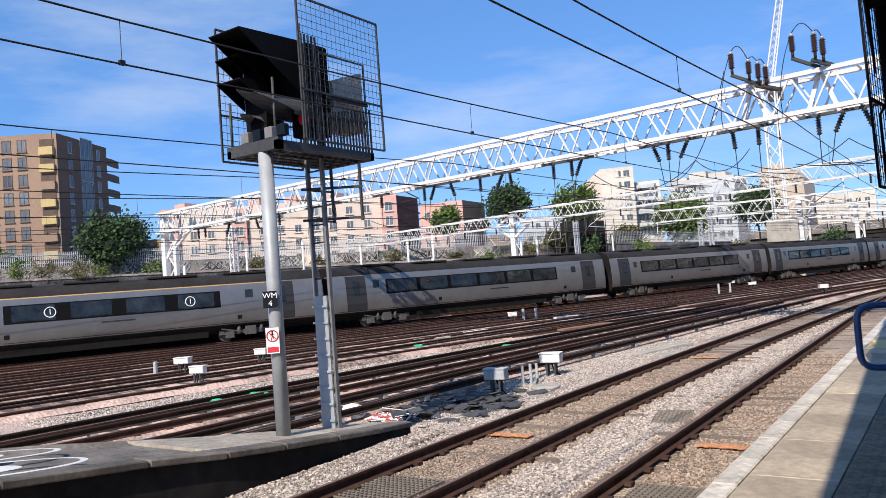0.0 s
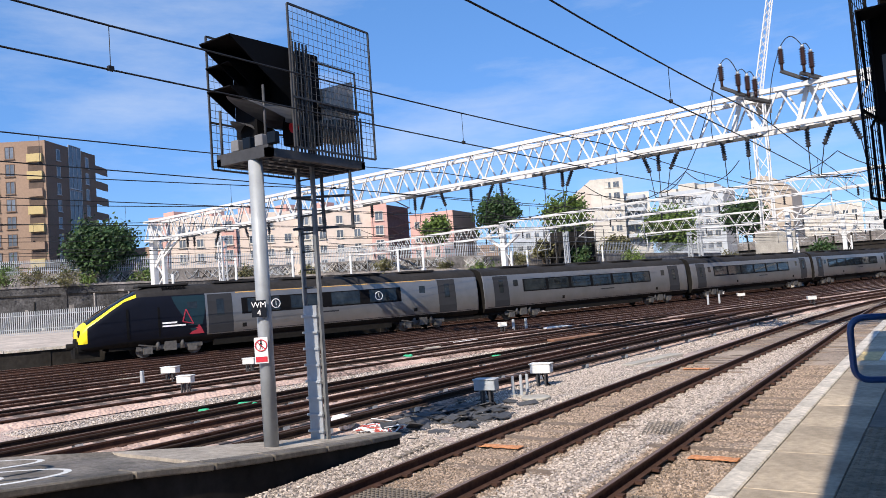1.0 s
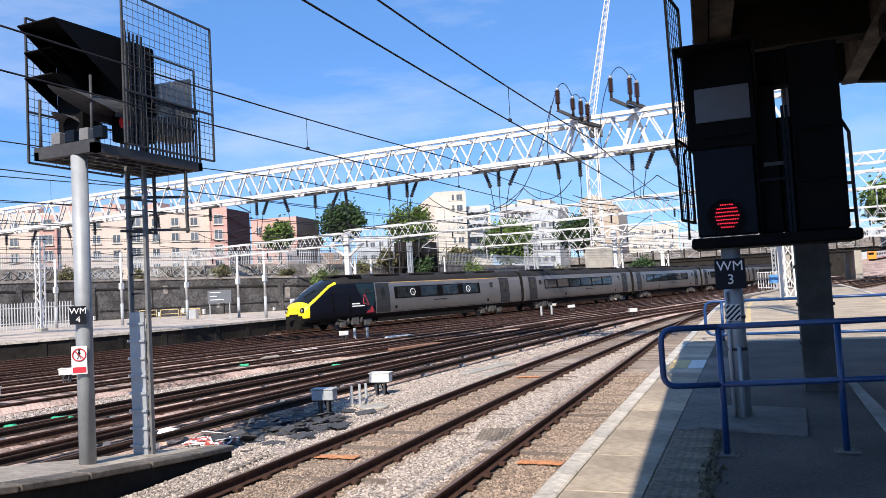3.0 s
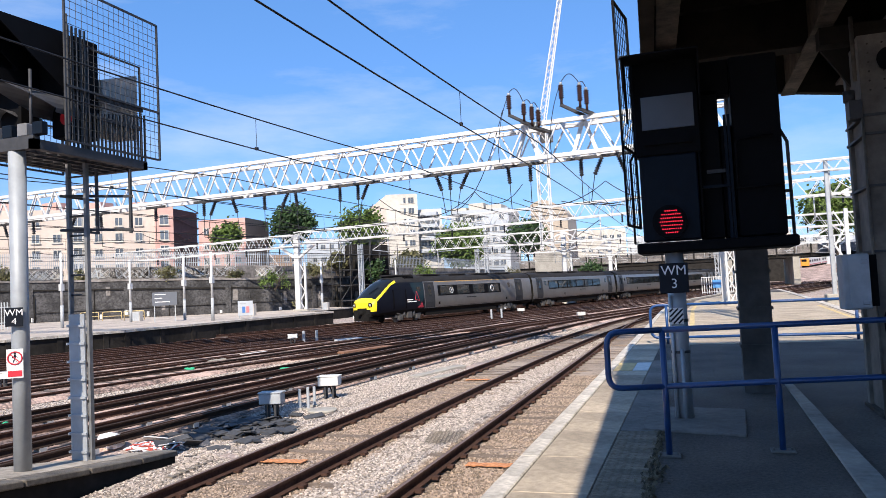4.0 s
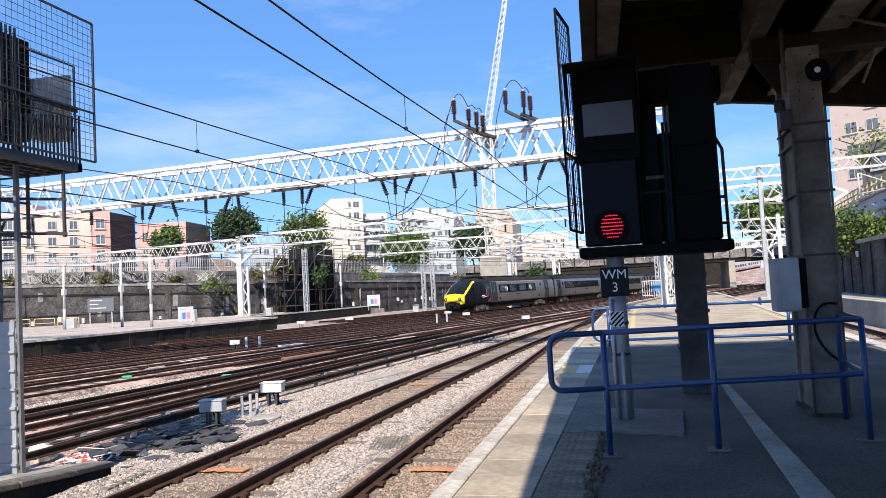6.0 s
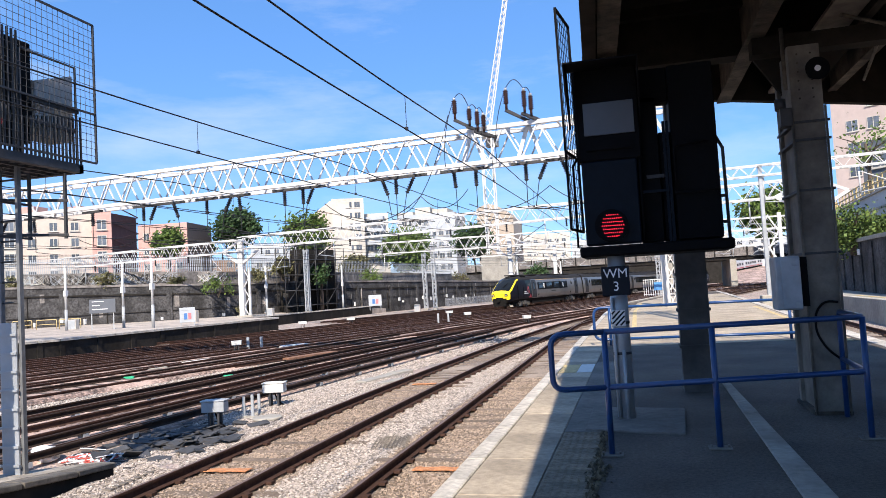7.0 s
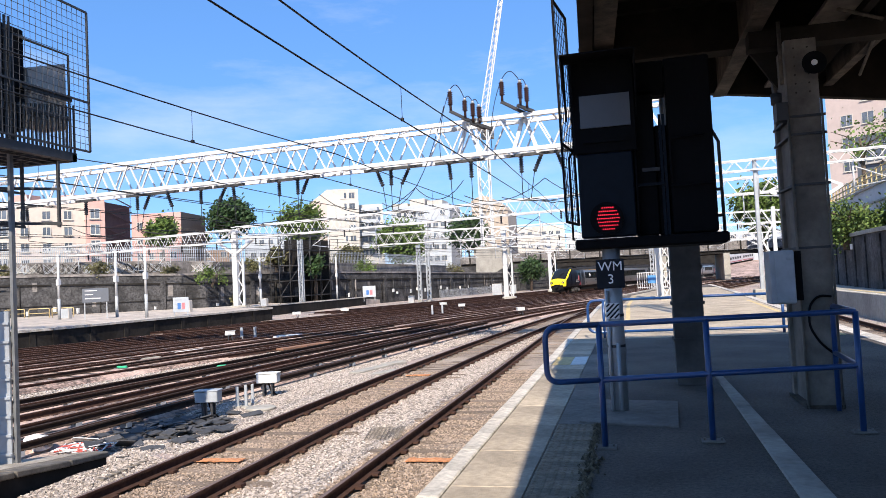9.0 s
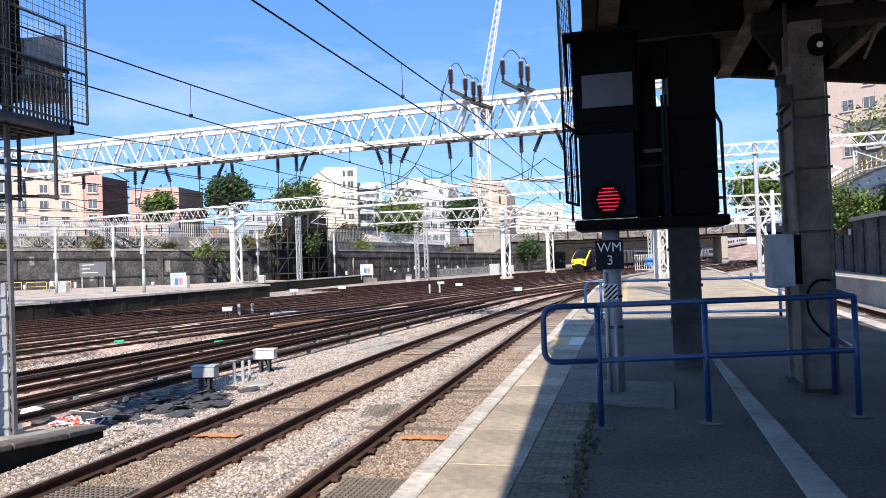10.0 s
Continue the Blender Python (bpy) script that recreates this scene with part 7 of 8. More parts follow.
def right_side():
    o = tagged(new("wall_right"), "sooty brick retaining wall beside the right-hand platform", "retaining wall", kind="structure")
    line = [(12.2, -30), (12.4, 20), (13.0, 46), (15.5, 75), (26, 110), (40, 150)]
    for (xa, ya), (xb, yb) in zip(line, line[1:]):
        bm = bmesh.new()
        prism(bm, [(xa, ya), (xb, yb), (xb + 1, yb), (xa + 1, ya)], -0.4, 4.0)
        part("wall_panel", bm, OLDWALL, o)
        bm = bmesh.new()
        prism(bm, [(xa - 0.12, ya), (xb - 0.12, yb), (xb + 1.1, yb), (xa + 1.1, ya)], 4.0, 4.22)
        part("coping", bm, CONCRETE, o)
        bm = bmesh.new()
        prism(bm, [(xa + 2.2, ya), (xb + 2.2, yb), (xb + 3, yb), (xa + 3, ya)], 2, 7.55)
        part("upper_wall", bm, PALEGREY, o, "grey upper wall below the street")
        n = int((yb - ya) // 3)
        for k in range(n):
            f = (k + 0.5) / n
            x, y = xa + (xb - xa) * f, ya + (yb - ya) * f
            bm = bmesh.new()
            box(bm, x - 0.1, y - 0.25, 0.9, x, y + 0.25, 3.9)
            part("pilaster", bm, OLDWALL, o)
    bm = bmesh.new()
    prism(bm, [(x + 1, y) for x, y in line] + [(x + 2.3, y) for x, y in line[::-1]], -0.4, 3.9)
    part("bank", bm, TRACKBED, o)
    bm = bmesh.new()
    prism(bm, [(x + 3, y) for x, y in line] + [(260, 150), (260, -30)], -0.4, 7.0)
    part("upper_street", bm, ASPHALT, o)
    f = thing("parapet_rail", "ochre painted steel parapet railing along the street", "railing")
    for (xa, ya), (xb, yb) in zip(line[1:4], line[2:5]):
        for z in (7.75, 8.15, 8.55):
            bm = bmesh.new()
            beam(bm, (xa + 2.4, ya, z), (xb + 2.4, yb, z), 0.07)
            part("rail", bm, YELLOWLINE, f)
        n = int((yb - ya) // 1.5)
        for k in range(n):
            t = k / n
            bm = bmesh.new()
            beam(bm, (xa + 2.4 + (xb - xa) * t, ya + (yb - ya) * t, 7.5), (xa + 2.4 + (xb - xa) * t, ya + (yb - ya) * t, 8.62), 0.09)
            part("post", bm, YELLOWLINE, f)
        for z in (5.2, 6.3, 7.4):
            bm = bmesh.new()
            beam(bm, (xa + 2.12, ya, z), (xb + 2.12, yb, z), 0.16, 0.12)
            part("string_course", bm, CONCRETE, o)
    p = tagged(new("right_platform"), "narrow platform with yellow line before the brick wall", "platform", kind="structure")
    bm = bmesh.new()
    prism(bm, [(10.4, -30), (12.25, -30), (12.45, 20), (13.05, 46), (14.5, 64), (12.6, 64), (10.9, 46), (10.4, 20)], -0.4, PLAT - 0.004)
    part("paving", bm, CONCRETE, p)
    bm = bmesh.new()
    prism(bm, [(10.45, 20), (10.95, 46), (12.65, 64), (12.95, 64), (11.25, 46), (10.75, 20)], PLAT, PLAT + 0.01)
    part("edge_line", bm, COPING, p)
    bm = bmesh.new()
    prism(bm, [(11.1, 20), (11.6, 46), (11.8, 46), (11.3, 20)], PLAT, PLAT + 0.01)
    part("yellow_line", bm, YELLOWLINE, p)


right_side()
RX = smooth([(-60, 8.1), (30, 8.2), (50, 9.2), (70, 12.5), (110, 23), (300, 75)])
track([(float(x), float(y)) for x, y in zip(RX, YS)], "rusty track between two platforms", TRACKBED, ends=(-24, 160))
for k in range(4):
    o = thing("platform_sign", "small lit sign on the wall", "sign", "wall signs", (12.5 + 0.3 * k, 24 + 9 * k, 3.2))
    bm = bmesh.new()
    box(bm, -0.12, -0.25, 0, 0.0, 0.25, 0.35)
    part("panel", bm, SIGNWHITE, o, bevel=0.01)
o = thing("gate_fence", "white and blue gated fence at the platform end", "fence", "", (1.9, 70, PLAT), -10)
for p0, p1, r in [((-1.3 + k * 0.2, 0, 0), (-1.3 + k * 0.2, 0, 1.5), 0.05) for k in range(14)] + [((-1.3, 0, z), (1.3, 0, z), 0.06) for z in (0.15, 1.45)]:
    bm = bmesh.new()
    beam(bm, p0, p1, r)
    part("bar", bm, GANTRY, o)
bm = bmesh.new()
box(bm, -0.4, -0.06, 0.5, 0.5, -0.03, 1.2)
part("panel", bm, mat("blue_notice", (0.1, 0.3, 0.6), 0.5), o)
for x, y, top in ((2.55, 41, 6.9), (1.55, 43, 6.9)):
    o = thing("white_post", "stout white steel post on the platform", "post", "platform posts", (x, y, PLAT))
    bm = bmesh.new()
    box(bm, -0.2, -0.2, 0, 0.2, 0.2, top)
    part("shaft", bm, GANTRY, o, bevel=0.03)
    bm = bmesh.new()
    box(bm, -0.3, -0.3, 0, 0.3, 0.3, 0.2)
    part("foot", bm, CONCRETE, o)


# orange-fronted train coming down the rising line beyond the bridge
def distant_train():
    t = thing("distant_train", "grey train with orange front on the far line beyond the bridge", "train")
    side = mat("distant_train_side", (0.5, 0.49, 0.5), 0.5, var=0.1)
    for k in range(3):
        y = k * 21.0
        bm = bmesh.new()
        prism(bm, [(-1.35, y + 0.5), (-0.95, y), (0.95, y), (1.35, y + 0.5), (1.35, y + 20.4), (-1.35, y + 20.4)], 0.6, 3.3)
        car = part("carriage", bm, side, t, bevel=0.1)
        bm = bmesh.new()
        box(bm, -1.15, y + 0.6, 3.28, 1.15, y + 20.2, 3.6)
        part("roof", bm, PALEGREY, car)
        bm = bmesh.new()
        box(bm, -1.1, y + 1.0, 0.0, 1.1, y + 19.5, 0.6)
        part("underframe", bm, TRAINUNDER, car)
        for q in (-1, 1):
            for j in range(5):
                bm = bmesh.new()
                box(bm, q * 1.36 - 0.02, y + 1.8 + j * 3.7, 1.8, q * 1.36 + 0.02, y + 4.2 + j * 3.7, 2.6)
                part("window", bm, SIGNBLACK, car)
            bm = bmesh.new()
            box(bm, q * 1.355 - 0.02, y + 0.6, 0.8, q * 1.355 + 0.02, y + 20.3, 1.1)
            part("red_band", bm, TRAINRED, car)
    bm = bmesh.new()
    prism(bm, [(-1.4, 1.6), (-1.38, 0.45), (-0.97, -0.06), (0.97, -0.06), (1.38, 0.45), (1.4, 1.6)], 0.62, 3.32)
    part("cab_front", bm, mat("orange_cab", (0.75, 0.3, 0.04), 0.45, var=0.1), t, "orange cab front")
    bm = bmesh.new()
    box(bm, -0.85, -0.1, 2.1, 0.85, 0.1, 2.95)
    part("windscreen", bm, WINDSCREEN, t)
    return t


DISTANT = distant_train()
bank = tagged(new("embankment"), "rising ballast bank under the far line beyond the bridge", "ground", kind="structure")
bm = bmesh.new()
prism(bm, [(24, 200), (90, 200), (150, 420), (40, 420)], -0.5, [-0.25, -0.25, 8.55, 8.55])
part("bank", bm, FARBED, bank)


# ---- buildings ----
def window_mesh(w, h, frame_m, bars=1):
    t = 0.09
    xs = [-w / 2, -w / 2 + t]
    for k in range(bars):
        x = -w / 2 + w * (k + 1) / (bars + 1)
        xs += [x - 0.04, x + 0.04]
    xs += [w / 2 - t, w / 2]
    zs = [0, t, h - t, h]
    bm = bmesh.new()
    v = [[bm.verts.new((x, -0.06, z)) for z in zs] for x in xs]
    faces = [bm.faces.new((v[i][j], v[i + 1][j], v[i + 1][j + 1], v[i][j + 1])) for i in range(len(xs) - 1) for j in range(3) if j != 1 or i % 2 == 0]
    made = bmesh.ops.extrude_face_region(bm, geom=faces)
    bmesh.ops.translate(bm, verts=[q for q in made["geom"] if isinstance(q, bmesh.types.BMVert)], vec=(0, 0.1, 0))
    bmesh.ops.recalc_face_normals(bm, faces=bm.faces)
    me = bpy.data.meshes.new("window")
    bm.to_mesh(me)
    bm.free()
    me.materials.append(frame_m)
    bm = bmesh.new()
    box(bm, -w / 2 - 0.1, -0.16, -0.09, w / 2 + 0.1, 0.02, -0.01)
    bmesh.ops.recalc_face_normals(bm, faces=bm.faces)
    sill = bpy.data.meshes.new("sill")
    bm.to_mesh(sill)
    bm.free()
    sill.materials.append(frame_m)
    bm = bmesh.new()
    box(bm, -w / 2 + t, -0.012, t, w / 2 - t, 0.03, h - t)
    bmesh.ops.recalc_face_normals(bm, faces=bm.faces)
    pane = bpy.data.meshes.new("pane")
    bm.to_mesh(pane)
    bm.free()
    pane.materials.append(BUILDGLASS)
    return me, pane, sill


def facade(parent, a, b, z0, z1, cols, rows, me, skip=0.0, inset=0.06, rng=None):
    """Windows in a grid on the wall from a to b, seen with a on the left."""
    a, b = Vector((a[0], a[1], 0)), Vector((b[0], b[1], 0))
    d = (b - a).normalized()
    n = Vector((d.y, -d.x, 0))
    turn = math.degrees(math.atan2(d.y, d.x))
    for i in range(cols):
        for j in range(rows):
            if random.random() < skip:
                continue
            p = a.lerp(b, inset + (1 - 2 * inset) * (i + 0.5) / cols) + n * 0.02
            o = new("window", me[0])
            o.parent = parent
            for name, data in (("pane", me[1]), ("sill", me[2])):
                g = new(name, data)
                g.parent = o
            o.matrix_basis = pose(p.x, p.y, z0 + (z1 - z0) * (j + 0.28) / rows, 0, 0, turn)


def block_building(label, corners, z0, z1, mats, roof=None, parapet=0.5):
    """A building over a four-cornered plan; mats: one wall material a side."""
    o = thing("building", label, "building", "buildings beyond the wall")
    n = len(corners)
    for i in range(n):
        a, b = Vector((*corners[i][:2], 0)), Vector((*corners[(i + 1) % n][:2], 0))
        d = (b - a).normalized()
        s = Vector((-d.y, d.x, 0)) * 0.4
        bm = bmesh.new()
        prism(bm, [tuple(a.xy), tuple(b.xy), tuple((b + s - d * 0.4).xy), tuple((a + s + d * 0.4).xy)], z0, z1 + parapet)
        part("wall", bm, mats[i % len(mats)], o)
    bm = bmesh.new()
    c = sum((Vector((*q[:2], 0)) for q in corners), Vector()) / n
    prism(bm, [tuple((Vector((*q[:2], 0)).lerp(c, 0.03)).xy) for q in corners], z1 - 0.4, z1)
    part("roof", bm, roof or CONCRETE, o)
    return o


def rect(a, b, depth):
    """A plan with its front from a to b and the given depth behind it."""
    a, b = Vector(a), Vector(b)
    d = (b - a).normalized()
    s = Vector((-d.y, d.x, 0)) * depth
    return [a, b, b + s, a + s]


# brick tower block
# dark brown that stands for the shade inside the balconies
RECESSSHADE = mat("balcony_recess_shade", (0.1, 0.07, 0.055), 0.9, var=0.3, scale=2)
TC, TL, TR = polar(-61.58, 120), polar(-68.6, 128), polar(-58.5, 131)
d_ = (TC - TL).normalized()
tower = block_building("tall tan brick tower block, one side coloured darker for shade, yellow balconies", [TL, TC, TR, TL + (TR - TC)], 3, 27.2, [BRICKTAN, BRICKSHADE, BRICKSHADE, BRICKTAN])
wt = window_mesh(1.3, 1.8, BRICKSHADE)
facade(tower, TL, TL.lerp(TC, 0.80), 4.5, 27.0, 6, 9, wt, 0.0, 0.03)
wd = window_mesh(0.9, 1.7, GREYBOX, 0)
facade(tower, TC.lerp(TR, 0.12), TC.lerp(TR, 0.35), 4.5, 27.0, 1, 9, wd)
facade(tower, TC.lerp(TR, 0.72), TC.lerp(TR, 0.9), 4.5, 27.0, 1, 9, wd)
wg = window_mesh(3.2, 6.6, GREYBOX, 2)
facade(tower, TC.lerp(TR, 0.42), TC.lerp(TR, 0.7), 6.0, 26.4, 1, 3, wg)
for j in range(9):
    z = 4.6 + j * 2.5
    p, q = TL.lerp(TC, 0.86), TC.lerp(TL, 0.02)
    n_ = Vector((d_.y, -d_.x, 0))
    bm = bmesh.new()
    prism(bm, [tuple((p - n_ * 0.1).xy), tuple((q - n_ * 0.1).xy), tuple((q + n_ * 0.5).xy), tuple((p + n_ * 0.5).xy)], z, z + 1.15)
    part("balcony", bm, BALCONY if j % 3 else BRICKTAN, tower, "ochre yellow balcony front")
    # flat dark plate on the wall, painted as a shaded hollow
    bm = bmesh.new()
    prism(bm, [tuple((p + n_ * 0.02).xy), tuple((q + n_ * 0.02).xy), tuple((q + n_ * 0.06).xy), tuple((p + n_ * 0.06).xy)], z + 1.15, z + 2.3)
    part("painted_recess", bm, RECESSSHADE, tower)
    e = (TR - TC).normalized()
    bm = bmesh.new()
    r = TR + (TC - TR).normalized() * 0.2
    prism(bm, [tuple(r.xy), tuple((r + e * 1.6).xy), tuple((r + e * 1.6 - n_ * 3).xy), tuple((r - n_ * 3).xy)], z + 0.3, z + 1.5)
    part("side_balcony", bm, BRICKSHADE, tower)

# long cream and pink terrace
PL, PC, PR = polar(-55.1, 116), polar(-38.0, 110), polar(-36.4, 116)
terrace = block_building("long cream and pink rendered block of flats with many windows", [PL, PC, PR, PL + (PR - PC)], 3, 14.9, [CREAM, REDBRICK, CREAM, PINK])
wp = window_mesh(1.05, 1.2, OFFWHITE)
facade(terrace, PL, PC, 6.2, 14.6, 13, 4, wp, 0.06, 0.02)
wt2 = window_mesh(1.2, 1.4, OFFWHITE)
pd = (PC - PL).normalized()
pn = Vector((pd.y, -pd.x, 0))
for f0, f1, m_, h_ in ((0.0, 0.07, PINK, 15.6), (0.3, 0.36, PINK, 15.0), (0.62, 0.68, OFFWHITE, 15.1), (0.93, 1.0, PINK, 15.6)):
    a, b = PL.lerp(PC, f0), PL.lerp(PC, f1)
    bm = bmesh.new()
    prism(bm, [tuple((a - pn * 0.1).xy), tuple((a + pn * 0.7).xy), tuple((b + pn * 0.7).xy), tuple((b - pn * 0.1).xy)], 3, h_)
    part("bay", bm, m_, terrace, "projecting pink rendered bay")
    facade(terrace, a + pn * 0.72, b + pn * 0.72, 6.2, 14.6, 1, 4, wt2, 0, 0.0)
bm = bmesh.new()
for k in range(6):
    p = PL.lerp(PC, 0.08 + 0.16 * k) - pn * 3
    box(bm, p.x - 1.2, p.y - 1.2, 14.5, p.x + 1.2, p.y + 1.2, 16.6)
part("roof_house", bm, PINK, terrace)
bm = bmesh.new()
for k in range(5):
    z = 5 + k * 2.3
    beam(bm, (PC.x + 0.2, PC.y + 0.4, z), (PR.x + 0.6, PR.y - 0.4, z + 1.1), 0.12)
    beam(bm, (PR.x + 0.6, PR.y - 0.4, z + 1.1), (PC.x + 0.2, PC.y + 0.4, z + 2.2), 0.12)
part("outside_stair", bm, REDBRICK, terrace, "dark red stair at the gable end")
terrace2 = block_building("low terracotta and cream building behind the terrace", rect(polar(-36.3, 140), polar(-33.0, 136), 10), 3, 16.2, [PINK, BRICKTAN, PINK, PINK])
facade(terrace2, polar(-36.3, 140), polar(-33.0, 136), 8, 16, 4, 3, wp)
low = block_building("small tan flat-roofed building beside the tower", rect(polar(-57.4, 135), polar(-54.6, 130), 8), 3, 12.2, [BRICKTAN, BRICKSHADE])
facade(low, polar(-57.4, 135), polar(-54.6, 130), 8, 12, 2, 1, wd)

# pale blocks in the distance
ww = window_mesh(1.7, 1.7, OFFWHITE)
D1 = 210
wb = block_building("pale rendered block with stepped sloping roof", rect(polar(-22.5, D1), polar(-20.1, D1), 14), 3, 29.0, [OFFWHITE, OFFWHITE])
facade(wb, polar(-21.6, D1), polar(-20.2, D1), 14, 29, 2, 5, ww, 0.25)
bm = bmesh.new()
a, b = polar(-23.9, D1), polar(-22.5, D1)
prism(bm, [(a.x, a.y), (b.x, b.y), (b.x, b.y + 12), (a.x, a.y + 12)], 3, [25.5, 29.3, 29.3, 25.5])
part("lean_to", bm, CREAM, wb, "cream wing under a sloping roof")
ws = block_building("pale grey low flats with balconies", rect(polar(-20.1, 215), polar(-18.3, 215), 12), 3, 25.0, [OFFWHITE, PALEGREY])
facade(ws, polar(-20.1, 215), polar(-18.3, 215), 10, 25, 3, 4, ww)
for z in (13, 16.5, 20, 23.4):
    a, b = polar(-20.0, 213.6), polar(-18.5, 213.6)
    bm = bmesh.new()
    box(bm, a.x, a.y - 0.5, z, b.x, a.y + 1.2, z + 1.0)
    part("balcony", bm, PALEGREY, ws)
wc_ = block_building("white and pale blue office block", rect(polar(-17.6, 240), polar(-13.2, 236), 20), 3, 26.5, [PALEGREY, OFFWHITE])
facade(wc_, polar(-17.6, 240), polar(-13.2, 236), 8, 26, 7, 5, ww, 0.1)
bm = bmesh.new()
for k, h in ((0.15, 28.2), (0.45, 29.4), (0.75, 28.6)):
    p = polar(-17.6, 243).lerp(polar(-13.2, 239), k)
    box(bm, p.x - 2.5, p.y, 26, p.x + 2.5, p.y + 8, h)
part("plant_room", bm, OFFWHITE, wc_)
# round-topped beige building
o = thing("building", "beige building with a barrel-shaped roof", "building", "buildings beyond the wall")
a, b = polar(-11.5, 260), polar(-8.7, 260)
bm = bmesh.new()
box(bm, a.x, a.y, 3, b.x, a.y + 20, 26)
part("wall", bm, BEIGE, o)
bm = bmesh.new()
n = 14
ring0 = [bm.verts.new((a.x + (b.x - a.x) * k / n, a.y - 0.5, 26 + 5.2 * math.sin(math.pi * (0.25 + 0.75 * k / n)))) for k in range(n + 1)]
ring1 = [bm.verts.new((v.co.x, v.co.y + 20, v.co.z)) for v in ring0]
for k in range(n):
    bm.faces.new((ring0[k], ring0[k + 1], ring1[k + 1], ring1[k]))
base = [bm.verts.new((a.x, a.y - 0.5, 25.9)), bm.verts.new((b.x, a.y - 0.5, 25.9))]
bm.faces.new([base[0], *ring0, base[1]])
part("barrel_roof", bm, BEIGE, o)
facade(o, a, b, 10, 26, 4, 4, ww, 0.2)
for az0, az1, d, top, m_ in ((-8.2, -4.6, 300, 22, OFFWHITE), (-4.5, 0.5, 320, 19, PALEGREY), (0.5, 6.5, 300, 17, OFFWHITE), (-28.6, -24.2, 260, 21, PALEGREY), (-33.0, -29.0, 240, 15, BRICKTAN), (6.5, 12, 330, 16, PALEGREY)):
    o = block_building("distant pale flat-roofed building", rect(polar(az0, d), polar(az1, d), 20), -0.4, top, [m_, OFFWHITE])
    facade(o, polar(az0, d), polar(az1, d), 8, top, 6, 3, ww, 0.2)
pinkT = block_building("tall pale pink tower block", rect(polar(13.7, 125), polar(24.0, 118), 14), 5, 44, [mat("pale_pink_render", (0.52, 0.42, 0.38), 0.9, var=0.08, scale=1), OFFWHITE])
facade(pinkT, polar(13.7, 125), polar(24.0, 118), 8, 44, 7, 11, ww, 0.1)

greyB = block_building("dark grey clad block behind the street railing", rect(polar(15.3, 78), polar(26, 70), 10), 6.5, 13.2, [mat("slate_cladding", (0.13, 0.14, 0.155), 0.6, var=0.2, scale=1), PALEGREY])
facade(greyB, polar(15.3, 78), polar(26, 70), 7.5, 13.2, 9, 2, ww)


# ---- tower crane ----
def crane():
    o = thing("tower_crane", "white lattice tower crane with a raised luffing jib", "crane")
    p = polar(-10.4, 190)
    lattice_mast(o, p.x, p.y, 3, 42, 2.7, 0.17)
    tip, root = polar(-7.6, 190, 88), Vector((p.x, p.y, 41))
    bm = bmesh.new()
    d = (tip - root)
    s1, s2 = Vector((1.0, 0, 0)), d.cross(Vector((1, 0, 0))).normalized() * 1.6
    for s in (s1, -s1, s2):
        beam(bm, root + s, tip + s * 0.4, 0.22)
    n = 26
    for k in range(n):
        a, b = root + d * k / n, root + d * (k + 1) / n
        f0, f1 = 1 - 0.6 * k / n, 1 - 0.6 * (k + 1) / n
        beam(bm, a + s1 * f0, b + s2 * f1, 0.13)
        beam(bm, a + s2 * f0, b - s1 * f1, 0.13)
        beam(bm, a - s1 * f0, b + s1 * f1, 0.13)
    part("jib", bm, GANTRY, o)
    bm = bmesh.new()
    box(bm, p.x - 1.6, p.y, 41, p.x + 1.6, p.y + 9, 42)
    part("counter_jib", bm, GANTRY, o)
    bm = bmesh.new()
    box(bm, p.x - 1.5, p.y + 6, 39.5, p.x + 1.5, p.y + 9, 43)
    part("counterweight", bm, CONCRETE, o)
    bm = bmesh.new()
    tube(bm, [(p.x - 0.5, p.y + 4, 47), tip.lerp(root, 0.12)], 0.05, 5)
    part("pendant", bm, GALV, o)


crane()


# ---- trees and shrubs ----
def foliage(bm, centre, radius, count, leaf, rng, squash=0.8):
    """Leaf quads gathered in uneven clumps."""
    clumps = []
    for _ in range(max(5, int(count / 90))):
        v = Vector((rng.gauss(0, 1), rng.gauss(0, 1), rng.gauss(0, 1))).normalized() * radius * rng.uniform(0.35, 0.95)
        v.z *= squash
        clumps.append((centre + v, radius * rng.uniform(0.26, 0.46)))
    clumps.append((centre, radius * 0.7))
    for _ in range(count):
        c, r = rng.choice(clumps)
        p = c + Vector((rng.gauss(0, 0.55), rng.gauss(0, 0.55), rng.gauss(0, 0.5))) * r
        n = Vector((rng.gauss(0, 1), rng.gauss(0, 1), rng.gauss(0.5, 1))).normalized()
        u = n.orthogonal().normalized() * leaf * rng.uniform(0.6, 1.3)
        w = n.cross(u).normalized() * leaf * rng.uniform(0.4, 0.8)
        vs = [bm.verts.new(p + q) for q in (-u, -w, u, w)]
        bm.faces.new(vs)


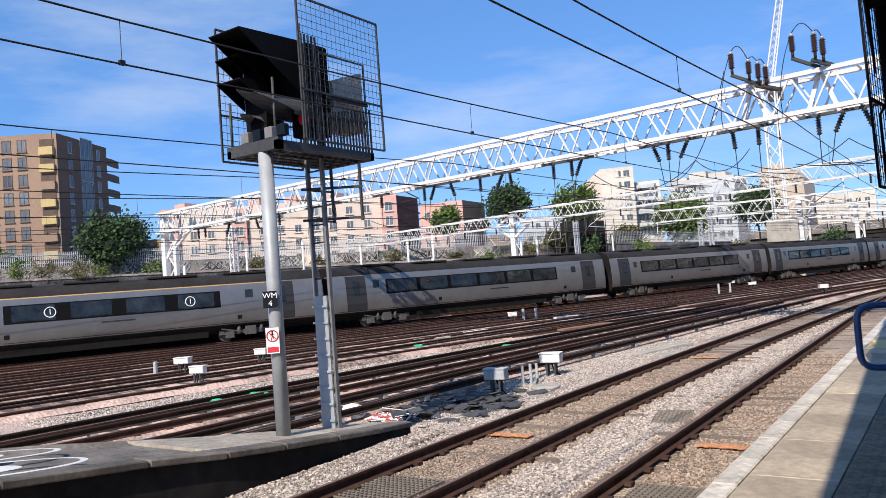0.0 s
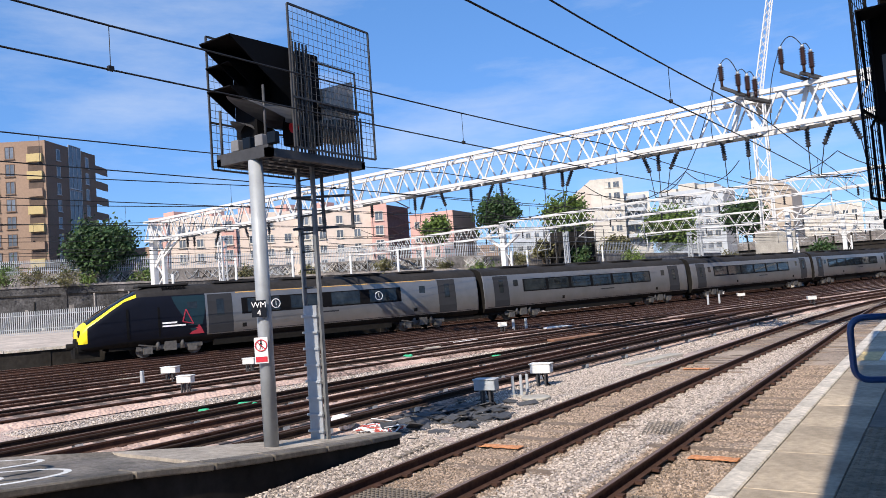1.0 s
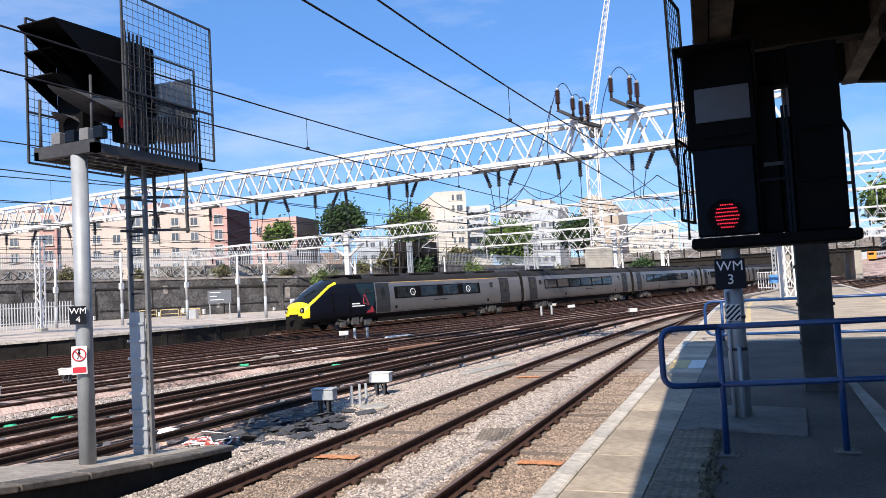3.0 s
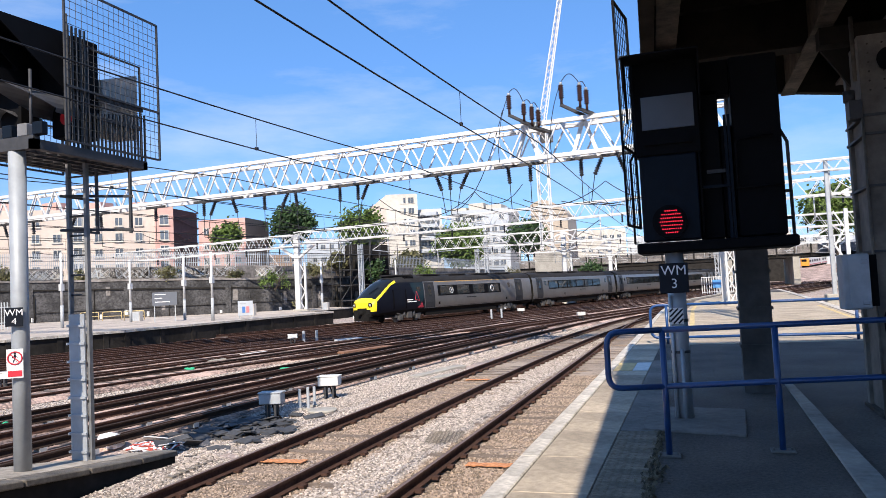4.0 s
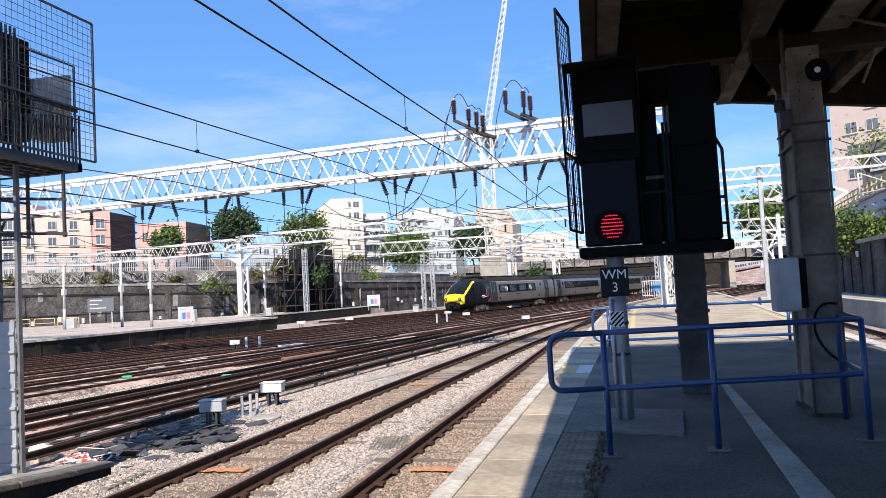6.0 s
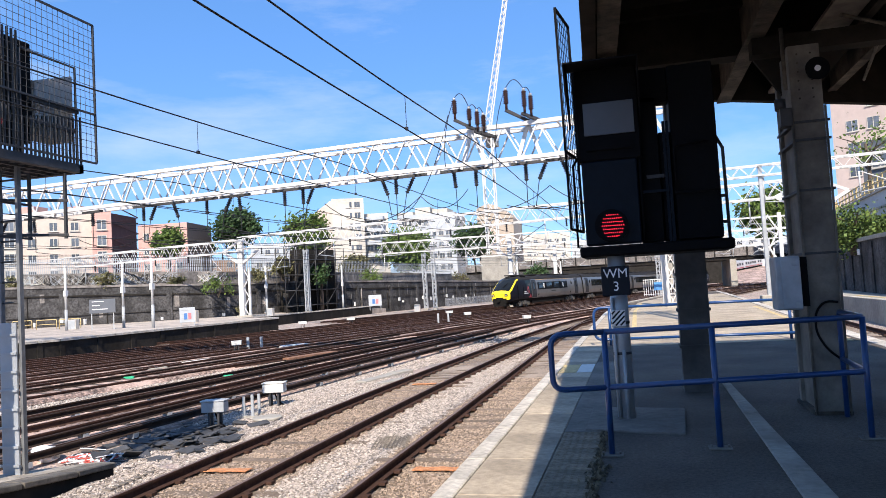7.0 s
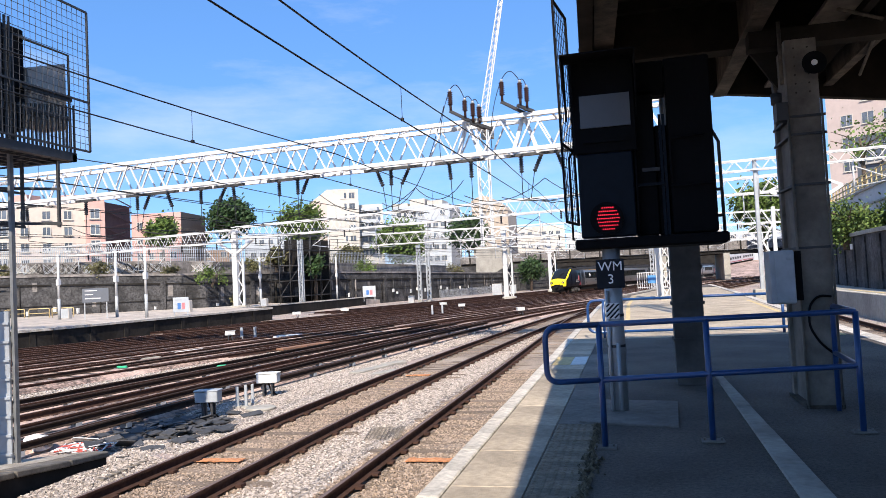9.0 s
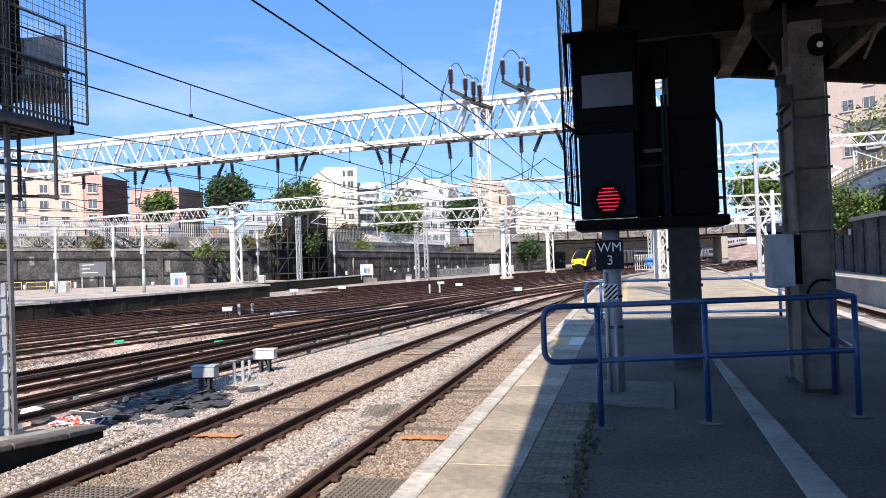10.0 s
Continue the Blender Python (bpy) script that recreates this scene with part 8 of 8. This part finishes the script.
def tree(place, base, top, radius, seed, leaf=0.28, count=2600, material=None, label="leafy green tree beyond the wall", trunk_r=0.22):
    rng = random.Random(seed)
    o = thing("tree", label, "tree", "trees", (place[0], place[1], base))
    h = top - base
    cz = h - radius * 0.85
    bm = bmesh.new()
    tube(bm, [(0, 0, -0.5), (0.1, 0, cz * 0.5), (0.0, 0.1, cz)], trunk_r, 8, radii=[trunk_r * 1.3, trunk_r, trunk_r * 0.6])
    for k in range(7):
        a = k * 2.4
        e = Vector((math.cos(a) * radius * 0.7, math.sin(a) * radius * 0.7, cz + rng.uniform(-0.3, 0.6) * radius))
        s = Vector((0.05, 0.05, cz * rng.uniform(0.5, 0.9)))
        tube(bm, [s, s.lerp(e, 0.5) + Vector((0, 0, 0.2)), e], 0.08, 5, radii=[trunk_r * 0.5, trunk_r * 0.3, 0.02])
    part("trunk", bm, BARK, o)
    bm = bmesh.new()
    foliage(bm, Vector((0, 0, cz)), radius, int(count * (2.4 if count > 1000 else 1.0)), leaf, rng)
    part("crown", bm, material or LEAF, o)


tree(polar(-58.4, 104), 3.8, 13.7, 3.7, 1, 0.26, 8000, LEAFDARK)
tree(polar(-65.0, 112), 3.8, 10.2, 3.2, 2, 0.3, 2400, LEAFDARK)
tree(polar(-55.9, 104), 3.8, 9.6, 1.6, 3, 0.25, 900)
tree(polar(-29.5, 140), 3.5, 18.6, 3.5, 4, 0.34, 4200, LEAFDARK)
tree(polar(-34.3, 130), 3.5, 14.9, 2.6, 5, 0.32, 2200)
tree(polar(-31.9, 150), 3.5, 15.0, 2.0, 6, 0.32, 1300)
tree(polar(-24.4, 150), 3.5, 18.6, 4.6, 7, 0.36, 3200)
tree(polar(-26.4, 99), 1, 8.2, 1.6, 8, 0.22, 900, LEAFDRY)
tree(polar(-23.6, 98), 0.5, 6.6, 1.6, 18, 0.22, 900, LEAFDARK)
tree(polar(-17.0, 175), 3, 16.8, 5.6, 9, 0.4, 3600)
tree(polar(-11.9, 200), 3, 19.2, 5.0, 10, 0.4, 2800, LEAFDARK)
tree(polar(-21.0, 120), 3, 8.6, 2.2, 11, 0.26, 1500, LEAFDRY)
tree(polar(-7.3, 150), 0, 6.0, 2.6, 12, 0.26, 1700, LEAFDARK)
tree(polar(9.3, 130), 2, 15.5, 4.2, 13, 0.4, 3000)
tree(polar(15.6, 66), 6.9, 14.6, 3.2, 14, 0.16, 500, LEAF, "sparse leafy street tree behind the wall", 0.16)
tree(polar(14.4, 54), 3.7, 6.4, 1.7, 15, 0.13, 1300)
tree(polar(17.0, 52), 3.7, 5.9, 1.5, 16, 0.13, 1100)
tree(polar(12.6, 68), 3.7, 6.6, 1.8, 17, 0.15, 1200)


def shrub(place, z, r, seed, material, label="scrubby bush growing from the wall"):
    rng = random.Random(seed)
    o = thing("shrub", label, "shrub", "wall shrubs", (place[0], place[1], z))
    for k in range(6):
        a = rng.uniform(0, 6.28)
        bm = bmesh.new()
        tube(bm, [(0, 0, -0.3), (math.cos(a) * r * 0.3, math.sin(a) * r * 0.3, r * 0.5), (math.cos(a) * r * 0.7, math.sin(a) * r * 0.7, r * rng.uniform(0.7, 1.2))], 0.03, 4)
        part("stem", bm, BARK, o)
    bm = bmesh.new()
    foliage(bm, Vector((0, 0, r * 0.6)), r, 700, 0.13, rng, 0.7)
    part("leaves", bm, material, o)


for k, (az_, d, z, r, m_) in enumerate(((-31.0, 86, 3.4, 1.6, LEAF), (-38.6, 92.4, 4.95, 1.3, LEAFDRY), (-55.7, 97.5, 5.8, 1.6, LEAF), (-60.6, 97, 5.9, 1.6, LEAFDRY), (-59.2, 97, 5.9, 1.5, LEAF), (-62.6, 98, 6.0, 1.7, LEAFDRY), (-48.6, 97, 5.4, 1.3, LEAFDRY), (-44.0, 96.6, 5.2, 1.2, LEAFDRY), (-33.9, 91, 4.6, 1.0, LEAFDRY), (-28.0, 92, 4.8, 1.4, LEAFDRY), (-19.8, 112, 4.3, 1.6, LEAF), (-13.0, 140, 3.7, 1.5, LEAFDRY), (-64.2, 99, 6.1, 1.7, LEAF), (-29.2, 82, 0.9, 0.9, LEAFDRY))):
    shrub(polar(az_, d), z, r, 40 + k, m_)


# sprayed lettering shapes on the upper wall, plain strokes only
graf = thing("graffiti", "white and pale sprayed loops on the upper wall", "graffiti")
rng = random.Random(5)
for k in range(150):
    f = rng.uniform(0, 1)
    i = (0, 1, 2, 2, 3, 3, 4)[k % 7]
    A, B = Vector((*WALL_LINE[i], 0)), Vector((*WALL_LINE[i + 1], 0))
    d = (B - A).normalized()
    s = Vector((-d.y, d.x, 0))
    q = A.lerp(B, f) + s * 5.93
    zt = WALL_TOP[i] + (WALL_TOP[i + 1] - WALL_TOP[i]) * f + 1.05
    bm = bmesh.new()
    pts = [q + d * (0.9 * math.sin(t * 0.9 + k)) + Vector((0, 0, zt + 0.6 * math.sin(t * 1.7 + k * 2))) for t in range(9)]
    tube(bm, pts, 0.035, 5)
    part("sprayed_loop", bm, (OFFWHITE, PALEGREY, GREYBOX, DARKFACE, WORN)[k % 5], graf)


# ---- the train leaves ----
def motions():
    for car, ahead in CARS:
        rows = []
        for i in range(21):
            t = i * 0.5
            s = -30.06 + 12.207 * t - 0.1238 * t * t + ahead
            xa, ya, _ = train_line(s - 7.9)
            xb, yb, _ = train_line(s + 7.9)
            rows.append((t, pose((xa + xb) / 2, (ya + yb) / 2, 0, 0, 0, -math.degrees(math.atan2(xb - xa, yb - ya)))))
        walk(car, rows)
    # the far train comes slowly down the rising line
    rows = []
    for i in range(11):
        d = 7.0 * (i - 4.0)
        x, y = 37.9 - d * math.sin(radians(20)), 297.6 - d * math.cos(radians(20))
        rows.append((float(i), pose(x, y, -0.2 + 0.04 * (y - 200), 2.15, 0, -20)))
    walk(DISTANT, rows)


motions()
